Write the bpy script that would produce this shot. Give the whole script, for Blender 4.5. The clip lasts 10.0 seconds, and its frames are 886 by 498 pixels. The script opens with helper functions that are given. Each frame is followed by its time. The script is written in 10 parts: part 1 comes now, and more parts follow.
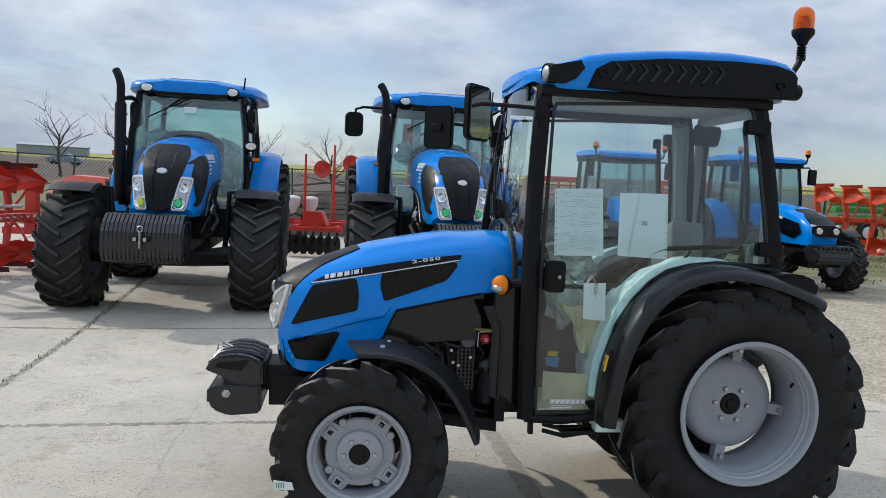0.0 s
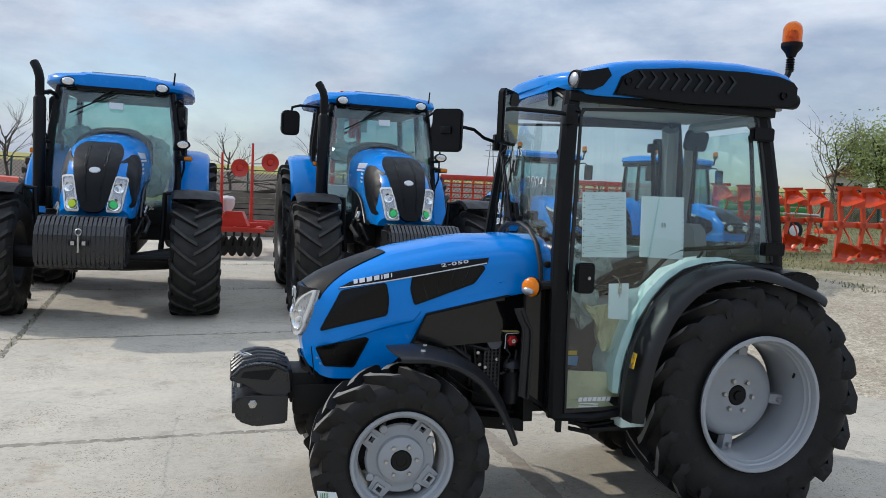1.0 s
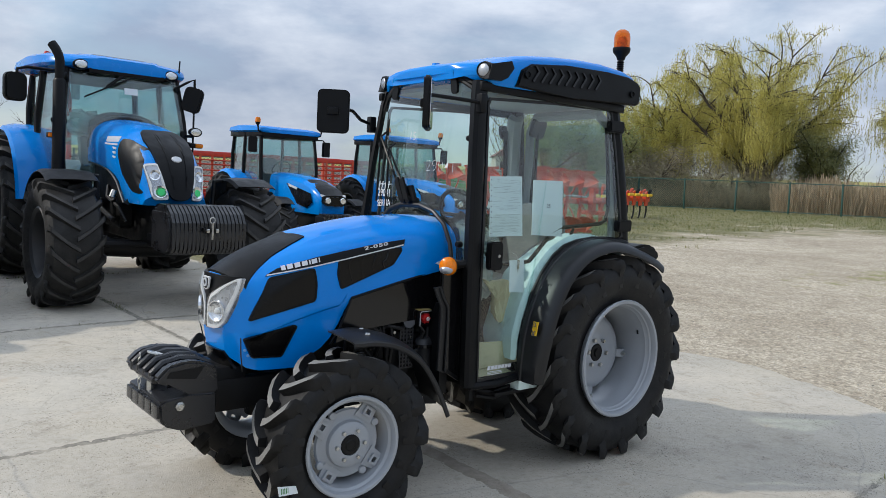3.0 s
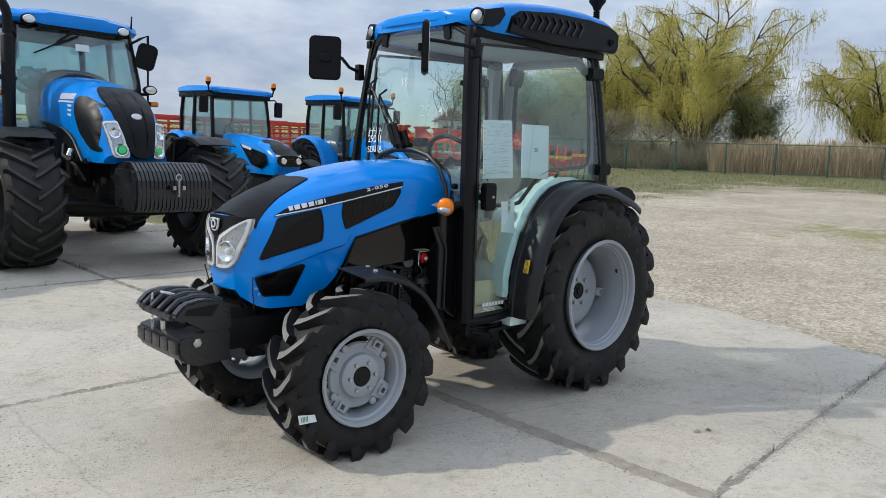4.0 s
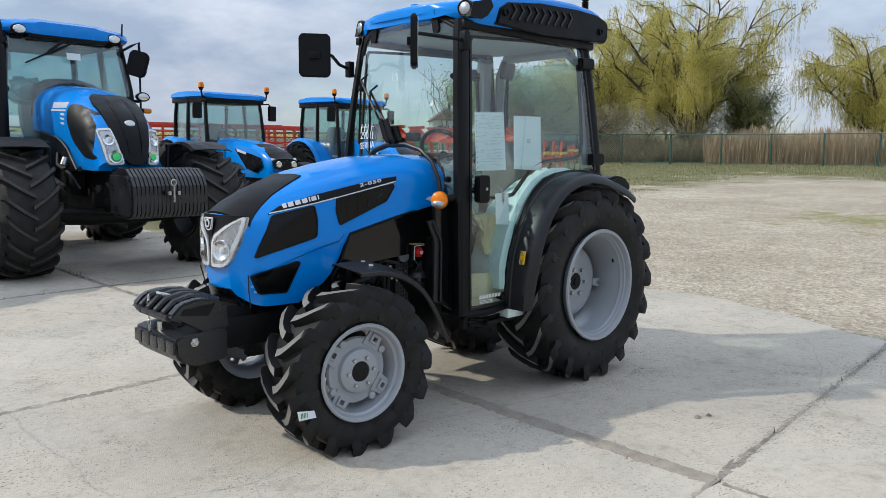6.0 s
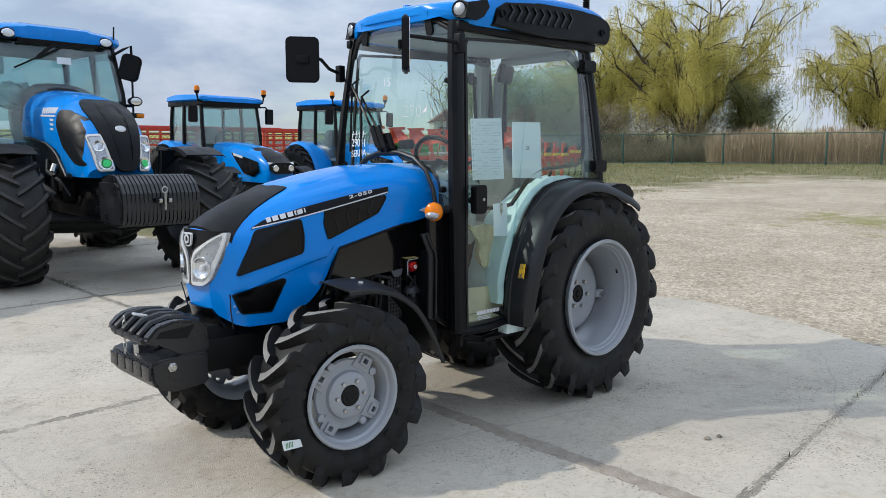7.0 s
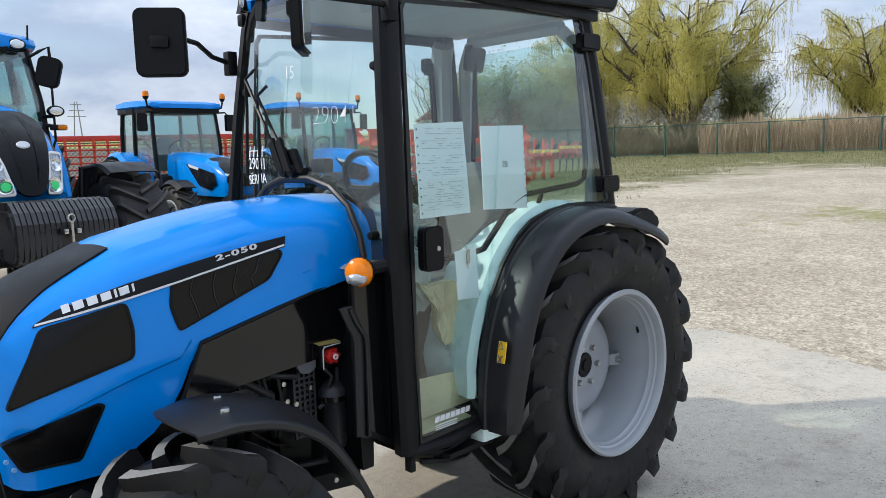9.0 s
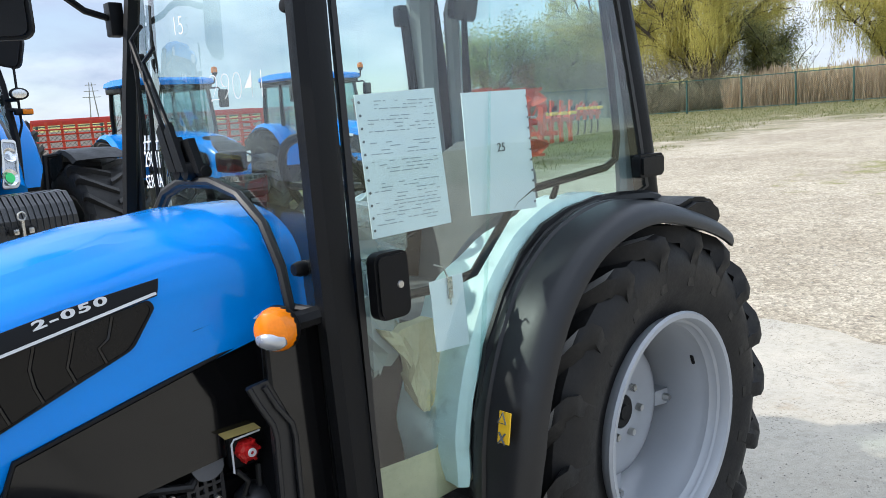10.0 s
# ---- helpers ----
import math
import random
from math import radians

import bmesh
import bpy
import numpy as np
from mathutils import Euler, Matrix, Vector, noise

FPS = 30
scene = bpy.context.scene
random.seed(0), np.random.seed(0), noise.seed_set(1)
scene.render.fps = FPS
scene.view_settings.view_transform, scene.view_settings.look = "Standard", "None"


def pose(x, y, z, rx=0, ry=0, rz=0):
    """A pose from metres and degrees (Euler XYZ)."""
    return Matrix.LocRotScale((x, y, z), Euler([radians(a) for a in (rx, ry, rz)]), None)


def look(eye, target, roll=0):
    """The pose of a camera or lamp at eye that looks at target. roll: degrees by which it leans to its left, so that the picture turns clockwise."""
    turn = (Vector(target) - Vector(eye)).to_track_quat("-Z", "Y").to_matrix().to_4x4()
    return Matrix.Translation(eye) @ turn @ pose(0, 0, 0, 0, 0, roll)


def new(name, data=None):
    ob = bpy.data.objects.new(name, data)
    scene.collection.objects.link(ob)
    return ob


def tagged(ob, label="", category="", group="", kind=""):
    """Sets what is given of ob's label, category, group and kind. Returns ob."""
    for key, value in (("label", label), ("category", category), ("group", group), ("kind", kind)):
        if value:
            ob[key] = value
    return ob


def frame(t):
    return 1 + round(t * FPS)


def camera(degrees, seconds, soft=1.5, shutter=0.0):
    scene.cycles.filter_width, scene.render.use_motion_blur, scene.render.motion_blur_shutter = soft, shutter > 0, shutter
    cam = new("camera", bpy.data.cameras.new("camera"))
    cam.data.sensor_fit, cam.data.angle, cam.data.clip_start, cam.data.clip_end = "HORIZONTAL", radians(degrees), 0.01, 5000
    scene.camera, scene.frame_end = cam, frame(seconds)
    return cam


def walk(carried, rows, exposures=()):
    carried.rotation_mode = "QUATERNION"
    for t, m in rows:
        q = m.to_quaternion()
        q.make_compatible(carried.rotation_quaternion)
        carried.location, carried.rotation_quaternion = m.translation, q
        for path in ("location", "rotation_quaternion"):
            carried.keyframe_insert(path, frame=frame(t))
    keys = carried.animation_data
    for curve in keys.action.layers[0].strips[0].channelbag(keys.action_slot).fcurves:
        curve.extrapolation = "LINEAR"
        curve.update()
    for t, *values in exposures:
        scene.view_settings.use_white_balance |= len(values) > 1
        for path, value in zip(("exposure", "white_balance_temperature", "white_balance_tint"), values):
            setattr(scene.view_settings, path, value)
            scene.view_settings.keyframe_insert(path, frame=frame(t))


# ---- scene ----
cam = camera(60.4, 10.0, soft=0.3)
PATH = [
    (0, (0.516, 0.247, 1.478), (0.277, 2.228, 1.343), 2.7),
    (0.5, (0.212, 0.175, 1.467), (0.09, 2.168, 1.339), 2.8),
    (1, (-0.099, 0.204, 1.474), (-0.063, 2.2, 1.347), 2.6),
    (1.5, (-0.442, 0.208, 1.473), (-0.122, 2.178, 1.341), 3.0),
    (2, (-0.702, 0.23, 1.468), (-0.185, 2.157, 1.336), 3.4),
    (2.5, (-0.94, 0.336, 1.46), (-0.244, 2.206, 1.327), 3.0),
    (2.7, (-1.029, 0.356, 1.466), (-0.278, 2.205, 1.326), 2.9),
    (3.8, (-1.459, 0.349, 1.372), (-0.491, 2.088, 1.169), 2.4),
    (4, (-1.476, 0.34, 1.338), (-0.512, 2.076, 1.102), 2.2),
    (4.5, (-1.476, 0.335, 1.307), (-0.51, 2.067, 1.043), 1.2),
    (5, (-1.473, 0.317, 1.309), (-0.508, 2.049, 1.051), 0.8),
    (5.5, (-1.468, 0.314, 1.303), (-0.502, 2.049, 1.062), 0.6),
    (7, (-1.334, 0.489, 1.345), (-0.371, 2.227, 1.111), 0.1),
    (7.5, (-1.145, 0.677, 1.39), (-0.187, 2.418, 1.161), 0.0),
    (8, (-0.977, 0.942, 1.408), (-0.016, 2.682, 1.18), -0.1),
    (8.5, (-0.8, 1.26, 1.423), (0.18, 2.989, 1.201), -0.6),
    (9, (-0.525, 1.558, 1.435), (0.454, 3.286, 1.196), -1.8),
    (9.5, (-0.254, 1.903, 1.429), (0.685, 3.64, 1.116), -3.5),
    (10, (-0.004, 2.225, 1.47), (0.917, 3.97, 1.147), -4.2),
]
walk(cam, [(t, look(eye, target, roll)) for t, eye, target, roll in PATH],
     exposures=[(0, -0.07), (2.5, -0.04), (4, 0.03), (7, 0.11), (8.5, 0.25), (9.5, 0.48), (10, 0.62)])

# ---- light ----
SUN_AZ, SUN_EL = radians(-71.0), radians(37.0)     # azimuth from north (+y), clockwise
world = bpy.data.worlds.new("sky")
scene.world = world
world.use_nodes = True
wn, wl = world.node_tree.nodes, world.node_tree.links
wn.clear()
sky = wn.new("ShaderNodeTexSky")
sky.sky_type, sky.sun_disc = "NISHITA", False
sky.sun_elevation, sky.sun_rotation = SUN_EL, SUN_AZ
sky.air_density, sky.dust_density = 1.0, 0.7
wtc = wn.new("ShaderNodeTexCoord")
wmap = wn.new("ShaderNodeMapping")
wmap.inputs["Scale"].default_value = (1.0, 1.0, 2.7)
wmap.inputs["Rotation"].default_value = (0.0, 0.0, 0.6)
cn1 = wn.new("ShaderNodeTexNoise")
cn1.inputs["Scale"].default_value, cn1.inputs["Detail"].default_value = 2.3, 9.0
cn1.inputs["Roughness"].default_value, cn1.inputs["Distortion"].default_value = 0.56, 0.35
cr1 = wn.new("ShaderNodeValToRGB")
cr1.color_ramp.elements[0].position, cr1.color_ramp.elements[1].position = 0.30, 0.54
cn2 = wn.new("ShaderNodeTexNoise")
cn2.inputs["Scale"].default_value, cn2.inputs["Detail"].default_value = 4.2, 10.0
cn2.inputs["Roughness"].default_value = 0.58
cr2 = wn.new("ShaderNodeValToRGB")
cr2.color_ramp.elements[0].position, cr2.color_ramp.elements[1].position = 0.36, 0.68
cr2.color_ramp.elements[0].color = (2.75, 3.4, 4.55, 1)
cr2.color_ramp.elements[1].color = (5.5, 6.0, 6.8, 1)
cmix = wn.new("ShaderNodeMix")
cmix.data_type = "RGBA"
wbg = wn.new("ShaderNodeBackground")
wbg.inputs["Strength"].default_value = 0.130
wout = wn.new("ShaderNodeOutputWorld")
wl.new(wtc.outputs["Generated"], wmap.inputs["Vector"])
wl.new(wmap.outputs["Vector"], cn1.inputs["Vector"])
wl.new(wmap.outputs["Vector"], cn2.inputs["Vector"])
wl.new(cn1.outputs["Fac"], cr1.inputs["Fac"])
wl.new(cn2.outputs["Fac"], cr2.inputs["Fac"])
wl.new(cr1.outputs["Color"], cmix.inputs["Factor"])
wl.new(sky.outputs["Color"], cmix.inputs["A"])
# an overcast sky grows brighter from the horizon to the zenith
wsep = wn.new("ShaderNodeSeparateXYZ")
wl.new(wtc.outputs["Generated"], wsep.inputs[0])
wgrad = wn.new("ShaderNodeMapRange")
wgrad.inputs["From Min"].default_value, wgrad.inputs["From Max"].default_value = 0.0, 1.0
wgrad.inputs["To Min"].default_value, wgrad.inputs["To Max"].default_value = 0.80, 2.3
wl.new(wsep.outputs["Z"], wgrad.inputs["Value"])
wtop = wn.new("ShaderNodeMix")
wtop.data_type, wtop.blend_type = "RGBA", "MULTIPLY"
wtop.inputs["Factor"].default_value = 1.0
wl.new(cr2.outputs["Color"], wtop.inputs["A"])
wl.new(wgrad.outputs["Result"], wtop.inputs["B"])
wl.new(wtop.outputs["Result"], cmix.inputs["B"])
wl.new(cmix.outputs["Result"], wbg.inputs["Color"])
wl.new(wbg.outputs["Background"], wout.inputs["Surface"])
sun = new("sun", bpy.data.lights.new("sun", "SUN"))
sun.data.energy, sun.data.angle, sun.data.color = 2.5, radians(1.2), (1.0, 0.95, 0.87)
sun_from = Vector((math.sin(SUN_AZ) * math.cos(SUN_EL), math.cos(SUN_AZ) * math.cos(SUN_EL), math.sin(SUN_EL)))
sun.matrix_world = look(sun_from * 60, (0, 0, 0))

# ---- materials ----
def socket(nt, kind, **values):
    n = nt.nodes.new(kind)
    for k, v in values.items():
        n.inputs[k].default_value = v
    return n


def mat(name, color, rough=0.5, metal=0.0, var=0.25, scale=6.0, fine=60.0, bump=0.1, coat=0.0, color2=None, rvar=0.12, spec=0.5, patch=0.5, trans=0.0):
    """Painted or moulded surface: two scales of noise in colour, roughness and relief."""
    m = bpy.data.materials.new(name)
    m.use_nodes = True
    nt = m.node_tree
    b = nt.nodes["Principled BSDF"]
    tc = nt.nodes.new("ShaderNodeTexCoord")
    big = socket(nt, "ShaderNodeTexNoise", Scale=scale, Detail=5.0, Roughness=0.6)
    small = socket(nt, "ShaderNodeTexNoise", Scale=fine, Detail=4.0, Roughness=0.65)
    nt.links.new(tc.outputs["Object"], big.inputs["Vector"])
    nt.links.new(tc.outputs["Object"], small.inputs["Vector"])
    ramp = nt.nodes.new("ShaderNodeValToRGB")
    ramp.color_ramp.elements[0].position, ramp.color_ramp.elements[1].position = 0.5 - patch * 0.4, 0.5 + patch * 0.4
    c2 = color2 or tuple(c * (1 - var) for c in color)
    ramp.color_ramp.elements[0].color, ramp.color_ramp.elements[1].color = (*c2, 1), (*color, 1)
    addn = socket(nt, "ShaderNodeMath")
    addn.operation = "MULTIPLY_ADD"
    addn.inputs[1].default_value, addn.inputs[2].default_value = 0.35, -0.17
    nt.links.new(small.outputs["Fac"], addn.inputs[0])
    sm = nt.nodes.new("ShaderNodeMath")
    sm.operation = "ADD"
    nt.links.new(addn.outputs[0], sm.inputs[0])
    nt.links.new(big.outputs["Fac"], sm.inputs[1])
    nt.links.new(sm.outputs[0], ramp.inputs["Fac"])
    nt.links.new(ramp.outputs["Color"], b.inputs["Base Color"])
    rr = nt.nodes.new("ShaderNodeMapRange")
    rr.inputs["To Min"].default_value, rr.inputs["To Max"].default_value = max(0.02, rough - rvar), min(1.0, rough + rvar)
    rr.inputs["From Min"].default_value, rr.inputs["From Max"].default_value = 0.3, 0.7
    nt.links.new(sm.outputs[0], rr.inputs["Value"])
    nt.links.new(rr.outputs["Result"], b.inputs["Roughness"])
    b.inputs["Metallic"].default_value = metal
    b.inputs["Specular IOR Level"].default_value = spec
    b.inputs["Coat Weight"].default_value = coat
    b.inputs["Coat Roughness"].default_value = 0.06
    b.inputs["Transmission Weight"].default_value = trans
    if bump:
        bp = socket(nt, "ShaderNodeBump", Strength=bump, Distance=0.004)
        nt.links.new(small.outputs["Fac"], bp.inputs["Height"])
        nt.links.new(bp.outputs["Normal"], b.inputs["Normal"])
    return m


def glass_mat(name, tint, ior=1.5, rough=0.0, haze=0.0, veil=(0.55, 0.6, 0.58)):
    m = bpy.data.materials.new(name)
    m.use_nodes = True
    nt = m.node_tree
    nt.nodes.clear()
    out = nt.nodes.new("ShaderNodeOutputMaterial")
    lw = socket(nt, "ShaderNodeLayerWeight", Blend=0.5)
    pw = nt.nodes.new("ShaderNodeMath")
    pw.operation = "POWER"
    pw.inputs[1].default_value = 3.4
    nt.links.new(lw.outputs["Facing"], pw.inputs[0])
    fr = nt.nodes.new("ShaderNodeMath")
    fr.operation = "MULTIPLY_ADD"
    fr.inputs[1].default_value, fr.inputs[2].default_value = 0.88, ((ior - 1) / (ior + 1)) ** 2 * 2.2
    nt.links.new(pw.outputs[0], fr.inputs[0])
    tr = nt.nodes.new("ShaderNodeBsdfTransparent")
    tr.inputs["Color"].default_value = (*tint, 1)
    gl = nt.nodes.new("ShaderNodeBsdfGlossy")
    gl.inputs["Roughness"].default_value = rough
    mx = nt.nodes.new("ShaderNodeMixShader")
    nt.links.new(fr.outputs[0], mx.inputs[0])
    nt.links.new(gl.outputs[0], mx.inputs[2])
    if haze:
        df = nt.nodes.new("ShaderNodeBsdfDiffuse")
        df.inputs["Color"].default_value = (*veil, 1)
        tc = nt.nodes.new("ShaderNodeTexCoord")
        no = socket(nt, "ShaderNodeTexNoise", Scale=2.5, Detail=6.0)
        nt.links.new(tc.outputs["Object"], no.inputs["Vector"])
        mr = nt.nodes.new("ShaderNodeMapRange")
        mr.inputs["To Min"].default_value, mr.inputs["To Max"].default_value = haze * 0.3, haze * 1.7
        nt.links.new(no.outputs["Fac"], mr.inputs["Value"])
        m2 = nt.nodes.new("ShaderNodeMixShader")
        nt.links.new(mr.outputs[0], m2.inputs[0])
        nt.links.new(tr.outputs[0], m2.inputs[1])
        nt.links.new(df.outputs[0], m2.inputs[2])
        nt.links.new(m2.outputs[0], mx.inputs[1])
    else:
        nt.links.new(tr.outputs[0], mx.inputs[1])
    nt.links.new(mx.outputs[0], out.inputs["Surface"])
    return m


BLUE = mat("blue_paint", (0.0, 0.222, 0.72), 0.22, var=0.04, coat=0.30, spec=0.14, bump=0.0, rvar=0.03)
BLUE_BIG = mat("blue_paint_dusty", (0.0, 0.225, 0.71), 0.24, var=0.08, coat=0.28, spec=0.14, bump=0.0, rvar=0.05)
BLACK = mat("black_plastic", (0.0045, 0.005, 0.006), 0.44, var=0.3, fine=220, bump=0.12, spec=0.19)
GUARD = mat("mudguard_plastic", (0.011, 0.0115, 0.013), 0.40, var=0.1, fine=260, bump=0.08, spec=0.4, rvar=0.03)
GLOSS = mat("gloss_black", (0.005, 0.005, 0.0055), 0.10, var=0.2, bump=0.0, coat=0.0, spec=0.42, rvar=0.04)
DARK = mat("dark_iron", (0.006, 0.006, 0.0065), 0.5, var=0.4, bump=0.2, spec=0.25)
CAST = mat("cast_weight", (0.011, 0.0115, 0.014), 0.32, var=0.3, fine=150, bump=0.25, spec=0.6)
MESH = mat("dark_mesh", (0.0025, 0.0025, 0.003), 0.22, var=0.3, fine=400, bump=0.10, spec=0.26)
RUBBER = mat("tyre_rubber", (0.0062, 0.0062, 0.0068), 0.58, var=0.35, fine=90, bump=0.2, color2=(0.011, 0.0105, 0.010), spec=0.3)
RUBBER_OLD = mat("tyre_rubber_dusty", (0.010, 0.0098, 0.0095), 0.68, var=0.35, fine=70, bump=0.25, color2=(0.020, 0.0185, 0.0165), spec=0.4)
RUBBER_WORN = mat("tyre_rubber_scuffed", (0.115, 0.113, 0.108), 0.8, var=0.35, fine=140, bump=0.2, color2=(0.22, 0.215, 0.20))
RUBBER_DUST = mat("tyre_rubber_trodden", (0.030, 0.029, 0.028), 0.8, var=0.4, fine=140, bump=0.2, color2=(0.055, 0.052, 0.048))
LAMPGREY = mat("headlamp_silver", (0.42, 0.44, 0.47), 0.25, metal=0.6, var=0.1, bump=0.0)
SEAL = mat("rubber_seal", (0.007, 0.007, 0.0075), 0.5, bump=0.05)
RIM = mat("grey_rim_paint", (0.31, 0.33, 0.355), 0.32, var=0.05, bump=0.03, coat=0.25, rvar=0.04)
RIM_DARK = mat("dark_rim_paint", (0.028, 0.028, 0.03), 0.45, var=0.3)
STEEL = mat("zinc_steel", (0.55, 0.55, 0.53), 0.32, metal=1.0, var=0.2)
CHROME = mat("headlamp_reflector", (0.78, 0.8, 0.82), 0.16, metal=0.9, var=0.08, bump=0.0)
WHITE = mat("white_plastic", (0.72, 0.73, 0.72), 0.4, var=0.08, bump=0.02)
PAPER = mat("white_paper", (0.70, 0.76, 0.78), 0.55, var=0.05, scale=4, bump=0.05)
INK = mat("grey_ink", (0.10, 0.11, 0.12), 0.7, var=0.1, bump=0.0)
INK_PALE = mat("pale_print", (0.40, 0.45, 0.48), 0.7, var=0.2, bump=0.0)
CHALK = mat("white_marker", (0.85, 0.87, 0.88), 0.8, var=0.25, fine=300, bump=0.0)
AMBER = mat("amber_lens", (0.84, 0.22, 0.006), 0.16, var=0.22, scale=30, bump=0.0, coat=0.15, spec=0.3)
YELLOW = mat("yellow_sticker", (0.80, 0.48, 0.02), 0.45, var=0.05, bump=0.0)
LABEL_DULL = mat("faded_label", (0.40, 0.31, 0.10), 0.5, var=0.25, fine=200, bump=0.0)
HOUSING = mat("grey_housing", (0.022, 0.023, 0.026), 0.45, var=0.3, bump=0.1)
PLATE_GREY = mat("grey_cover_plate", (0.10, 0.105, 0.115), 0.5, var=0.15, bump=0.05)
REDPLASTIC = mat("red_plastic", (0.50, 0.012, 0.012), 0.35, var=0.15, bump=0.0)
FILM = mat("protective_film", (0.78, 0.94, 0.92), 0.35, var=0.22, scale=14, fine=40, bump=0.5)
CARD = mat("brown_cardboard", (0.56, 0.50, 0.31), 0.8, var=0.25, scale=10, bump=0.2)
SEAT = mat("grey_seat_fabric", (0.23, 0.23, 0.225), 0.9, var=0.35, fine=260, bump=0.5)
LINING = mat("grey_cab_lining", (0.38, 0.41, 0.41), 0.7, var=0.15, bump=0.1)
GLASS = glass_mat("tinted_glass", (0.86, 0.965, 0.955), haze=0.010)
WRAP = glass_mat("clear_plastic_wrap", (0.78, 0.86, 0.84), rough=0.15, haze=0.42)
GLASS_FAR = glass_mat("tinted_glass_far", (0.74, 0.87, 0.87), haze=0.022)
LENS = glass_mat("clear_lens", (0.95, 0.96, 0.97))
AMBER_CLEAR = glass_mat("amber_beacon_glass", (0.97, 0.40, 0.025), ior=1.28, haze=0.16, veil=(0.84, 0.26, 0.006))
AMBER_DEEP = mat("amber_reflector", (0.62, 0.17, 0.004), 0.30, var=0.6, scale=40, bump=0.0, spec=0.3)
MIRROR = mat("mirror_glass", (0.8, 0.82, 0.84), 0.03, metal=1.0, var=0.02, bump=0.0, rvar=0.0)
ORANGE = mat("orange_implement_paint", (0.66, 0.062, 0.011), 0.40, var=0.30, scale=5, bump=0.08, coat=0.2)
RED = mat("red_implement_paint", (0.60, 0.036, 0.018), 0.40, var=0.25, scale=5, bump=0.08, coat=0.2)
REDDARK = mat("worn_red_steel", (0.13, 0.018, 0.016), 0.5, var=0.4, scale=7)
GREENP = mat("green_implement_paint", (0.03, 0.24, 0.04), 0.45, var=0.25)
LOGO = mat("light_grey_badge", (0.62, 0.64, 0.66), 0.35, var=0.1, bump=0.0)
GREENDOT = mat("green_sticker", (0.05, 0.72, 0.20), 0.5, var=0.1, bump=0.0)
YELLOWDOT = mat("lime_sticker", (0.62, 0.78, 0.03), 0.5, var=0.1, bump=0.0)
BLUELABEL = mat("blue_label", (0.12, 0.32, 0.62), 0.5, var=0.1, bump=0.0)
WOOD = mat("weathered_wood", (0.17, 0.15, 0.125), 0.85, var=0.45, scale=5, bump=0.5)
FENCE = mat("green_fence_paint", (0.018, 0.075, 0.060), 0.55, var=0.3)
FENCE_DARK = mat("dark_fence_paint", (0.025, 0.03, 0.03), 0.6, var=0.3)
GALV = mat("galvanised_post", (0.30, 0.31, 0.30), 0.55, var=0.25, metal=0.3)
BARK = mat("willow_bark", (0.075, 0.058, 0.042), 0.9, var=0.5, scale=3, fine=30, bump=0.6)
TWIG = mat("bare_twigs", (0.11, 0.085, 0.07), 0.9, var=0.4)
PLASTER = mat("house_wall", (0.5, 0.46, 0.38), 0.9, var=0.2)
ROOFT = mat("house_roof", (0.22, 0.09, 0.06), 0.85, var=0.3)
SHED = mat("shed_metal", (0.26, 0.30, 0.34), 0.6, var=0.15)


def leaf_mat(name, c1, c2):
    """Leaves: tint changes from leaf to leaf and a little light passes through."""
    m = bpy.data.materials.new(name)
    m.use_nodes = True
    nt = m.node_tree
    b = nt.nodes["Principled BSDF"]
    ge = nt.nodes.new("ShaderNodeNewGeometry")
    rp = nt.nodes.new("ShaderNodeValToRGB")
    rp.color_ramp.elements[0].color, rp.color_ramp.elements[1].color = (*c1, 1), (*c2, 1)
    nt.links.new(ge.outputs["Random Per Island"], rp.inputs["Fac"])
    nt.links.new(rp.outputs["Color"], b.inputs["Base Color"])
    b.inputs["Roughness"].default_value = 0.6
    tl = nt.nodes.new("ShaderNodeBsdfTranslucent")
    nt.links.new(rp.outputs["Color"], tl.inputs["Color"])
    mx = nt.nodes.new("ShaderNodeMixShader")
    mx.inputs[0].default_value = 0.4
    out = nt.nodes["Material Output"]
    nt.links.new(b.outputs[0], mx.inputs[1])
    nt.links.new(tl.outputs[0], mx.inputs[2])
    nt.links.new(mx.outputs[0], out.inputs["Surface"])
    return m


WILLOW = leaf_mat("willow_leaves", (0.36, 0.325, 0.075), (0.68, 0.61, 0.18))
WILLOW2 = leaf_mat("willow_leaves_green", (0.34, 0.325, 0.075), (0.65, 0.59, 0.17))
BUSHLEAF = leaf_mat("bush_leaves", (0.15, 0.205, 0.06), (0.35, 0.40, 0.14))
DARKLEAF = leaf_mat("dark_bush_leaves", (0.095, 0.11, 0.034), (0.30, 0.30, 0.10))
REED = leaf_mat("dry_reed", (0.28, 0.21, 0.13), (0.58, 0.47, 0.32))
THICKET = leaf_mat("brown_thicket", (0.16, 0.145, 0.095), (0.36, 0.32, 0.21))
WEED = leaf_mat("joint_weeds", (0.06, 0.09, 0.015), (0.17, 0.17, 0.04))
GRASSB = leaf_mat("short_grass", (0.10, 0.13, 0.03), (0.26, 0.24, 0.09))


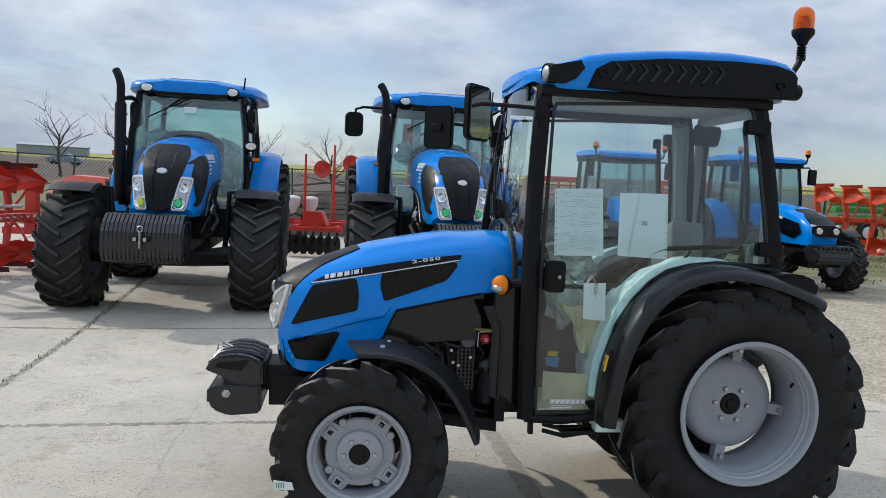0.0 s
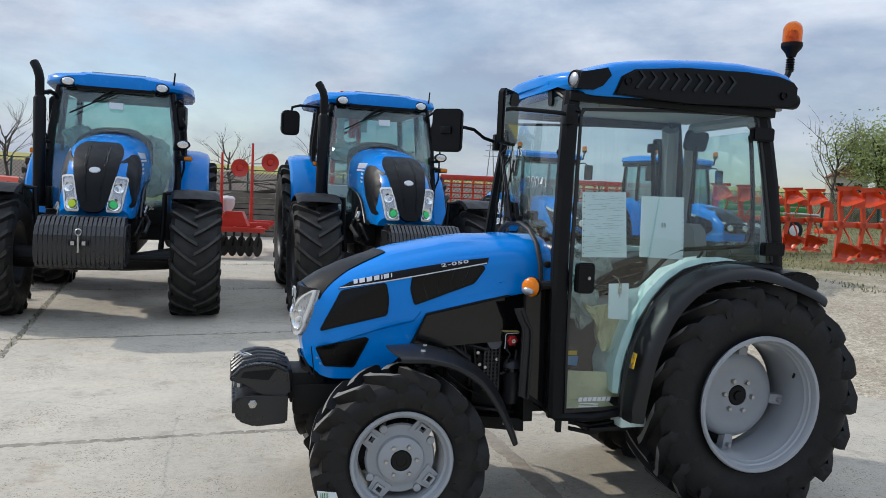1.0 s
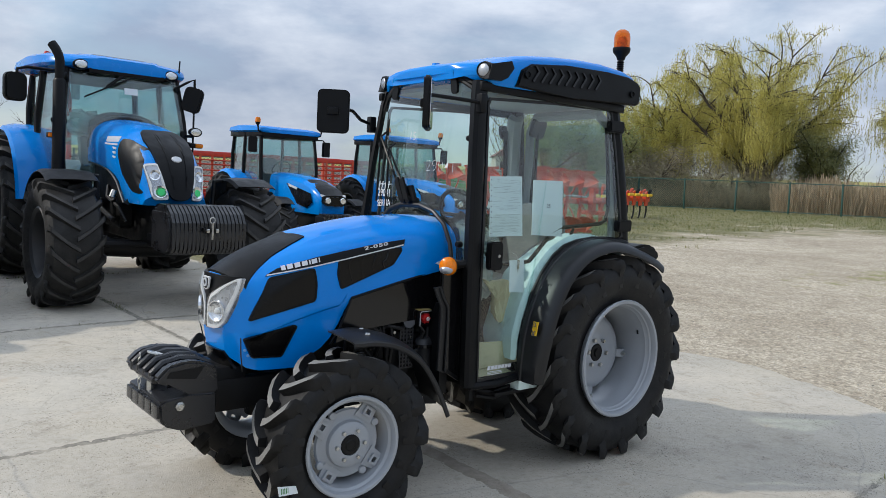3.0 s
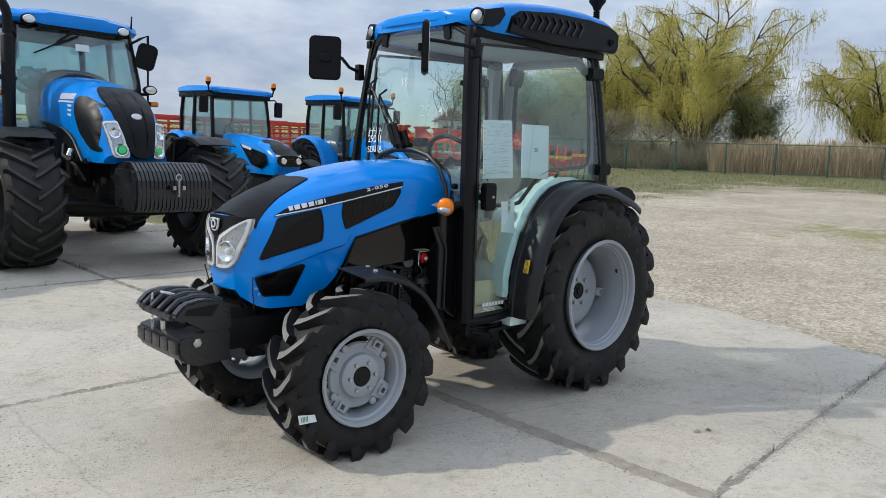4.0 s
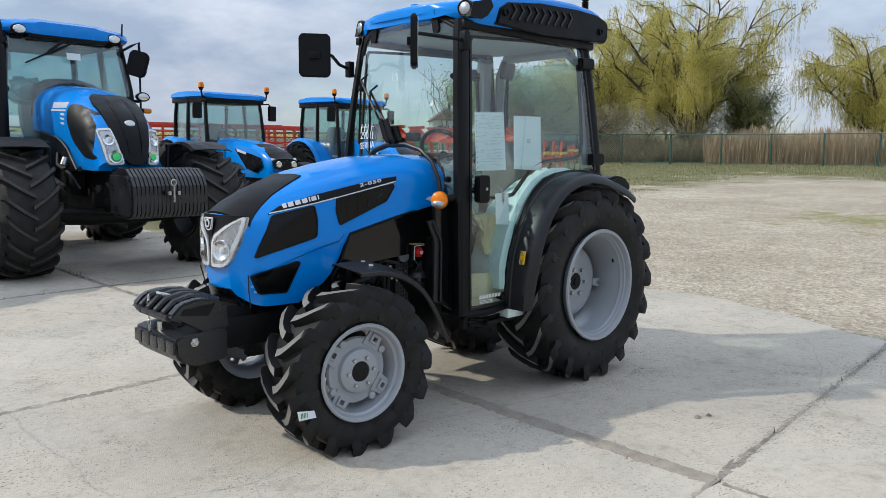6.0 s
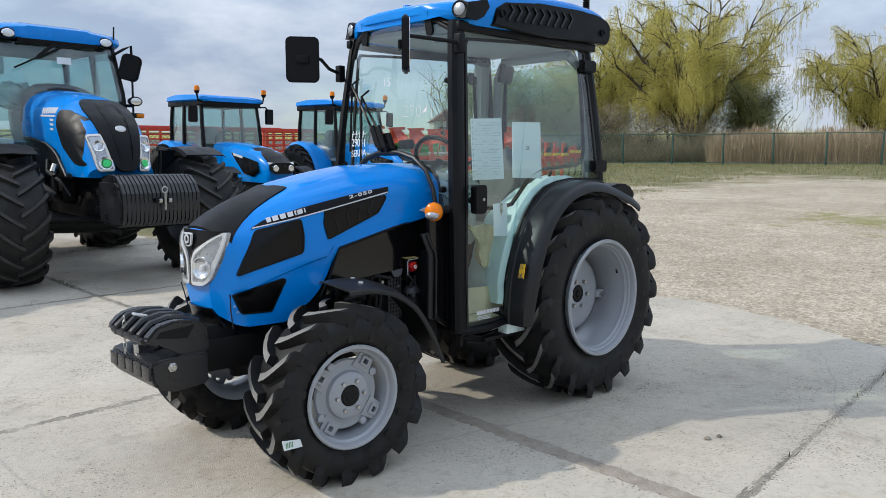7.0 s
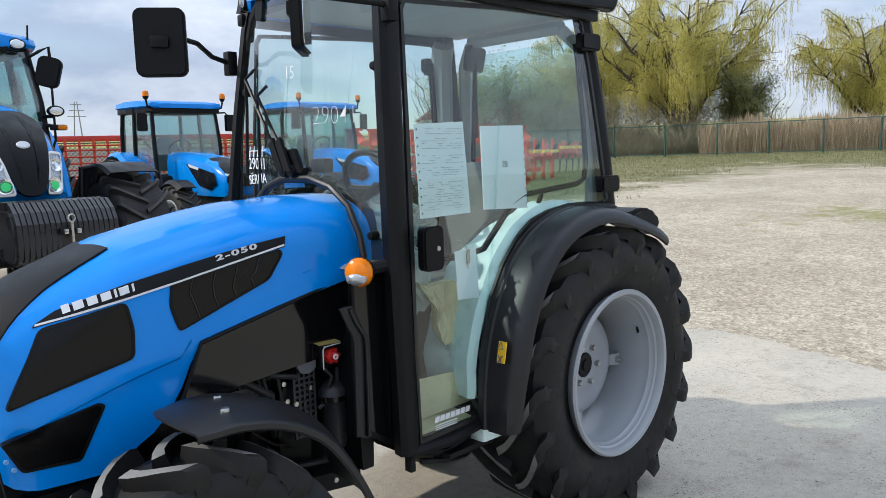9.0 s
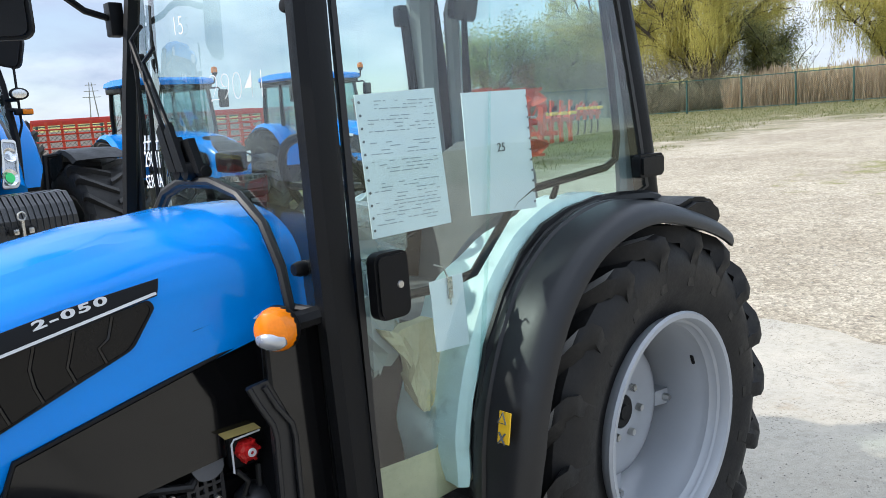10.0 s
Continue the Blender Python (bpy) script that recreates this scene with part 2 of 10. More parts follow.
def concrete_mat():
    m = bpy.data.materials.new("yard_concrete")
    m.use_nodes = True
    nt = m.node_tree
    b = nt.nodes["Principled BSDF"]
    ge = nt.nodes.new("ShaderNodeNewGeometry")
    oi = nt.nodes.new("ShaderNodeObjectInfo")
    def noise_at(s, d=5.0, r=0.6):
        n = socket(nt, "ShaderNodeTexNoise", Scale=s, Detail=d, Roughness=r)
        nt.links.new(ge.outputs["Position"], n.inputs["Vector"])
        return n
    big, mid, fine, grit = noise_at(0.45, 6), noise_at(2.6, 8, 0.7), noise_at(22, 8, 0.8), noise_at(160, 3)
    r1 = nt.nodes.new("ShaderNodeValToRGB")
    r1.color_ramp.elements[0].position, r1.color_ramp.elements[1].position = 0.3, 0.68
    r1.color_ramp.elements[0].color, r1.color_ramp.elements[1].color = (0.424, 0.391, 0.335, 1), (0.570, 0.536, 0.478, 1)
    nt.links.new(big.outputs["Fac"], r1.inputs["Fac"])
    # brown stains
    r2 = nt.nodes.new("ShaderNodeValToRGB")
    r2.color_ramp.elements[0].position, r2.color_ramp.elements[1].position = 0.56, 0.72
    r2.color_ramp.elements[1].color = (0.55, 0.55, 0.55, 1)
    nt.links.new(mid.outputs["Fac"], r2.inputs["Fac"])
    m1 = nt.nodes.new("ShaderNodeMix")
    m1.data_type = "RGBA"
    m1.inputs["B"].default_value = (0.235, 0.20, 0.16, 1)
    nt.links.new(r2.outputs["Color"], m1.inputs["Factor"])
    nt.links.new(r1.outputs["Color"], m1.inputs["A"])
    # grit and specks
    r3 = nt.nodes.new("ShaderNodeValToRGB")
    r3.color_ramp.elements[0].position, r3.color_ramp.elements[1].position = 0.34, 0.56
    r3.color_ramp.elements[0].color, r3.color_ramp.elements[1].color = (0.86, 0.85, 0.83, 1), (1.03, 1.03, 1.025, 1)
    nt.links.new(fine.outputs["Fac"], r3.inputs["Fac"])
    m2 = nt.nodes.new("ShaderNodeMix")
    m2.data_type, m2.blend_type = "RGBA", "MULTIPLY"
    m2.inputs["Factor"].default_value = 1.0
    nt.links.new(m1.outputs["Result"], m2.inputs["A"])
    nt.links.new(r3.outputs["Color"], m2.inputs["B"])
    # clustered dark specks, and hairline cracks
    def ramp_of(fac, p0, p1, c0, c1):
        r = nt.nodes.new("ShaderNodeValToRGB")
        r.color_ramp.elements[0].position, r.color_ramp.elements[1].position = p0, p1
        r.color_ramp.elements[0].color, r.color_ramp.elements[1].color = (c0, c0, c0, 1), (c1, c1 * 0.98, c1 * 0.94, 1)
        nt.links.new(fac, r.inputs["Fac"])
        return r.outputs["Color"]
    def times(a, c):
        n = nt.nodes.new("ShaderNodeMix")
        n.data_type, n.blend_type = "RGBA", "MULTIPLY"
        n.inputs["Factor"].default_value = 1.0
        nt.links.new(a, n.inputs["A"])
        nt.links.new(c, n.inputs["B"])
        return n.outputs["Result"]
    speck, where = noise_at(75, 4, 0.7), noise_at(1.7, 7, 0.7)
    dens = nt.nodes.new("ShaderNodeMath")
    dens.operation = "MULTIPLY_ADD"
    dens.inputs[1].default_value = 0.42
    nt.links.new(where.outputs["Fac"], dens.inputs[0])
    nt.links.new(speck.outputs["Fac"], dens.inputs[2])
    dirt = ramp_of(dens.outputs[0], 0.805, 0.87, 1.0, 0.42)
    warp = nt.nodes.new("ShaderNodeMix")
    warp.data_type = "VECTOR"
    warp.inputs["Factor"].default_value = 0.14
    wob = noise_at(1.4, 6, 0.7)
    nt.links.new(ge.outputs["Position"], warp.inputs["A"])
    nt.links.new(wob.outputs["Color"], warp.inputs["B"])
    crack = socket(nt, "ShaderNodeTexVoronoi", Scale=0.55)
    crack.feature = "DISTANCE_TO_EDGE"
    nt.links.new(warp.outputs["Result"], crack.inputs["Vector"])
    line = ramp_of(crack.outputs["Distance"], 0.0006, 0.0030, 0.80, 1.0)
    stain = ramp_of(noise_at(6.5, 8, 0.75).outputs["Fac"], 0.55, 0.76, 1.0, 0.62)
    pale = ramp_of(noise_at(1.1, 7, 0.65).outputs["Fac"], 0.35, 0.70, 0.90, 1.08)
    rust = nt.nodes.new("ShaderNodeValToRGB")
    rust.color_ramp.elements[0].position, rust.color_ramp.elements[1].position = 0.60, 0.74
    rust.color_ramp.elements[0].color, rust.color_ramp.elements[1].color = (1, 1, 1, 1), (0.80, 0.70, 0.60, 1)
    nt.links.new(noise_at(2.1, 9, 0.72).outputs["Fac"], rust.inputs["Fac"])
    moss = nt.nodes.new("ShaderNodeValToRGB")
    moss.color_ramp.elements[0].position, moss.color_ramp.elements[1].position = 0.63, 0.72
    moss.color_ramp.elements[0].color, moss.color_ramp.elements[1].color = (1, 1, 1, 1), (0.74, 0.76, 0.62, 1)
    nt.links.new(noise_at(3.3, 10, 0.78).outputs["Fac"], moss.inputs["Fac"])
    worn = times(rust.outputs["Color"], moss.outputs["Color"])
    col_in = times(times(times(times(m2.outputs["Result"], dirt), stain), times(pale, line)), worn)
    mr = nt.nodes.new("ShaderNodeMapRange")
    mr.inputs["To Min"].default_value, mr.inputs["To Max"].default_value = 0.92, 1.06
    nt.links.new(oi.outputs["Random"], mr.inputs["Value"])
    m3 = nt.nodes.new("ShaderNodeMix")
    m3.data_type, m3.blend_type = "RGBA", "MULTIPLY"
    m3.inputs["Factor"].default_value = 1.0
    nt.links.new(col_in, m3.inputs["A"])
    nt.links.new(mr.outputs["Result"], m3.inputs["B"])
    nt.links.new(m3.outputs["Result"], b.inputs["Base Color"])
    b.inputs["Roughness"].default_value = 0.88
    bp = socket(nt, "ShaderNodeBump", Strength=0.5, Distance=0.006)
    ad = nt.nodes.new("ShaderNodeMath")
    nt.links.new(fine.outputs["Fac"], ad.inputs[0])
    nt.links.new(grit.outputs["Fac"], ad.inputs[1])
    nt.links.new(ad.outputs[0], bp.inputs["Height"])
    nt.links.new(bp.outputs["Normal"], b.inputs["Normal"])
    return m


CONCRETE = concrete_mat()


def ground_mat():
    """Gravel by the yard, grass towards the fences, ploughed field behind."""
    m = bpy.data.materials.new("open_ground")
    m.use_nodes = True
    nt = m.node_tree
    b = nt.nodes["Principled BSDF"]
    ge = nt.nodes.new("ShaderNodeNewGeometry")
    sp = nt.nodes.new("ShaderNodeSeparateXYZ")
    nt.links.new(ge.outputs["Position"], sp.inputs[0])
    def noise_at(s, d=6.0, r=0.65):
        n = socket(nt, "ShaderNodeTexNoise", Scale=s, Detail=d, Roughness=r)
        nt.links.new(ge.outputs["Position"], n.inputs["Vector"])
        return n.outputs["Fac"]
    def ramp(fac, p0, p1, c0=(0, 0, 0), c1=(1, 1, 1)):
        r = nt.nodes.new("ShaderNodeValToRGB")
        r.color_ramp.elements[0].position, r.color_ramp.elements[1].position = p0, p1
        r.color_ramp.elements[0].color, r.color_ramp.elements[1].color = (*c0, 1), (*c1, 1)
        nt.links.new(fac, r.inputs["Fac"])
        return r.outputs["Color"]
    def math_(op, a, c):
        n = nt.nodes.new("ShaderNodeMath")
        n.operation = op
        for i, v in enumerate((a, c)):
            if isinstance(v, (int, float)):
                n.inputs[i].default_value = v
            else:
                nt.links.new(v, n.inputs[i])
        return n.outputs[0]
    def mix(f, a, c, blend="MIX"):
        n = nt.nodes.new("ShaderNodeMix")
        n.data_type, n.blend_type = "RGBA", blend
        for k, v in (("Factor", f), ("A", a), ("B", c)):
            if isinstance(v, tuple):
                n.inputs[k].default_value = (*v, 1)
            elif isinstance(v, float):
                n.inputs[k].default_value = v
            else:
                nt.links.new(v, n.inputs[k])
        return n.outputs["Result"]
    stones = socket(nt, "ShaderNodeTexVoronoi", Scale=26.0)
    nt.links.new(ge.outputs["Position"], stones.inputs["Vector"])
    tint = ramp(noise_at(0.35), 0.3, 0.7, (0.375, 0.320, 0.245), (0.535, 0.474, 0.380))
    patchy = ramp(noise_at(2.2, 8), 0.40, 0.78, (1.03, 1.03, 1.03), (0.80, 0.775, 0.73))
    grit = socket(nt, "ShaderNodeTexVoronoi", Scale=70.0)
    nt.links.new(ge.outputs["Position"], grit.inputs["Vector"])
    speck = mix(1.0, ramp(stones.outputs["Color"], 0.1, 0.9, (0.68, 0.66, 0.63), (1.18, 1.18, 1.16)), ramp(grit.outputs["Color"], 0.1, 0.9, (0.66, 0.65, 0.63), (1.22, 1.22, 1.2)), "MULTIPLY")
    gravel = mix(1.0, mix(1.0, tint, patchy, "MULTIPLY"), speck, "MULTIPLY")
    grass_c = ramp(noise_at(1.3, 8), 0.32, 0.66, (0.095, 0.105, 0.034), (0.235, 0.205, 0.105))
    grass = mix(1.0, grass_c, ramp(noise_at(22), 0.3, 0.7, (0.6, 0.6, 0.55), (1.2, 1.2, 1.15)), "MULTIPLY")
    soil = ramp(noise_at(0.9, 8), 0.3, 0.7, (0.085, 0.062, 0.045), (0.16, 0.125, 0.095))
    # grass begins along a slanting line, with a ragged edge
    line = math_("SUBTRACT", sp.outputs["Y"], math_("ADD", math_("MULTIPLY", sp.outputs["X"], 0.30), 13.0))
    edge = math_("MAXIMUM", line, math_("SUBTRACT", sp.outputs["X"], 25.0))
    ragged = math_("ADD", math_("MULTIPLY", edge, 0.16), math_("MULTIPLY", math_("SUBTRACT", noise_at(0.55, 8), 0.5), 2.2))
    grass_f = ramp(math_("ADD", ragged, 0.4), 0.2, 0.8)
    # thin tufts in the gravel
    dx, dy = math_("SUBTRACT", sp.outputs["X"], 12.6), math_("SUBTRACT", sp.outputs["Y"], 8.9)
    dist = math_("SQRT", math_("ADD", math_("MULTIPLY", dx, dx), math_("MULTIPLY", dy, dy)), 0.0)
    tuft = math_("SUBTRACT", math_("ADD", noise_at(1.6, 8), 0.15), math_("MULTIPLY", dist, 0.095))
    tuft_f = ramp(math_("ADD", tuft, math_("MULTIPLY", math_("SUBTRACT", noise_at(7.0, 6), 0.5), 0.35)), 0.48, 0.62)
    col = mix(grass_f, gravel, grass)
    col = mix(tuft_f, col, ramp(noise_at(9.0, 6), 0.3, 0.7, (0.15, 0.155, 0.045), (0.33, 0.29, 0.14)))
    far = math_("SUBTRACT", sp.outputs["Y"], math_("ADD", math_("ADD", math_("MULTIPLY", sp.outputs["X"], -0.15), 41.5), math_("MULTIPLY", math_("MAXIMUM", math_("SUBTRACT", sp.outputs["X"], 17.0), 0.0), 2.5)))
    soil_f = ramp(math_("MULTIPLY", far, 0.4), 0.0, 1.0)
    col = mix(soil_f, col, soil)
    rape = ramp(math_("MULTIPLY", math_("SUBTRACT", sp.outputs["Y"], 150.0), 0.05), 0.0, 1.0)
    col = mix(rape, col, (0.30, 0.27, 0.06))
    nt.links.new(col, b.inputs["Base Color"])
    b.inputs["Roughness"].default_value = 0.95
    bp = socket(nt, "ShaderNodeBump", Strength=0.6, Distance=0.02)
    nt.links.new(math_("ADD", stones.outputs["Distance"], noise_at(60)), bp.inputs["Height"])
    nt.links.new(bp.outputs["Normal"], b.inputs["Normal"])
    return m


GROUND = ground_mat()
DIRT = mat("joint_gravel", (0.37, 0.325, 0.265), 0.95, var=0.75, scale=14, fine=110, bump=1.0, color2=(0.24, 0.205, 0.16))
SOIL = mat("joint_soil", (0.37, 0.335, 0.27), 0.95, var=0.6, scale=9, fine=80, bump=1.0)


# ---- shape helpers ----
def box(bm, x0, x1, y0, y1, z0, z1, bevel=0.0, m=None):
    vs = [bm.verts.new((x, y, z)) for x in (x0, x1) for y in (y0, y1) for z in (z0, z1)]
    for f in ((0, 1, 3, 2), (4, 6, 7, 5), (0, 4, 5, 1), (2, 3, 7, 6), (0, 2, 6, 4), (1, 5, 7, 3)):
        bm.faces.new([vs[i] for i in f])
    if bevel:
        es = {e for v in vs for e in v.link_edges}
        r = bmesh.ops.bevel(bm, geom=list(es), offset=bevel, segments=2, affect="EDGES", profile=0.6)
        vs = list({v for f in r["faces"] for v in f.verts} | {v for v in vs if v.is_valid})
    if m is not None:
        for v in vs:
            v.co = m @ v.co
    return vs


def tube(bm, pts, r, n=8, closed=False):
    """A round bar swept along points; r may be one radius or one for each point."""
    pts = [Vector(p) for p in pts]
    k = len(pts)
    rs = r if isinstance(r, (list, tuple)) else [r] * k
    rings, up = [], None
    for i, p in enumerate(pts):
        a = pts[(i - 1) % k] if (closed or i) else p
        b = pts[(i + 1) % k] if (closed or i < k - 1) else p
        d = (b - a).normalized()
        if up is None:
            up = d.orthogonal().normalized()
        up = (up - d * up.dot(d)).normalized()
        side = d.cross(up)
        rings.append([bm.verts.new(p + (up * math.cos(j * math.tau / n) + side * math.sin(j * math.tau / n)) * rs[i]) for j in range(n)])
    for i in range(k if closed else k - 1):
        a, b = rings[i], rings[(i + 1) % k]
        for j in range(n):
            bm.faces.new((a[j], a[(j + 1) % n], b[(j + 1) % n], b[j]))
    if not closed:
        bm.faces.new(rings[0][::-1])
        bm.faces.new(rings[-1])


def lathe(bm, profile, n=32, closed=True):
    """Turn (radius, y) round the y axis; a radius of 0 closes it."""
    rings = []
    for r, y in profile:
        if r < 1e-6:
            rings.append([bm.verts.new((0, y, 0))])
        else:
            rings.append([bm.verts.new((r * math.cos(i * math.tau / n), y, r * math.sin(i * math.tau / n))) for i in range(n)])
    for a, b in zip(rings, rings[1:]):
        for i in range(n):
            j = (i + 1) % n
            q = [a[i % len(a)], a[j % len(a)], b[j % len(b)], b[i % len(b)]]
            q = list(dict.fromkeys(q))
            if len(q) > 2:
                bm.faces.new(q)


def loft(bm, sections, ring=True, caps=True):
    rows = [[bm.verts.new(p) for p in s] for s in sections]
    n = len(rows[0])
    for a, b in zip(rows, rows[1:]):
        for j in range(n if ring else n - 1):
            k = (j + 1) % n
            bm.faces.new((a[j], a[k], b[k], b[j]))
    if caps and ring:
        bm.faces.new(rows[0][::-1])
        bm.faces.new(rows[-1])
    return rows


def prism(bm, poly, y0, y1, axis="y"):
    """A plate: a polygon in the plane across the axis, given thickness along it."""
    def put(a, b, d):
        return {"y": (a, d, b), "x": (d, a, b), "z": (a, b, d)}[axis]
    lo = [bm.verts.new(put(a, b, y0)) for a, b in poly]
    hi = [bm.verts.new(put(a, b, y1)) for a, b in poly]
    n = len(poly)
    bm.faces.new(lo[::-1])
    bm.faces.new(hi)
    for i in range(n):
        j = (i + 1) % n
        bm.faces.new((lo[i], lo[j], hi[j], hi[i]))


def slab_of(bm, quad, d):
    """A thin plate on any polygon of points, moved by the vector d for its other face."""
    a = [bm.verts.new(p) for p in quad]
    b = [bm.verts.new(Vector(p) + Vector(d)) for p in quad]
    n = len(a)
    bm.faces.new(a[::-1])
    bm.faces.new(b)
    for i in range(n):
        j = (i + 1) % n
        bm.faces.new((a[i], a[j], b[j], b[i]))


def frame_of(bm, outer, inner, d):
    """A frame between two loops of the same count, with thickness d."""
    n = len(outer)
    o, i_ = [bm.verts.new(p) for p in outer], [bm.verts.new(p) for p in inner]
    o2, i2 = [bm.verts.new(Vector(p) + Vector(d)) for p in outer], [bm.verts.new(Vector(p) + Vector(d)) for p in inner]
    for k in range(n):
        j = (k + 1) % n
        bm.faces.new((o[k], o[j], i_[j], i_[k]))
        bm.faces.new((o2[j], o2[k], i2[k], i2[j]))
        bm.faces.new((o[j], o[k], o2[k], o2[j]))
        bm.faces.new((i_[k], i_[j], i2[j], i2[k]))


def round_rect(cx, cy, w, h, r, n=4):
    pts = []
    for sx, sy, a0 in ((1, 1, 0), (-1, 1, 90), (-1, -1, 180), (1, -1, 270)):
        for i in range(n + 1):
            a = radians(a0 + 90 * i / n)
            pts.append((cx + sx * (w / 2 - r) + r * math.cos(a), cy + sy * (h / 2 - r) + r * math.sin(a)))
    return pts


def shrink(poly, d):
    """Move a polygon's edges inwards by about d."""
    c = [sum(p[i] for p in poly) / len(poly) for i in range(len(poly[0]))]
    out = []
    for p in poly:
        v = [p[i] - c[i] for i in range(len(p))]
        s = math.sqrt(sum(x * x for x in v)) or 1
        out.append(tuple(c[i] + v[i] * max(0.0, 1 - 1.35 * d / s) for i in range(len(p))))
    return out


def turned(bm, m, since=0):
    bm.verts.ensure_lookup_table()
    for v in list(bm.verts)[since:]:
        v.co = m @ v.co
    return bm


def mesh_of(name, bm, material, smooth=35):
    bmesh.ops.recalc_face_normals(bm, faces=bm.faces[:])
    me = bpy.data.meshes.new(name)
    bm.to_mesh(me)
    bm.free()
    me.materials.append(material)
    if smooth:
        me.polygons.foreach_set("use_smooth", [True] * len(me.polygons))
        me.set_sharp_from_angle(angle=radians(smooth))
    return me


def part(name, bm, material, parent, label="", m=None, smooth=35):
    ob = new(name, mesh_of(name, bm, material, smooth))
    ob.parent = parent
    if m is not None:
        ob.matrix_basis = m
    return tagged(ob, label)


def parts(name, bm, material, parent, label="", smooth=35):
    """Every separate piece of the bmesh becomes a part of its own."""
    left = set(bm.verts)
    done = []
    while left:
        seed = next(v for v in bm.verts if v in left)
        todo, isle = [seed], {seed}
        while todo:
            v = todo.pop()
            for e in v.link_edges:
                o = e.other_vert(v)
                if o not in isle:
                    isle.add(o)
                    todo.append(o)
        left -= isle
        one = bmesh.new()
        order = [v for v in bm.verts if v in isle]
        at = {v: one.verts.new(v.co) for v in order}
        for f in {f for v in order for f in v.link_faces}:
            one.faces.new([at[v] for v in f.verts])
        done.append(part(name, one, material, parent, label, smooth=smooth))
    bm.free()
    return done


def share(name, other, parent, m=None, label=""):
    ob = new(name, other.data)
    ob.parent = parent
    if m is not None:
        ob.matrix_basis = m
    return tagged(ob, label)


def thing(name, m, label, category, group=""):
    ob = new(name)
    ob.empty_display_size = 0.3
    ob.matrix_basis = m
    return tagged(ob, label, category, group)


def stuff_mesh(name, verts, faces, material):
    me = bpy.data.meshes.new(name)
    me.from_pydata(verts, [], faces)
    me.materials.append(material)
    return me


def hgt(x, y):
    """Level of the ground: flat round the small tractor, rising gently outwards."""
    s = math.hypot(x - 0.5, y - 3.0) - 6.0
    dip = 0.042 * max(0.0, min(1.0, (-1.5 - x) / 2.5)) * max(0.0, min(1.0, (y - 4.5) / 2.5))
    far = max(0.0, s - 14.0)
    return 0.028 * (0.5 * (s + math.sqrt(s * s + 4))) - 0.028 * 0.5 * (-6 + math.sqrt(40)) - dip + 0.0075 * far * far / (far + 6.0)


# ---- ground ----
def build_ground():
    verts, faces = [], []
    na, rings = 120, [0.0] + [0.8 * 1.078 ** i for i in range(92)]
    for r in rings:
        for k in range(na):
            a = k * math.tau / na
            x, y = 0.5 + r * math.cos(a), 3.0 + r * math.sin(a)
            wob = 0.03 * noise.noise((x * 0.25, y * 0.25, 0)) * min(1, max(0, (r - 9) / 8))
            verts.append((x, y, hgt(x, y) - 0.022 + wob))
    for i in range(len(rings) - 1):
        for k in range(na):
            j = (k + 1) % na
            faces.append((i * na + k, i * na + j, (i + 1) * na + j, (i + 1) * na + k))
    me = stuff_mesh("ground", verts, faces, GROUND)
    me.polygons.foreach_set("use_smooth", [True] * len(me.polygons))
    tagged(new("ground", me), "pale trodden gravel with thin grass and ploughed field beyond", "ground", kind="structure")


build_ground()

SLAB_A = radians(19.3)
UX, VX = Vector((math.cos(SLAB_A), math.sin(SLAB_A))), Vector((-math.sin(SLAB_A), math.cos(SLAB_A)))


def uv_world(u, v, z=0.0):
    p = UX * u + VX * v
    return Vector((p.x, p.y, hgt(p.x, p.y) + z))


def uv_of(x, y):
    p = Vector((x, y))
    return p.dot(UX), p.dot(VX)


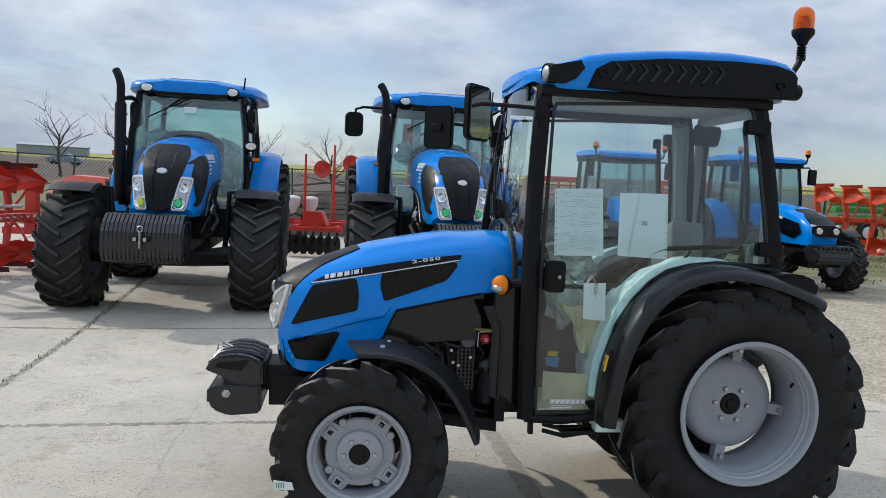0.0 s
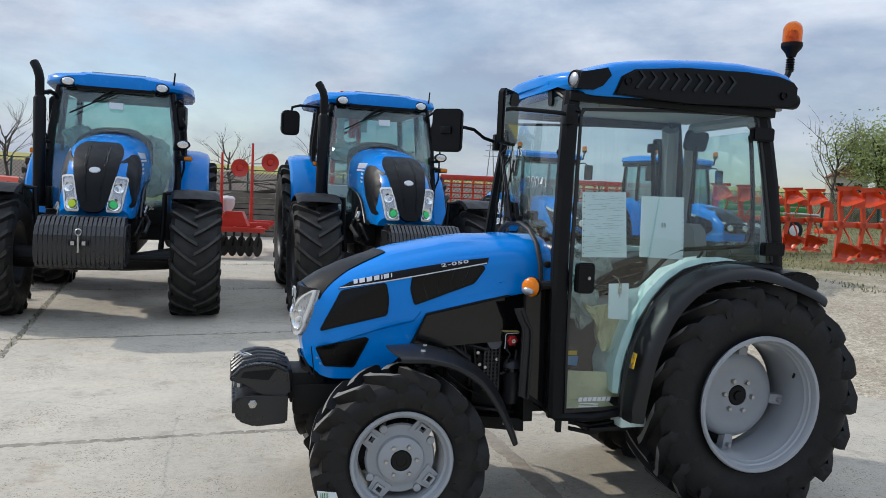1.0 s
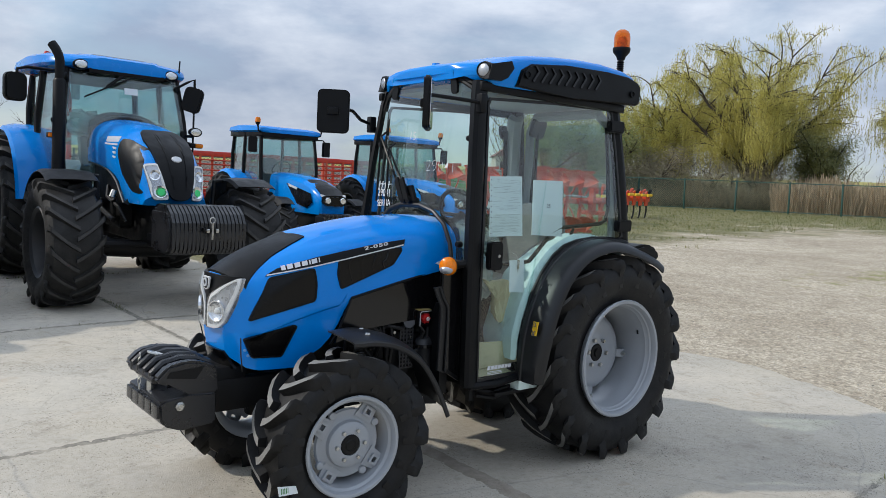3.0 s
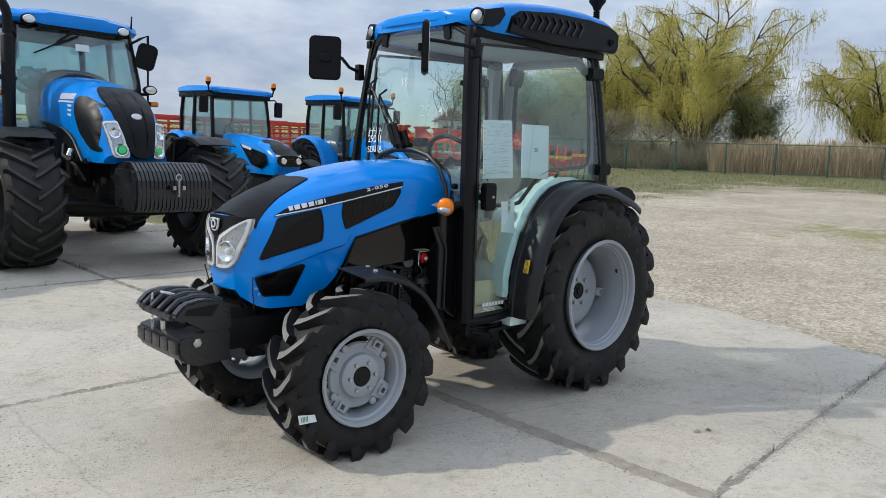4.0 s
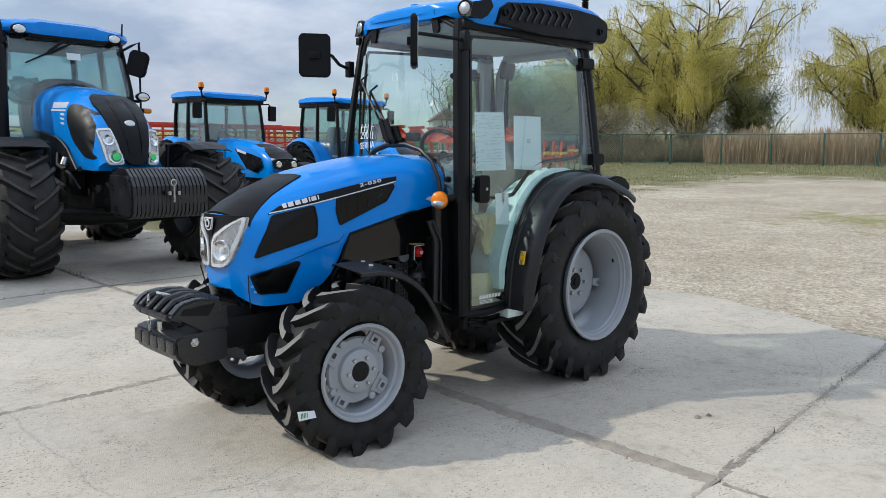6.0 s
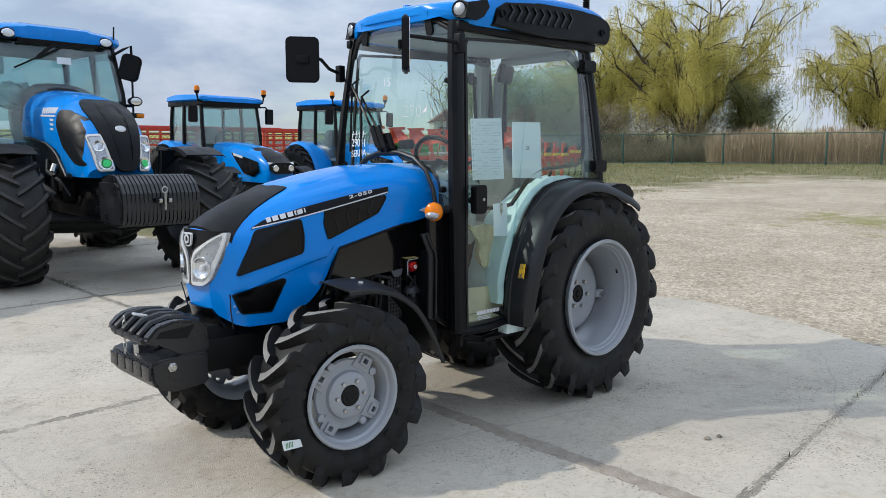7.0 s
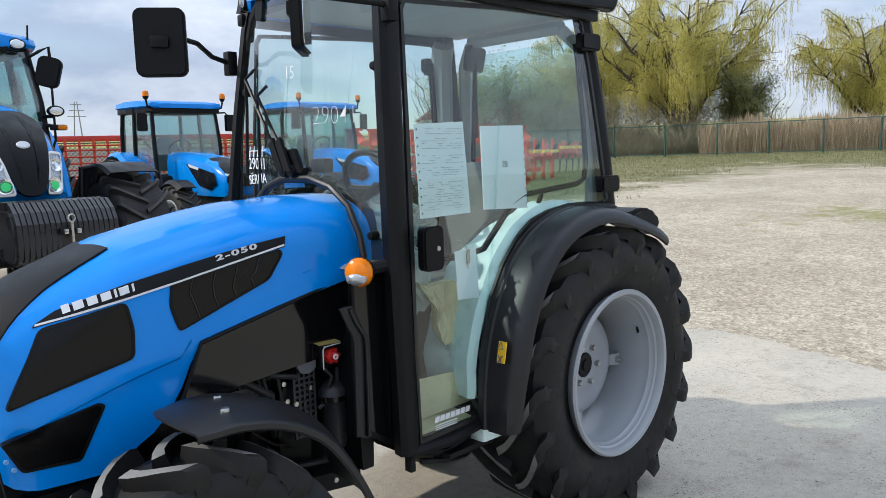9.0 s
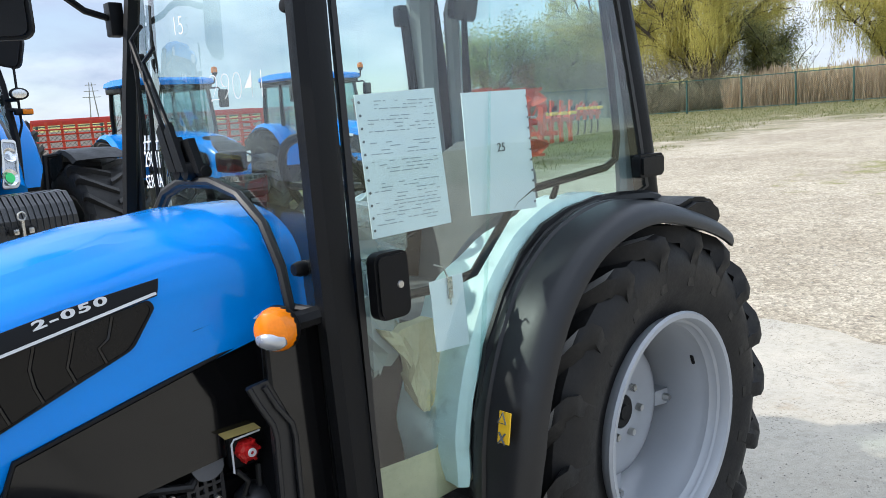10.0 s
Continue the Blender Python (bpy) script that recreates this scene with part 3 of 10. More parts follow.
# ---- wheels ----
def add_tyre(parent, material, R, W, rim_r, lugs, lug_h, sweep, lug_w, curve=0.0, worn=None):
    """Tractor tyre round the y axis: bulged carcass and two rows of slanting bars, each a piece."""
    worn = worn or RUBBER_WORN
    hw = W / 2
    Rc = R - lug_h
    k = R / 0.578
    prof = [(rim_r - 0.012, -hw * 0.78), (rim_r + 0.012, -hw * 0.80), (rim_r + (Rc - rim_r) * 0.35, -hw * 0.98), (rim_r + (Rc - rim_r) * 0.62, -hw), (Rc - 0.045 * k, -hw * 0.95), (Rc - 0.012 * k, -hw * 0.82), (Rc, -hw * 0.5), (Rc + 0.004, 0)]
    prof = prof + [(r, -y) for r, y in prof[-2::-1]]
    bm = bmesh.new()
    lathe(bm, prof, 56)
    part("tyre", bm, material, parent)
    step = math.tau / lugs
    for side in (-1, 1):
        secs = []
        for v, drop, wf in ((-0.06, 0.0, 1.0), (0.2, 0.0, 0.9), (0.45, 0.0, 0.92), (0.7, 0.002, 1.05), (0.92, 0.006, 1.3), (1.0, 0.022, 1.42), (1.035, 0.058, 1.38), (1.012, 0.085, 1.20), (0.99, 0.108, 0.8)):
            drop *= k
            a = sweep * (v + curve * v * (v - 1))
            y = side * hw * v
            ro = R - drop
            ri = min(ro - lug_h * 1.3, Rc - 0.004) - (0.02 if v > 0.95 else 0)
            w = lug_w * wf
            if v > 0.99:
                yi = side * hw * (0.86 if drop < 0.09 * k else 0.93)
                row = [(ri, a - w * 0.8, yi), (ro, a - w * 0.5, y), (ro, a + w * 0.5, y), (ri, a + w * 0.8, yi)]
            else:
                row = [(ri, a - w * 0.85, y), (ro, a - w * 0.5, y), (ro, a + w * 0.5, y), (ri, a + w * 0.85, y)]
            secs.append([(r * math.cos(t), yy, r * math.sin(t)) for r, t, yy in row])
        bm = bmesh.new()
        loft(bm, secs)
        me = mesh_of("tread_bar", bm, material, 50)
        me.materials.append(worn)
        for f in me.polygons:
            c = f.center
            if math.hypot(c.x, c.z) > R - 0.006 * k and abs(c.y) < hw * 0.97:
                f.material_index = 1
        for i in range(lugs):
            ob = new("tread_bar", me)
            ob.parent = parent
            ob.matrix_basis = Matrix.Rotation(-(i * step + (step / 2 if side > 0 else 0)), 4, "Y")


def bolt_ring(bm, n, r, y0, y1, size, a0=0.0):
    for i in range(n):
        a = a0 + i * math.tau / n
        s0 = len(bm.verts)
        lathe(bm, [(0, y1), (size * 0.85, y1), (size, y1 - 0.004), (size, y0), (0, y0)], 6)
        turned(bm, Matrix.Translation((r * math.cos(a), 0, r * math.sin(a))), s0)


def rear_wheel(parent, m, facing, label=""):
    """Deep-dished grey disc wheel; +y is the outside."""
    bm = bmesh.new()
    # barrel
    lathe(bm, [(0.328, 0.172), (0.332, 0.180), (0.326, 0.188), (0.312, 0.186), (0.306, 0.176), (0.303, 0.158), (0.296, 0.152), (0.294, 0.138), (0.287, 0.130), (0.286, 0.100), (0.282, 0.094), (0.281, 0.02), (0.275, -0.06), (0.284, -0.13), (0.300, -0.15), (0.328, -0.172), (0.332, -0.180), (0.336, -0.172), (0.310, -0.14), (0.292, -0.125), (0.285, -0.06), (0.294, 0.02), (0.298, 0.125), (0.314, 0.14), (0.328, 0.172)], 56)
    rim = part("wheel", bm, RIM, parent, label, m)
    bm = bmesh.new()
    pr = [(0.052, 0.0), (0.098, 0.0), (0.112, -0.006), (0.150, -0.004), (0.180, -0.006), (0.203, -0.014), (0.216, -0.030), (0.219, -0.056), (0.211, -0.056), (0.207, -0.036), (0.197, -0.025), (0.175, -0.017), (0.15, -0.016), (0.10, -0.012), (0.052, -0.012), (0.052, 0.0)]
    lathe(bm, pr, 56)
    part("disc", bm, RIM, rim)
    bm = bmesh.new()
    for i in range(4):
        s0 = len(bm.verts)
        prism(bm, [(0.202, -0.023), (0.292, -0.027), (0.292, 0.027), (0.202, 0.023)], -0.058, -0.012)
        turned(bm, Matrix.Rotation(-radians(18 + 90 * i), 4, "Y"), s0)
    parts("rim_clamp", bm, RIM, rim)
    bm = bmesh.new()
    lathe(bm, [(0, 0.012), (0.022, 0.012), (0.026, 0.004), (0.046, 0.004), (0.052, -0.004), (0.052, -0.03), (0, -0.03)], 28)
    part("hub", bm, DARK, rim)
    bm = bmesh.new()
    bolt_ring(bm, 6, 0.080, -0.002, 0.018, 0.012, 0.3)
    bolt_ring(bm, 4, 0.254, -0.014, 0.010, 0.012, radians(18))
    parts("wheel_bolt", bm, STEEL, rim)
    bm = bmesh.new()
    tube(bm, [(0.29, 0.085, 0.0), (0.268, 0.10, 0.0), (0.255, 0.11, 0.0)], 0.006, 6)
    turned(bm, Matrix.Rotation(radians(-165), 4, "Y"))
    part("valve", bm, BLACK, rim)
    add_tyre(rim, RUBBER, 0.578, 0.372, 0.322, 18, 0.036, 0.42 * facing, 0.062, 0.5)
    return rim


def front_wheel(parent, m, facing, label=""):
    bm = bmesh.new()
    lathe(bm, [(0.216, 0.112), (0.221, 0.118), (0.216, 0.124), (0.205, 0.122), (0.198, 0.112), (0.196, 0.098), (0.186, 0.088), (0.178, 0.03), (0.174, -0.04), (0.186, -0.09), (0.200, -0.104), (0.221, -0.118), (0.224, -0.112), (0.206, -0.09), (0.186, -0.05), (0.186, 0.03), (0.194, 0.08), (0.208, 0.095), (0.216, 0.112)], 48)
    rim = part("wheel", bm, RIM, parent, label, m)
    bm = bmesh.new()
    lathe(bm, [(0.046, 0.088), (0.085, 0.088), (0.098, 0.080), (0.104, 0.062), (0.122, 0.056), (0.145, 0.056), (0.152, 0.046), (0.145, 0.044), (0.10, 0.048), (0.046, 0.072), (0.046, 0.088)], 40)
    part("disc", bm, RIM, rim)
    bm = bmesh.new()
    for i in range(4):
        a = radians(52 + 90 * i)
        s0 = len(bm.verts)
        # ear with a square window
        frame_of(bm, [(0.115, 0.062, -0.046), (0.190, 0.062, -0.036), (0.190, 0.062, 0.036), (0.115, 0.062, 0.046)], [(0.143, 0.062, -0.013), (0.168, 0.062, -0.013), (0.168, 0.062, 0.013), (0.143, 0.062, 0.013)], (0, -0.012, 0))
        frame_of(bm, [(0.136, 0.074, -0.022), (0.176, 0.074, -0.022), (0.176, 0.074, 0.022), (0.136, 0.074, 0.022)], [(0.145, 0.074, -0.012), (0.166, 0.074, -0.012), (0.166, 0.074, 0.012), (0.145, 0.074, 0.012)], (0, -0.014, 0))
        turned(bm, Matrix.Rotation(-a, 4, "Y"), s0)
        s0 = len(bm.verts)
        lathe(bm, [(0, 0.072), (0.016, 0.068), (0.018, 0.055), (0, 0.055)], 14)
        turned(bm, Matrix.Rotation(-a - 0.42, 4, "Y") @ Matrix.Translation((0.150, 0, 0)), s0)
    parts("disc_ear", bm, RIM, rim)
    bm = bmesh.new()
    lathe(bm, [(0, 0.094), (0.02, 0.094), (0.024, 0.090), (0.040, 0.090), (0.046, 0.082), (0.046, 0.04), (0, 0.04)], 28)
    part("hub", bm, DARK, rim)
    bm = bmesh.new()
    bolt_ring(bm, 6, 0.066, 0.086, 0.100, 0.009, 0.25)
    parts("wheel_bolt", bm, STEEL, rim)
    add_tyre(rim, RUBBER, 0.383, 0.262, 0.212, 15, 0.040, 0.33 * facing, 0.088, 0.7)
    return rim


# ---- the small blue tractor: x ahead of the rear axle, y to its left ----
T_A = radians(14.8)
TRACTOR = Matrix(((-math.cos(T_A), math.sin(T_A), 0, 1.362), (-math.sin(T_A), -math.cos(T_A), 0, 4.345), (0, 0, 1, 0), (0, 0, 0, 1)))

HT = [(0.95, 1.325), (1.168, 1.327), (1.341, 1.306), (1.511, 1.280), (1.774, 1.222), (1.949, 1.158), (2.06, 1.105), (2.12, 1.065), (2.17, 1.02)]
HW = [(0.95, 0.285), (1.10, 0.283), (1.30, 0.272), (1.65, 0.268), (1.80, 0.258), (2.0, 0.240), (2.17, 0.222)]
HB = [(0.95, 1.08), (1.084, 1.060), (1.560, 0.955), (1.594, 0.932), (1.638, 0.833), (1.675, 0.770), (1.72, 0.722), (1.767, 0.694), (1.810, 0.662), (1.857, 0.642), (2.17, 0.642)]


def lerp(table, x):
    if x <= table[0][0]:
        return table[0][1]
    for (a, p), (b, q) in zip(table, table[1:]):
        if x <= b:
            return p + (q - p) * (x - a) / (b - a)
    return table[-1][1]


def hood_bulge(s):
    return 0.115 * max(0.0, min(1.0, (s - 1.72) / 0.43)) ** 1.6


def crease(x):
    return 0.925 - (x - 1.604) * 0.2365


def hood_side(x, z):
    """Half width of the hood at a station and height."""
    w, zt = lerp(HW, x), lerp(HT, x)
    zc = zt - 0.145
    if z <= zc:
        # the lower panel steps in below a slanting crease
        step = 0.011 * max(0.0, min(1.0, (crease(x) + 0.004 - z) / 0.008)) * max(0.0, min(1.0, (x - 1.57) / 0.05))
        return w - step - 0.10 * max(0.0, crease(x) - z) * max(0.0, min(1.0, (x - 1.57) / 0.2)) + 0.004 * max(0.0, 1 - abs(z - crease(x) - 0.03) / 0.03)
    q = min(1.0, (z - zc) / (zt - zc))
    return w * (1 - q ** 2.3) ** (1 / 2.3)


def hood_top(x, y):
    w, zt = lerp(HW, x), lerp(HT, x)
    zc = zt - 0.145
    q = min(0.999, abs(y) / w)
    edge = 0.185 - 0.10 * max(0.0, min(1.0, (1.36 - x) / 0.12))
    step = 0.010 * max(0.0, min(1.0, (edge - abs(y)) / 0.014)) * max(0.0, min(1.0, (1.80 - x) / 0.08)) * max(0.0, min(1.0, (x - 1.24) / 0.10))
    return zc + (zt - zc) * (1 - q ** 2.3) ** (1 / 2.3) + step


def hood_point(x, y, z, off=0.0):
    """A point of the skin moved for the rounded nose."""
    return (x - hood_bulge(x) * abs(y / 0.22) ** 2.8 - 0.22 * max(0.0, 0.80 - z) * max(0.0, min(1.0, (x - 1.9) / 0.2)), y, z)


def hood_at(x, z, side, off):
    """A point on the flank at its true distance ahead, moved out by off."""
    s = x
    for _ in range(12):
        y = hood_side(s, z) + off
        s += x - hood_point(s, y, z)[0]
    return (x, side * (hood_side(s, z) + off), z)


def hood_section(x, grow=0.0, squeeze=1.0):
    zt, zb = lerp(HT, x), lerp(HB, x)
    zc = zt - 0.145
    zm = (zt + zb) / 2
    half = []
    cz = crease(x) if zb < crease(x) - 0.03 else zb + 0.3 * (zc - zb)
    for z in (zb, zb + 0.5 * (cz - 0.005 - zb), cz - 0.005, cz + 0.005, cz + 0.03, cz + 0.3 * (zc - cz), cz + 0.65 * (zc - cz), zc):
        half.append((hood_side(x, z), z))
    w = lerp(HW, x)
    tops = sorted([w * math.cos(math.pi / 2 * i / 10) ** (2 / 2.3) for i in range(1, 10)] + [0.186, 0.170, 0.086, 0.070], reverse=True)
    for y in tops:
        half.append((y, hood_top(x, min(y, w * 0.999))))
    half.append((0.0, hood_top(x, 0.0)))
    loop = [(y, z) for y, z in half] + [(-y, z) for y, z in half[-2::-1]]
    out = []
    for y, z in loop:
        y, z = y * squeeze, zm + (z - zm) * (squeeze + (1 - squeeze) * 0.4)
        out.append(hood_point(x, y, z))
    return out


def side_patch(bm, quad, off=0.004, nu=10, nv=4, side=1, depth=0.012):
    """A thin panel on the hood's flank; quad: rear-top, front-top, front-bottom, rear-bottom in x and z."""
    (ax, az), (bx, bz), (cx, cz), (dx, dz) = quad
    rows, back = [], []
    for j in range(nv + 1):
        v = j / nv
        row, brow = [], []
        for i in range(nu + 1):
            u = i / nu
            x = (ax * (1 - u) + bx * u) * (1 - v) + (dx * (1 - u) + cx * u) * v
            z = (az * (1 - u) + bz * u) * (1 - v) + (dz * (1 - u) + cz * u) * v
            row.append(hood_at(x, z, side, off))
            brow.append(hood_at(x, z, side, off - depth))
        rows.append(row)
        back.append(brow)
    grid_slab(bm, rows, back)


def rounded(poly, r, n=4):
    """A polygon with its corners rounded off."""
    out, k = [], len(poly)
    for i in range(k):
        p, a, b = (Vector(poly[i]), Vector(poly[i - 1]), Vector(poly[(i + 1) % k]))
        d = min(r, (a - p).length * 0.45, (b - p).length * 0.45)
        p0, p1 = p + (a - p).normalized() * d, p + (b - p).normalized() * d
        for j in range(n + 1):
            t = j / n
            out.append(tuple(p0 * (1 - t) ** 2 + p * 2 * t * (1 - t) + p1 * t * t))
    return out


def dense(poly, step=0.03):
    out = []
    for p, q in zip(poly, poly[1:] + poly[:1]):
        n = max(1, int(math.dist(p, q) / step))
        out.extend((p[0] + (q[0] - p[0]) * i / n, p[1] + (q[1] - p[1]) * i / n) for i in range(n))
    return out


def draped(bm, poly, at, off, depth, ring=None):
    """A plate of any outline laid on a curved skin; at(u, v, off) is the skin. ring: only a rim of that width."""
    poly = dense(poly)
    c = (sum(p[0] for p in poly) / len(poly), sum(p[1] for p in poly) / len(poly))
    if ring:
        fr = [poly, shrink(poly, ring)]
    else:
        fr = [[(c[0] + (p[0] - c[0]) * f, c[1] + (p[1] - c[1]) * f) for p in poly] for f in (1.0, 0.72, 0.42, 0.15)]
    tops = [[bm.verts.new(at(u, v, off)) for u, v in loop] for loop in fr]
    low = [[bm.verts.new(at(u, v, off - depth)) for u, v in loop] for loop in (fr if ring else fr[:1])]
    n = len(poly)
    for a, b in zip(tops, tops[1:]):
        for i in range(n):
            j = (i + 1) % n
            bm.faces.new((a[i], a[j], b[j], b[i]))
    for i in range(n):
        j = (i + 1) % n
        bm.faces.new((tops[0][j], tops[0][i], low[0][i], low[0][j]))
        if ring:
            bm.faces.new((tops[1][i], tops[1][j], low[1][j], low[1][i]))
    if not ring:
        bm.faces.new(tops[-1])


def grid_slab(bm, rows, back):
    a = [[bm.verts.new(p) for p in r] for r in rows]
    b = [[bm.verts.new(p) for p in r] for r in back]
    h, w = len(a), len(a[0])
    for j in range(h - 1):
        for i in range(w - 1):
            bm.faces.new((a[j][i], a[j][i + 1], a[j + 1][i + 1], a[j + 1][i]))
            bm.faces.new((b[j][i], b[j + 1][i], b[j + 1][i + 1], b[j][i + 1]))
    for j in range(h - 1):
        for i in (0, w - 1):
            bm.faces.new((a[j][i], a[j + 1][i], b[j + 1][i], b[j][i]))
    for i in range(w - 1):
        for j in (0, h - 1):
            bm.faces.new((a[j][i], b[j][i], b[j][i + 1], a[j][i + 1]))


def nose_x(y, z):
    """The curved front of the nose."""
    return 2.149 - 0.115 * abs(y / 0.22) ** 2.8 - 0.10 * max(0.0, z - 0.98) - 0.22 * max(0.0, 0.80 - z)


def nose_patch(bm, quad, off=0.004, nu=8, nv=8, depth=0.014):
    """A panel on the nose; quad in y and z: inner-top, outer-top, outer-bottom, inner-bottom."""
    (ax, az), (bx, bz), (cx, cz), (dx, dz) = quad
    rows, back = [], []
    for j in range(nv + 1):
        v = j / nv
        row, brow = [], []
        for i in range(nu + 1):
            u = i / nu
            y = (ax * (1 - u) + bx * u) * (1 - v) + (dx * (1 - u) + cx * u) * v
            z = (az * (1 - u) + bz * u) * (1 - v) + (dz * (1 - u) + cz * u) * v
            row.append((nose_x(y, z) + off, y, z))
            brow.append((nose_x(y, z) + off - depth, y, z))
        rows.append(row)
        back.append(brow)
    grid_slab(bm, rows, back)


def small_tractor():
    t = thing("orchard_tractor", TRACTOR, "new compact blue cab tractor with grey rims on concrete yard", "tractor")
    # hood skin
    bm = bmesh.new()
    xs = [0.98, 1.05, 1.15, 1.24, 1.28, 1.32, 1.36, 1.45, 1.56, 1.585, 1.61, 1.64, 1.68, 1.72, 1.76, 1.80, 1.857, 1.95, 2.03, 2.08, 2.105]
    secs = [hood_section(x) for x in xs]
    secs.append(hood_section(2.128, squeeze=0.968))
    secs.append([(x + 0.004, y, z) for x, y, z in hood_section(2.137, squeeze=0.89)])
    secs.append([(x + 0.004, y, z) for x, y, z in hood_section(2.140, squeeze=0.5)])
    loft(bm, secs)
    part("hood", bm, BLUE, t, "glossy blue hood", smooth=30)
    # black centre cap, thin at its edges
    bm = bmesh.new()
    rows, back = [], []
    for i in range(13):
        x = 2.128 - (2.128 - 1.785) * i / 12
        half = 0.185 + (0.128 - 0.185) * i / 12
        row = []
        for j in range(13):
            y = half * (j - 6) / 6
            xe = x - (0.025 * abs(j - 6) / 6 if i == 12 else 0)
            row.append(hood_point(xe, y, hood_top(xe, y) + 0.006))
        rows.append(row)
        back.append([(p[0], p[1], p[2] - 0.018) for p in row])
    grid_slab(bm, rows, back)
    part("hood_cap", bm, BLACK, t, "matt black cap on the hood's front")
    for s in (1, -1):
        def flank(u, v, off):
            return hood_at(u, v, s, off)
        for nm, poly, r in (
                ("air_grille", [(1.972, 1.050), (1.773, 1.092), (1.758, 1.02), (1.762, 0.942), (2.066, 0.862)], 0.018),
                ("air_grille", [(1.656, 1.127), (1.316, 1.181), (1.308, 1.165), (1.358, 1.095), (1.642, 0.989), (1.664, 1.062)], 0.014),
                ("lower_grille", [(2.080, 0.788), (1.854, 0.840), (1.838, 0.830), (1.902, 0.695), (2.036, 0.699)], 0.012)):
            bm = bmesh.new()
            draped(bm, rounded(poly, r), flank, 0.0015, 0.012)
            p = part(nm, bm, MESH, t)
            bm = bmesh.new()
            draped(bm, rounded(poly, r), flank, 0.004, 0.012, 0.006)
            part("grille_rim", bm, BLACK, p)
            if poly[0][0] == 1.656:
                bm = bmesh.new()
                for k in range(1, 5):
                    f = k / 5
                    xa, za = 1.656 - 0.340 * f, 1.127 + 0.054 * f
                    xb, zb = 1.642 - 0.284 * f, 0.989 + 0.106 * f
                    pts = [(xa + 0.004, za - 0.006), (xa + 0.016, za - 0.045), (xb + 0.004, zb + 0.038), (xb - 0.006, zb + 0.008)]
                    tube(bm, [flank(px, pz, 0.001) for px, pz in pts], 0.0042, 6)
                parts("grille_slat", bm, GLOSS, p)
        bm = bmesh.new()
        rows, back = [], []
        for f in (0, 0.5, 1):
            line = []
            for (xa, za), (xb, zb) in zip(((1.978, 1.060), (1.930, 1.088), (1.845, 1.114), (1.76, 1.137), (1.62, 1.165), (1.49, 1.189), (1.39, 1.204), (1.290, 1.217)), ((1.984, 1.052), (1.90, 1.070), (1.84, 1.082), (1.76, 1.099), (1.62, 1.127), (1.49, 1.152), (1.39, 1.170), (1.300, 1.186))):
                line.append((xa + (xb - xa) * f, za + (zb - za) * f))
            rows.append([flank(x, z, 0.003) for x, z in line])
            back.append([flank(x, z, -0.006) for x, z in line])
        grid_slab(bm, rows, back)
        p = part("trim_strip", bm, BLACK, t, "dark name strip with a white pinstripe")
        bm = bmesh.new()
        side_patch(bm, ((1.302, 1.194), (1.976, 1.061), (1.978, 1.056), (1.301, 1.189)), 0.0048, 14, 1, s, 0.004)
        part("pinstripe", bm, LOGO, p)
        bm = bmesh.new()
        x = 1.916
        for w in (0.022, 0.028, 0.028, 0.028, 0.010, 0.028, 0.010):      # maker's mark as plain bars
            zl = 1.079 + (1.917 - x) * 0.222
            side_patch(bm, ((x - w + 0.005, zl + 0.0185 + w * 0.22), (x, zl + 0.0185), (x, zl), (x - w + 0.005, zl + w * 0.22)), 0.0050, 2, 1, s, 0.004)
            x -= w * 1.13
        parts("lettering_bar", bm, LOGO, p)
        if s > 0:
            lett = bpy.data.curves.new("number", "FONT")
            lett.body, lett.size, lett.extrude, lett.offset, lett.space_character = "2-050", 0.0215, 0.0006, 0.0007, 1.2
            lo_ = new("number", lett)
            lo_.parent = p
            lett.materials.append(LOGO)
            pa, pb = Vector(flank(1.520, 1.1685, 0.0045)), Vector(flank(1.390, 1.191, 0.0045))
            ex = (pb - pa).normalized()
            ey = Vector((0, -0.06, 1.0))
            ey = (ey - ex * ey.dot(ex)).normalized()
            ez = ex.cross(ey)
            lo_.matrix_basis = Matrix(((ex.x * 2.25, ey.x, ez.x, pa.x), (ex.y * 2.25, ey.y, ez.y, pa.y), (ex.z * 2.25, ey.z, ez.z, pa.z), (0, 0, 0, 1)))
        # small badge near the cab, seams of the lower panel, round plug
        bm = bmesh.new()
        draped(bm, rounded([(1.112, 1.098), (1.078, 1.112), (1.050, 1.098), (1.078, 1.088)], 0.006), flank, 0.003, 0.006)
        part("emblem", bm, LOGO, t, "small silver and green emblem plate")
        bm = bmesh.new()
        tube(bm, [flank(2.098, 0.795, 0.0), flank(2.086, 0.72, 0.0), flank(2.074, 0.645, 0.0)], 0.0030, 5)
        parts("panel_seam", bm, SEAL, t)
        bm = bmesh.new()
        for px, pz in ((2.068, 0.738), (2.052, 0.712)):
            s0 = len(bm.verts)
            lathe(bm, [(0, 0.001), (0.006, 0.001), (0.006, -0.004), (0, -0.004)], 12)
            c0 = flank(px, pz, 0.0)
            turned(bm, Matrix.Translation(c0), s0)
        parts("plug", bm, BLUELABEL, t)
        # black side panel under the hood
        bm = bmesh.new()
        y1 = s * 0.272
        prism(bm, [(1.590, 0.944), (1.045, 1.070), (1.045, 0.835), (1.48, 0.800), (1.66, 0.745), (1.64, 0.812)], y1, y1 - s * 0.02)
        part("side_panel", bm, GLOSS, t, "gloss black engine side panel")
        bm = bmesh.new()
        tube(bm, [(1.052, y1 + s * 0.004, 1.073), (1.585, y1 + s * 0.004, 0.949), (1.645, y1 + s * 0.003, 0.812), (1.69, y1, 0.74)], 0.006, 6)
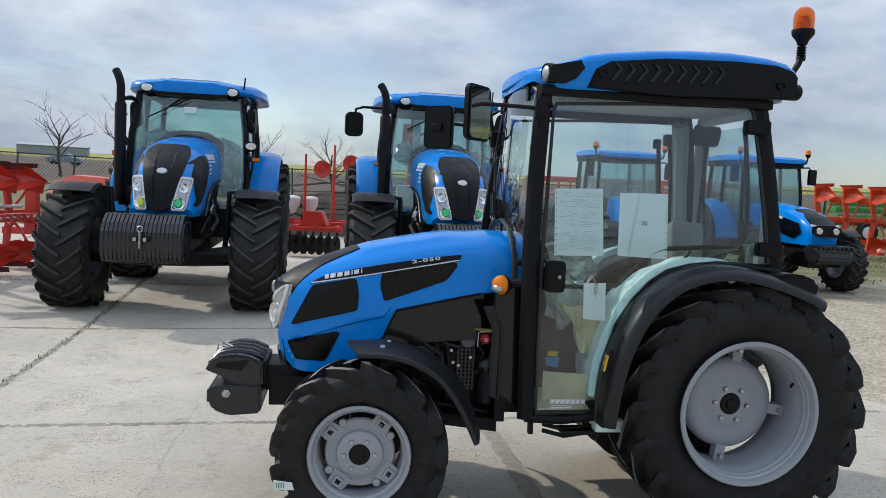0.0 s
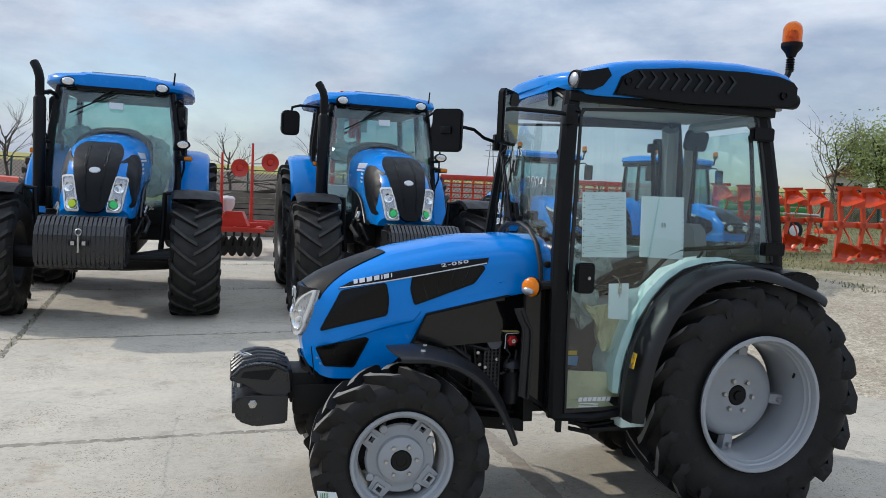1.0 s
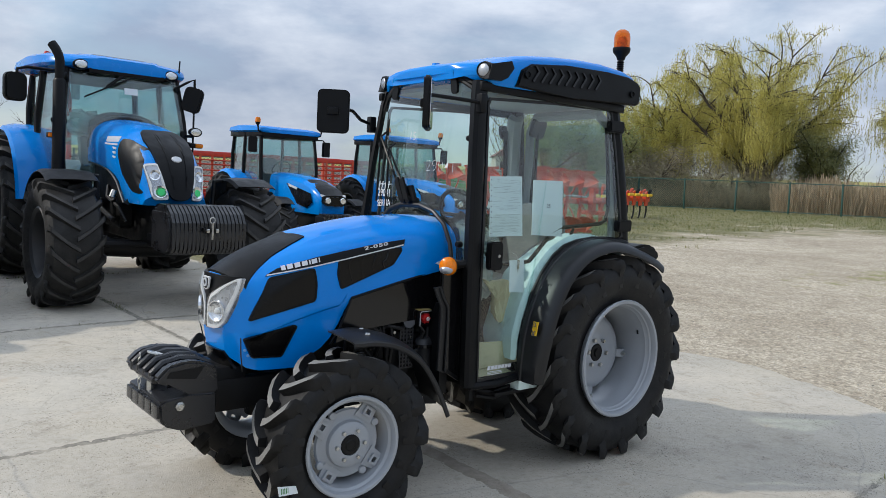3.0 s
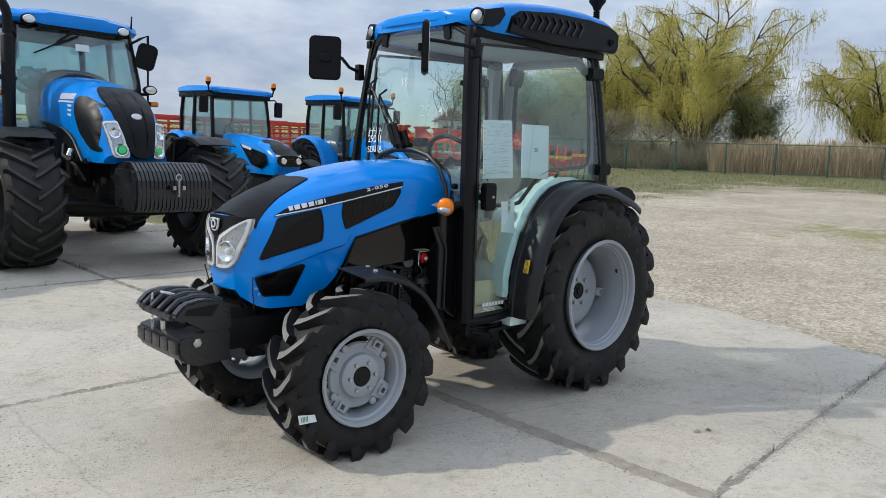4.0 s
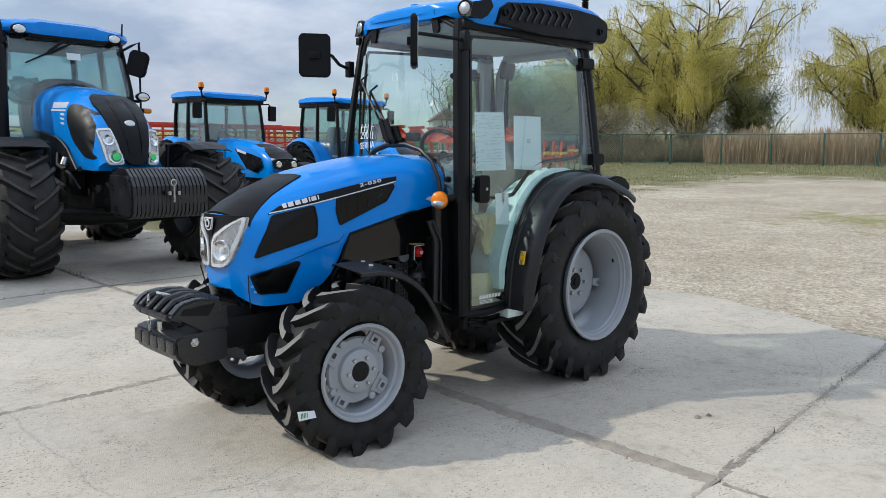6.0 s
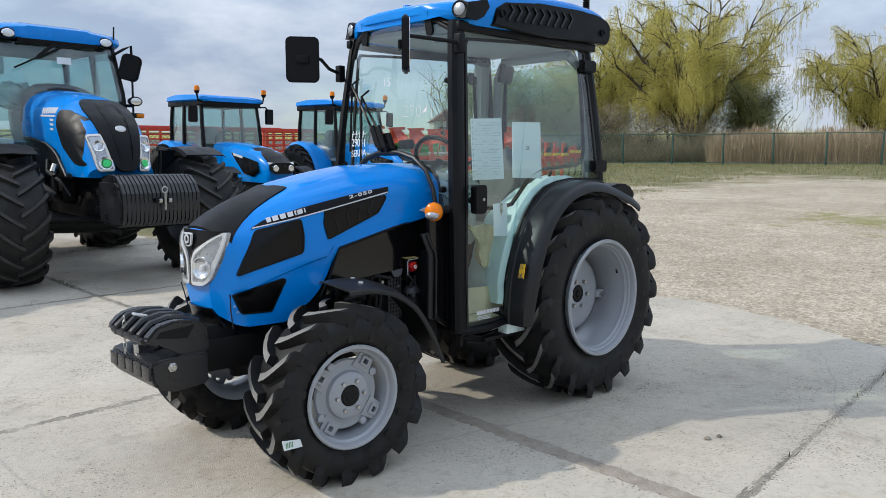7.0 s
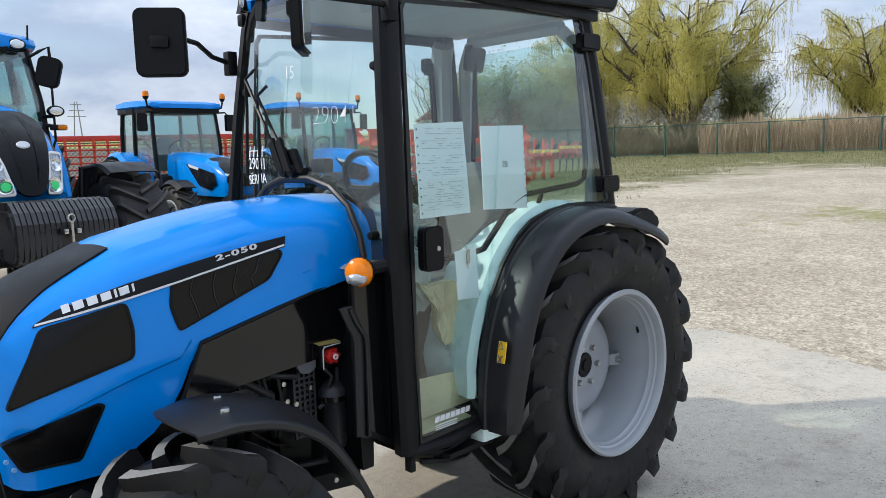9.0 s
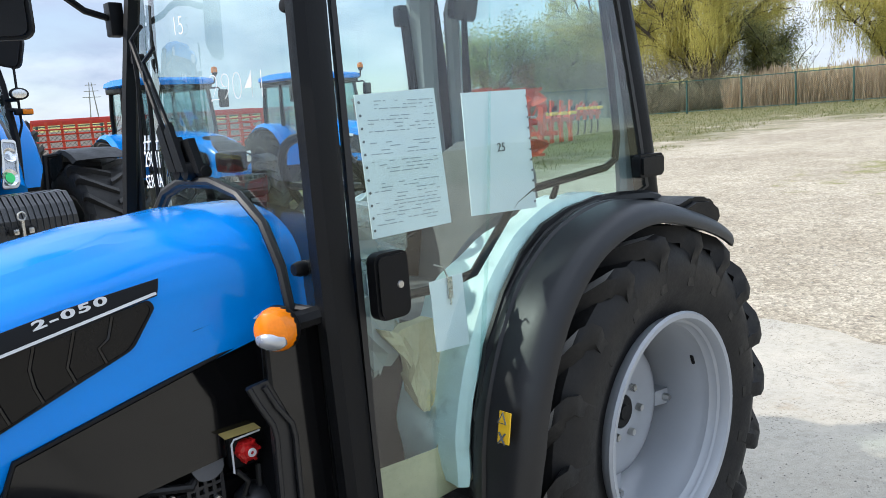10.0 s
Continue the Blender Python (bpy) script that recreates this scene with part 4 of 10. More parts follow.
        part("panel_edge", bm, BLACK, t)
        # headlight: housing, reflector bowl, lens
        def nose(u, v, off):
            return (nose_x(u, v) + off, s * u, v)
        shape = rounded([(0.011, 0.818), (0.014, 0.920), (0.036, 0.958), (0.105, 1.000), (0.184, 1.050), (0.176, 0.985), (0.158, 0.925), (0.124, 0.842), (0.095, 0.820)], 0.016)
        bm = bmesh.new()
        draped(bm, shape, nose, 0.004, 0.016)
        hl = part("headlight", bm, LAMPGREY, t, "clear headlight with round reflector")
        bm = bmesh.new()
        draped(bm, shape, nose, 0.012, 0.014, 0.011)
        part("headlight_rim", bm, WHITE, hl)
        ctr = pose(nose_x(0.088, 0.895) + 0.006, s * 0.088, 0.895, 0, 0, -90 + s * 24)
        bm = bmesh.new()
        lathe(bm, [(0, -0.002), (0.016, -0.001), (0.032, 0.004), (0.042, 0.012), (0.046, 0.012), (0.047, 0.0)], 28)
        turned(bm, ctr)
        part("reflector", bm, CHROME, hl)
        bm = bmesh.new()
        lathe(bm, [(0, 0.012), (0.009, 0.010), (0.014, 0.003), (0.014, -0.004), (0, -0.004)], 16)
        turned(bm, ctr)
        part("bulb", bm, WHITE, hl)
        bm = bmesh.new()
        draped(bm, shape, nose, 0.019, 0.004)
        part("lens", bm, LENS, hl)
        # engine bay frame rail
        bm = bmesh.new()
        box(bm, 1.06, 2.16, s * 0.10 - 0.03, s * 0.10 + 0.03, 0.46, 0.60, 0.008)
        part("frame_rail", bm, DARK, t)
    bm = bmesh.new()
    nose_patch(bm, ((-0.020, 0.985), (0.020, 0.985), (0.012, 0.812), (-0.012, 0.812)), 0.006)
    nose_patch(bm, ((-0.172, 1.050), (0.172, 1.050), (0.022, 0.950), (-0.022, 0.950)), 0.003, nu=14)
    part("nose_band", bm, BLACK, t)
    bm = bmesh.new()
    s0 = len(bm.verts)
    prism(bm, rounded([(-0.036, 0.026), (0.036, 0.026), (0.026, -0.022), (0.010, -0.032), (-0.010, -0.032), (-0.026, -0.022)], 0.008), 0.0, 0.008, "x")
    turned(bm, Matrix.Translation((nose_x(0, 1.0) + 0.010, 0, 1.012)))
    bg = part("badge", bm, LOGO, t, "plain silver shield badge")
    bm = bmesh.new()
    lathe(bm, [(0.013, 0.004), (0.019, 0.004), (0.019, -0.003), (0.013, -0.003), (0.013, 0.004)], 20)
    turned(bm, pose(nose_x(0, 1.0) + 0.020, 0, 1.012, 0, 0, -90))
    part("badge_ring", bm, LOGO, bg)
    bm = bmesh.new()
    prism(bm, rounded([(-0.029, 0.020), (0.029, 0.020), (0.020, -0.020), (0.008, -0.026), (-0.008, -0.026), (-0.020, -0.020)], 0.008), 0.0, 0.003, "x")
    turned(bm, Matrix.Translation((nose_x(0, 1.0) + 0.0165, 0, 1.012)))
    part("badge_field", bm, BLACK, bg)
    bm = bmesh.new()
    nose_patch(bm, ((-0.100, 0.722), (0.100, 0.722), (0.140, 0.645), (-0.140, 0.645)), 0.004)
    part("lower_grille", bm, MESH, t)

    # engine and driveline
    bm = bmesh.new()
    box(bm, 1.06, 1.62, -0.17, 0.17, 0.40, 0.86, 0.02)
    box(bm, 1.12, 1.30, 0.17, 0.21, 0.58, 0.74, 0.01)
    box(bm, 1.36, 1.56, 0.17, 0.23, 0.62, 0.72, 0.012)
    part("engine", bm, DARK, t)
    bm = bmesh.new()
    box(bm, -0.30, 1.10, -0.14, 0.14, 0.43, 0.58, 0.03)
    lathe_y = len(bm.verts)
    lathe(bm, [(0, 0.30), (0.10, 0.30), (0.15, 0.22), (0.16, -0.22), (0.10, -0.30), (0, -0.30)], 24)
    turned(bm, Matrix.Translation((0, 0, 0.565)), lathe_y)
    part("transmission", bm, DARK, t)
    bm = bmesh.new()
    lathe(bm, [(0, 0.118), (0.026, 0.112), (0.044, 0.094), (0.049, 0.072), (0.051, 0.060), (0.046, 0.054), (0.042, 0.048), (0.042, -0.08), (0.034, -0.10), (0, -0.10)], 28)
    turned(bm, pose(1.143, 0.262, 0.622, 90, 0, 0))
    ff = part("fuel_filter", bm, HOUSING, t, "black fuel filter with a shiny collar")
    bm = bmesh.new()
    lathe(bm, [(0.045, 0.074), (0.0505, 0.074), (0.0525, 0.058), (0.045, 0.058), (0.045, 0.074)], 28)
    turned(bm, pose(1.143, 0.262, 0.622, 90, 0, 0))
    part("collar", bm, GLOSS, ff)
    # rounded cover plate above a slotted one
    bm = bmesh.new()
    prism(bm, rounded([(1.280, 0.836), (1.209, 0.838), (1.206, 0.797), (1.232, 0.781), (1.262, 0.786), (1.277, 0.812)], 0.012), 0.258, 0.268)
    part("cover_plate", bm, PLATE_GREY, t, "small grey rounded cover plate")
    bm = bmesh.new()
    for k in range(5):
        box(bm, 1.206 + k * 0.0185, 1.214 + k * 0.0185, 0.252, 0.258, 0.58, 0.79)
    for k in range(12):
        box(bm, 1.206, 1.288, 0.2523, 0.2577, 0.58 + k * 0.0185, 0.587 + k * 0.0185)
    part("slotted_plate", bm, HOUSING, t)
    bm = bmesh.new()
    box(bm, 1.392, 1.486, 0.17, 0.240, 0.705, 0.768, 0.008)
    box(bm, 1.388, 1.490, 0.165, 0.246, 0.764, 0.780, 0.005)
    for k in range(4):
        box(bm, 1.402 + k * 0.022, 1.408 + k * 0.022, 0.238, 0.245, 0.71, 0.762)
    part("air_box", bm, HOUSING, t)
    bm = bmesh.new()
    prism(bm, [(1.225, 0.42), (1.33, 0.42), (1.335, 0.70), (1.30, 0.76), (1.24, 0.76), (1.215, 0.6)], 0.205, 0.235)
    prism(bm, [(1.10, 0.40), (1.42, 0.44), (1.42, 0.49), (1.10, 0.46)], 0.20, 0.33)
    prism(bm, [(1.075, 0.46), (1.12, 0.46), (1.13, 0.80), (1.085, 0.90), (1.06, 0.90)], 0.22, 0.37)
    part("engine_bracket", bm, BLACK, t)
    bm = bmesh.new()
    for pts, r in (([(1.468, 0.25, 0.785), (1.447, 0.25, 0.813), (1.413, 0.25, 0.818), (1.388, 0.25, 0.802), (1.379, 0.25, 0.77), (1.377, 0.25, 0.70)], 0.006),
                   ([(1.455, 0.24, 0.78), (1.440, 0.24, 0.802), (1.413, 0.24, 0.806), (1.396, 0.24, 0.79), (1.390, 0.24, 0.75)], 0.005),
                   ([(1.19, 0.29, 0.79), (1.172, 0.30, 0.765), (1.180, 0.29, 0.735), (1.16, 0.27, 0.72)], 0.006),
                   ([(1.36, 0.24, 0.83), (1.335, 0.25, 0.78), (1.325, 0.25, 0.70), (1.335, 0.24, 0.60)], 0.007),
                   ([(1.30, 0.25, 0.56), (1.38, 0.28, 0.60), (1.46, 0.27, 0.66), (1.50, 0.24, 0.72)], 0.004),
                   ([(1.55, 0.2, 0.78), (1.45, 0.25, 0.80), (1.36, 0.245, 0.74), (1.34, 0.22, 0.6)], 0.014),
                   ([(1.60, 0.18, 0.70), (1.50, 0.24, 0.66), (1.44, 0.22, 0.56), (1.46, 0.2, 0.45)], 0.011),
                   ([(1.22, 0.22, 0.82), (1.28, 0.26, 0.78), (1.36, 0.25, 0.80), (1.42, 0.2, 0.76)], 0.010),
                   ([(1.53, 0.2, 0.55), (1.42, 0.26, 0.52), (1.30, 0.27, 0.50), (1.12, 0.25, 0.47)], 0.012),
                   ([(1.13, 0.27, 0.78), (1.14, 0.28, 0.70), (1.20, 0.26, 0.66)], 0.008),
                   ([(1.40, 0.22, 0.68), (1.46, 0.25, 0.72), (1.54, 0.24, 0.70)], 0.018)):
        tube(bm, pts, r, 8)
    parts("hose", bm, SEAL, t)
    bm = bmesh.new()
    for x, y, z in ((1.226, 0.259, 0.734), (1.316, 0.245, 0.763), (1.282, 0.259, 0.695), (1.306, 0.245, 0.706), (1.36, 0.331, 0.462), (1.20, 0.331, 0.445), (1.44, 0.232, 0.69), (1.52, 0.232, 0.65)):
        s0 = len(bm.verts)
        lathe(bm, [(0, 0.008), (0.008, 0.007), (0.009, 0), (0, 0)], 8)
        turned(bm, Matrix.Translation((x, y, z)), s0)
    parts("bolt", bm, STEEL, t)
    # battery isolator under a bent bracket with a faded label on top
    bm = bmesh.new()
    box(bm, 1.134, 1.198, 0.250, 0.284, 0.792, 0.866, 0.004)
    sw = part("battery_switch", bm, BLACK, t, "red battery cut-off switch")
    bm = bmesh.new()
    slab_of(bm, [(1.132, 0.258, 0.8725), (1.212, 0.258, 0.8745), (1.214, 0.302, 0.8705), (1.132, 0.302, 0.8685)], (0, 0, 0.002))
    part("warning_label", bm, LABEL_DULL, sw, "faded yellow label")
    bm = bmesh.new()
    tube(bm, [(1.201, 0.300, 0.792), (1.200, 0.300, 0.855), (1.194, 0.300, 0.863), (1.134, 0.300, 0.865)], 0.0022, 6)
    part("bracket_edge", bm, LOGO, sw)
    bm = bmesh.new()
    lathe(bm, [(0, 0.03), (0.012, 0.03), (0.014, 0.022), (0.021, 0.020), (0.0235, 0.012), (0.0235, 0.0), (0, 0)], 14)
    for k in range(6):
        s0 = len(bm.verts)
        box(bm, 0.013, 0.026, 0.002, 0.022, -0.003, 0.003, 0.001)
        turned(bm, pose(0, 0, 0, 0, 60 * k, 0), s0)
    turned(bm, Matrix.Translation((1.164, 0.284, 0.829)))
    part("knob", bm, REDPLASTIC, sw)
    bm = bmesh.new()
    lathe(bm, [(0.004, 0.033), (0.009, 0.033), (0.010, 0.029), (0.004, 0.029), (0.004, 0.033)], 12)
    turned(bm, Matrix.Translation((1.164, 0.284, 0.829)))
    part("knob_cap", bm, WHITE, sw)
    # ribbed edges of the cowl beside the engine bay
    bm = bmesh.new()
    for pts in ([(1.197, 0.396, 0.995), (1.180, 0.398, 0.955), (1.156, 0.400, 0.908), (1.152, 0.401, 0.88), (1.160, 0.402, 0.59)],
                [(1.166, 0.400, 0.99), (1.145, 0.402, 0.945), (1.116, 0.404, 0.90), (1.112, 0.405, 0.87), (1.117, 0.406, 0.58)]):
        tube(bm, pts, 0.0065, 10)
    prism(bm, [(1.197, 0.995), (1.156, 0.908), (1.160, 0.59), (1.112, 0.57), (1.11, 0.89), (1.15, 1.0)], 0.386, 0.398)
    part("cowl_edge", bm, GUARD, t)

    # front axle and wheels
    bm = bmesh.new()
    tube(bm, [(1.732, -0.40, 0.37), (1.732, -0.2, 0.36), (1.732, 0.2, 0.36), (1.732, 0.40, 0.37)], [0.06, 0.05, 0.05, 0.06], 12)
    box(bm, 1.62, 1.84, -0.11, 0.11, 0.28, 0.50, 0.02)
    tube(bm, [(1.60, -0.36, 0.38), (1.58, 0.36, 0.38)], 0.016, 8)
    tube(bm, [(1.64, 0.05, 0.42), (1.62, 0.30, 0.42)], 0.026, 10)
    part("front_axle", bm, DARK, t)
    for s in (1, -1):
        bm = bmesh.new()
        lathe(bm, [(0, 0.05), (0.07, 0.05), (0.085, 0.03), (0.085, -0.06), (0.06, -0.08), (0, -0.08)], 20)
        box(bm, -0.05, 0.05, -0.09, -0.02, -0.10, 0.16, 0.015)
        part("wheel_carrier", bm, DARK, t, m=Matrix.Translation((1.732, s * 0.43, 0.362)) @ pose(0, 0, 0, 0, 0, 0 if s > 0 else 180))
        front_wheel(t, Matrix.Translation((1.732, s * 0.462, 0.366)) @ pose(0, 0, 0, 0, 0, (0 if s > 0 else 180) - 4) @ pose(0, 0, 0, 0, 17 * s, 0), s)
        rear_wheel(t, Matrix.Translation((0, s * 0.428, 0.570)) @ pose(0, 0, 0, 0, 0, 0 if s > 0 else 180) @ pose(0, 0, 0, 0, 11 * s, 0), s)
        if s > 0:
            bm = bmesh.new()
            slab_of(bm, [(2.094, 0.588, 0.272), (2.016, 0.592, 0.262), (2.006, 0.592, 0.230), (2.086, 0.588, 0.232)], (0, 0.003, 0))
            lb = part("tyre_label", bm, PAPER, t, "white paper label on the tyre")
            bm = bmesh.new()
            for k in range(5):
                slab_of(bm, [(2.080 - k * 0.007, 0.5925, 0.262), (2.077 - k * 0.007, 0.5925, 0.262), (2.076 - k * 0.007, 0.5925, 0.240), (2.079 - k * 0.007, 0.5925, 0.240)], (0, 0.001, 0))
            part("print_bars", bm, GREENP, lb)
        # front mudguard: broad curved shell, its outer edge bent down
        inner = [(1.740, 0.818), (1.68, 0.828), (1.60, 0.824), (1.50, 0.798), (1.40, 0.752), (1.31, 0.680), (1.25, 0.59), (1.215, 0.48)]
        outer = [(1.765, 0.814), (1.715, 0.813), (1.650, 0.811), (1.545, 0.788), (1.455, 0.745), (1.381, 0.685), (1.300, 0.570), (1.229, 0.430)]

        def glide(table, f):
            a = min(6, int(f))
            g = f - a
            p0, p1, p2, p3 = (Vector(table[max(0, min(7, k))]) for k in (a - 1, a, a + 1, a + 2))
            return (p1 * 2 + (p2 - p0) * g + (p0 * 2 - p1 * 5 + p2 * 4 - p3) * g * g + (p1 * 3 - p0 - p2 * 3 + p3) * g ** 3) * 0.5
        bm = bmesh.new()
        rows, back = [], []
        for i in range(57):
            f = i / 56 * 7
            pi, po = glide(inner, f), glide(outer, f)
            d = glide(outer, min(7, f + 0.05)) - glide(outer, max(0, f - 0.05))
            n = Vector((d.y, -d.x)).normalized()
            n = n if n.y > 0 else -n
            nose = max(0.0, 1 - f / 1.6) ** 2
            row, low = [], []
            for v in (0, 0.08, 0.2, 0.35, 0.5, 0.65, 0.78, 0.88, 0.94, 0.98, 1.0, 1.003):
                swell = math.sin(math.pi * min(v, 1.0))
                p = pi.lerp(po, min(1.0, v)) + n * (0.016 * swell - (0.004 if v > 0.99 else 0) - (0.013 if v > 1.0 else 0))
                p += Vector((0.055, 0.012)) * nose * swell
                y = 0.345 + 0.250 * v
                row.append((p.x, s * y, p.y))
                low.append((p.x - n.x * 0.006, s * (y - (0.006 if v > 0.9 else 0)), p.y - n.y * 0.006))
            rows.append(row)
            back.append(low)
        grid_slab(bm, rows, back)
        mg = part("front_mudguard", bm, GUARD, t, "black plastic front mudguard")
        bm = bmesh.new()
        tube(bm, [(1.68, s * 0.40, 0.822), (1.66, s * 0.36, 0.66), (1.70, s * 0.33, 0.44)], 0.014, 8)
        tube(bm, [(1.50, s * 0.42, 0.80), (1.52, s * 0.34, 0.62), (1.66, s * 0.33, 0.50)], 0.012, 8)
        part("mudguard_stay", bm, DARK, mg)
        bm = bmesh.new()
        for bx, bz, by in ((1.622, 0.8345, 0.420), (1.655, 0.8315, 0.520)):
            s0 = len(bm.verts)
            lathe(bm, [(0, 0.007), (0.010, 0.005), (0.012, 0), (0.012, -0.006), (0, -0.006)], 12)
            turned(bm, pose(bx, s * by, bz, 90, 0, 0), s0)
        parts("mudguard_bolt", bm, STEEL, mg)

    # front ballast: slatted upper claw over a lower block
    bm = bmesh.new()
    box(bm, 2.02, 2.22, -0.125, 0.125, 0.53, 0.655, 0.012)
    part("weight_carrier", bm, DARK, t)
    bm = bmesh.new()
    prism(bm, [(2.19, 0.440), (2.335, 0.428), (2.405, 0.455), (2.425, 0.490), (2.428, 0.552), (2.40, 0.566), (2.315, 0.572), (2.19, 0.575)], -0.205, 0.205)
    bmesh.ops.bevel(bm, geom=bm.edges[:], offset=0.010, segments=2, affect="EDGES")
    wt = part("front_weight", bm, CAST, t, "dark cast-iron front ballast block")
    bm = bmesh.new()
    for k in range(5):
        y = -0.16 + 0.08 * k
        box(bm, 2.420, 2.434, y - 0.036, y + 0.036, 0.490, 0.546, 0.005)
    parts("weight_rib", bm, CAST, wt)
    bm = bmesh.new()
    for s in (1, -1):
        prism(bm, [(2.18, 0.57), (2.318, 0.575), (2.335, 0.608), (2.40, 0.622), (2.436, 0.640), (2.440, 0.655), (2.392, 0.702), (2.318, 0.716), (2.250, 0.708), (2.19, 0.680)], s * 0.150, s * 0.205)
        s0 = len(bm.verts)
    bmesh.ops.bevel(bm, geom=bm.edges[:], offset=0.010, segments=2, affect="EDGES")
    parts("weight_cheek", bm, CAST, wt)
    # thin raised dark plates, coloured as the shade inside the cheeks' cut-outs
    bm = bmesh.new()
    for s in (1, -1):
        slab_of(bm, [(2.245, s * 0.2055, 0.690), (2.385, s * 0.2055, 0.678), (2.40, s * 0.2055, 0.655), (2.28, s * 0.2055, 0.640)], (0, s * 0.003, 0))
    parts("cheek_shade_plate", bm, DARK, wt)
    bm = bmesh.new()
    for k in range(4):
        y = -0.114 + 0.076 * k
        tube(bm, [(2.19, y, 0.682), (2.25, y, 0.706), (2.32, y, 0.712), (2.385, y, 0.698), (2.43, y, 0.658), (2.432, y, 0.640), (2.40, y, 0.625)], 0.016, 8)
    parts("claw_rib", bm, CAST, wt)
    bm = bmesh.new()
    tube(bm, [(2.426, -0.16, 0.640), (2.432, 0.16, 0.640)], 0.014, 8)
    part("claw_bar", bm, CAST, wt)
    bm = bmesh.new()
    box(bm, 2.17, 2.24, -0.15, 0.15, 0.565, 0.675, 0.01)
    part("weight_core", bm, DARK, wt)
    for s in (1, -1):
        bm = bmesh.new()
        lathe(bm, [(0, 0.018), (0.012, 0.018), (0.013, 0.010), (0.020, 0.008), (0.021, 0), (0, 0)], 6)
        part("weight_bolt", bm, STEEL, wt, m=Matrix.Translation((2.345, s * 0.206, 0.535)) @ pose(0, 0, 0, 0, 0, 0 if s > 0 else 180))
    bm = bmesh.new()
    tube(bm, [(2.395, 0.0, 0.60), (2.395, 0.0, 0.54)], 0.016, 10)
    tube(bm, [(2.375 + 0.03 * math.cos(a), 0.03 * math.sin(a), 0.715 + 0.01 * math.cos(a)) for a in [i * math.tau / 14 for i in range(14)]], 0.006, 6, True)
    for k in range(7):
        z = 0.70 - k * 0.022
        tube(bm, [(2.425 + (0.006 if k % 2 else 0) * math.cos(a), -0.05 + 0.006 * math.cos(a) * (k % 2 == 0), z + 0.014 * math.sin(a)) for a in [i * math.tau / 8 for i in range(8)]], 0.0025, 5, True)
    part("pin_and_chain", bm, STEEL, wt)
    return t


tractor = small_tractor()


def curve_y(z):
    """Cab side leans in a little towards the roof."""
    return 0.470 - 0.045 * max(0.0, (z - 1.15) / 0.8) ** 1.4


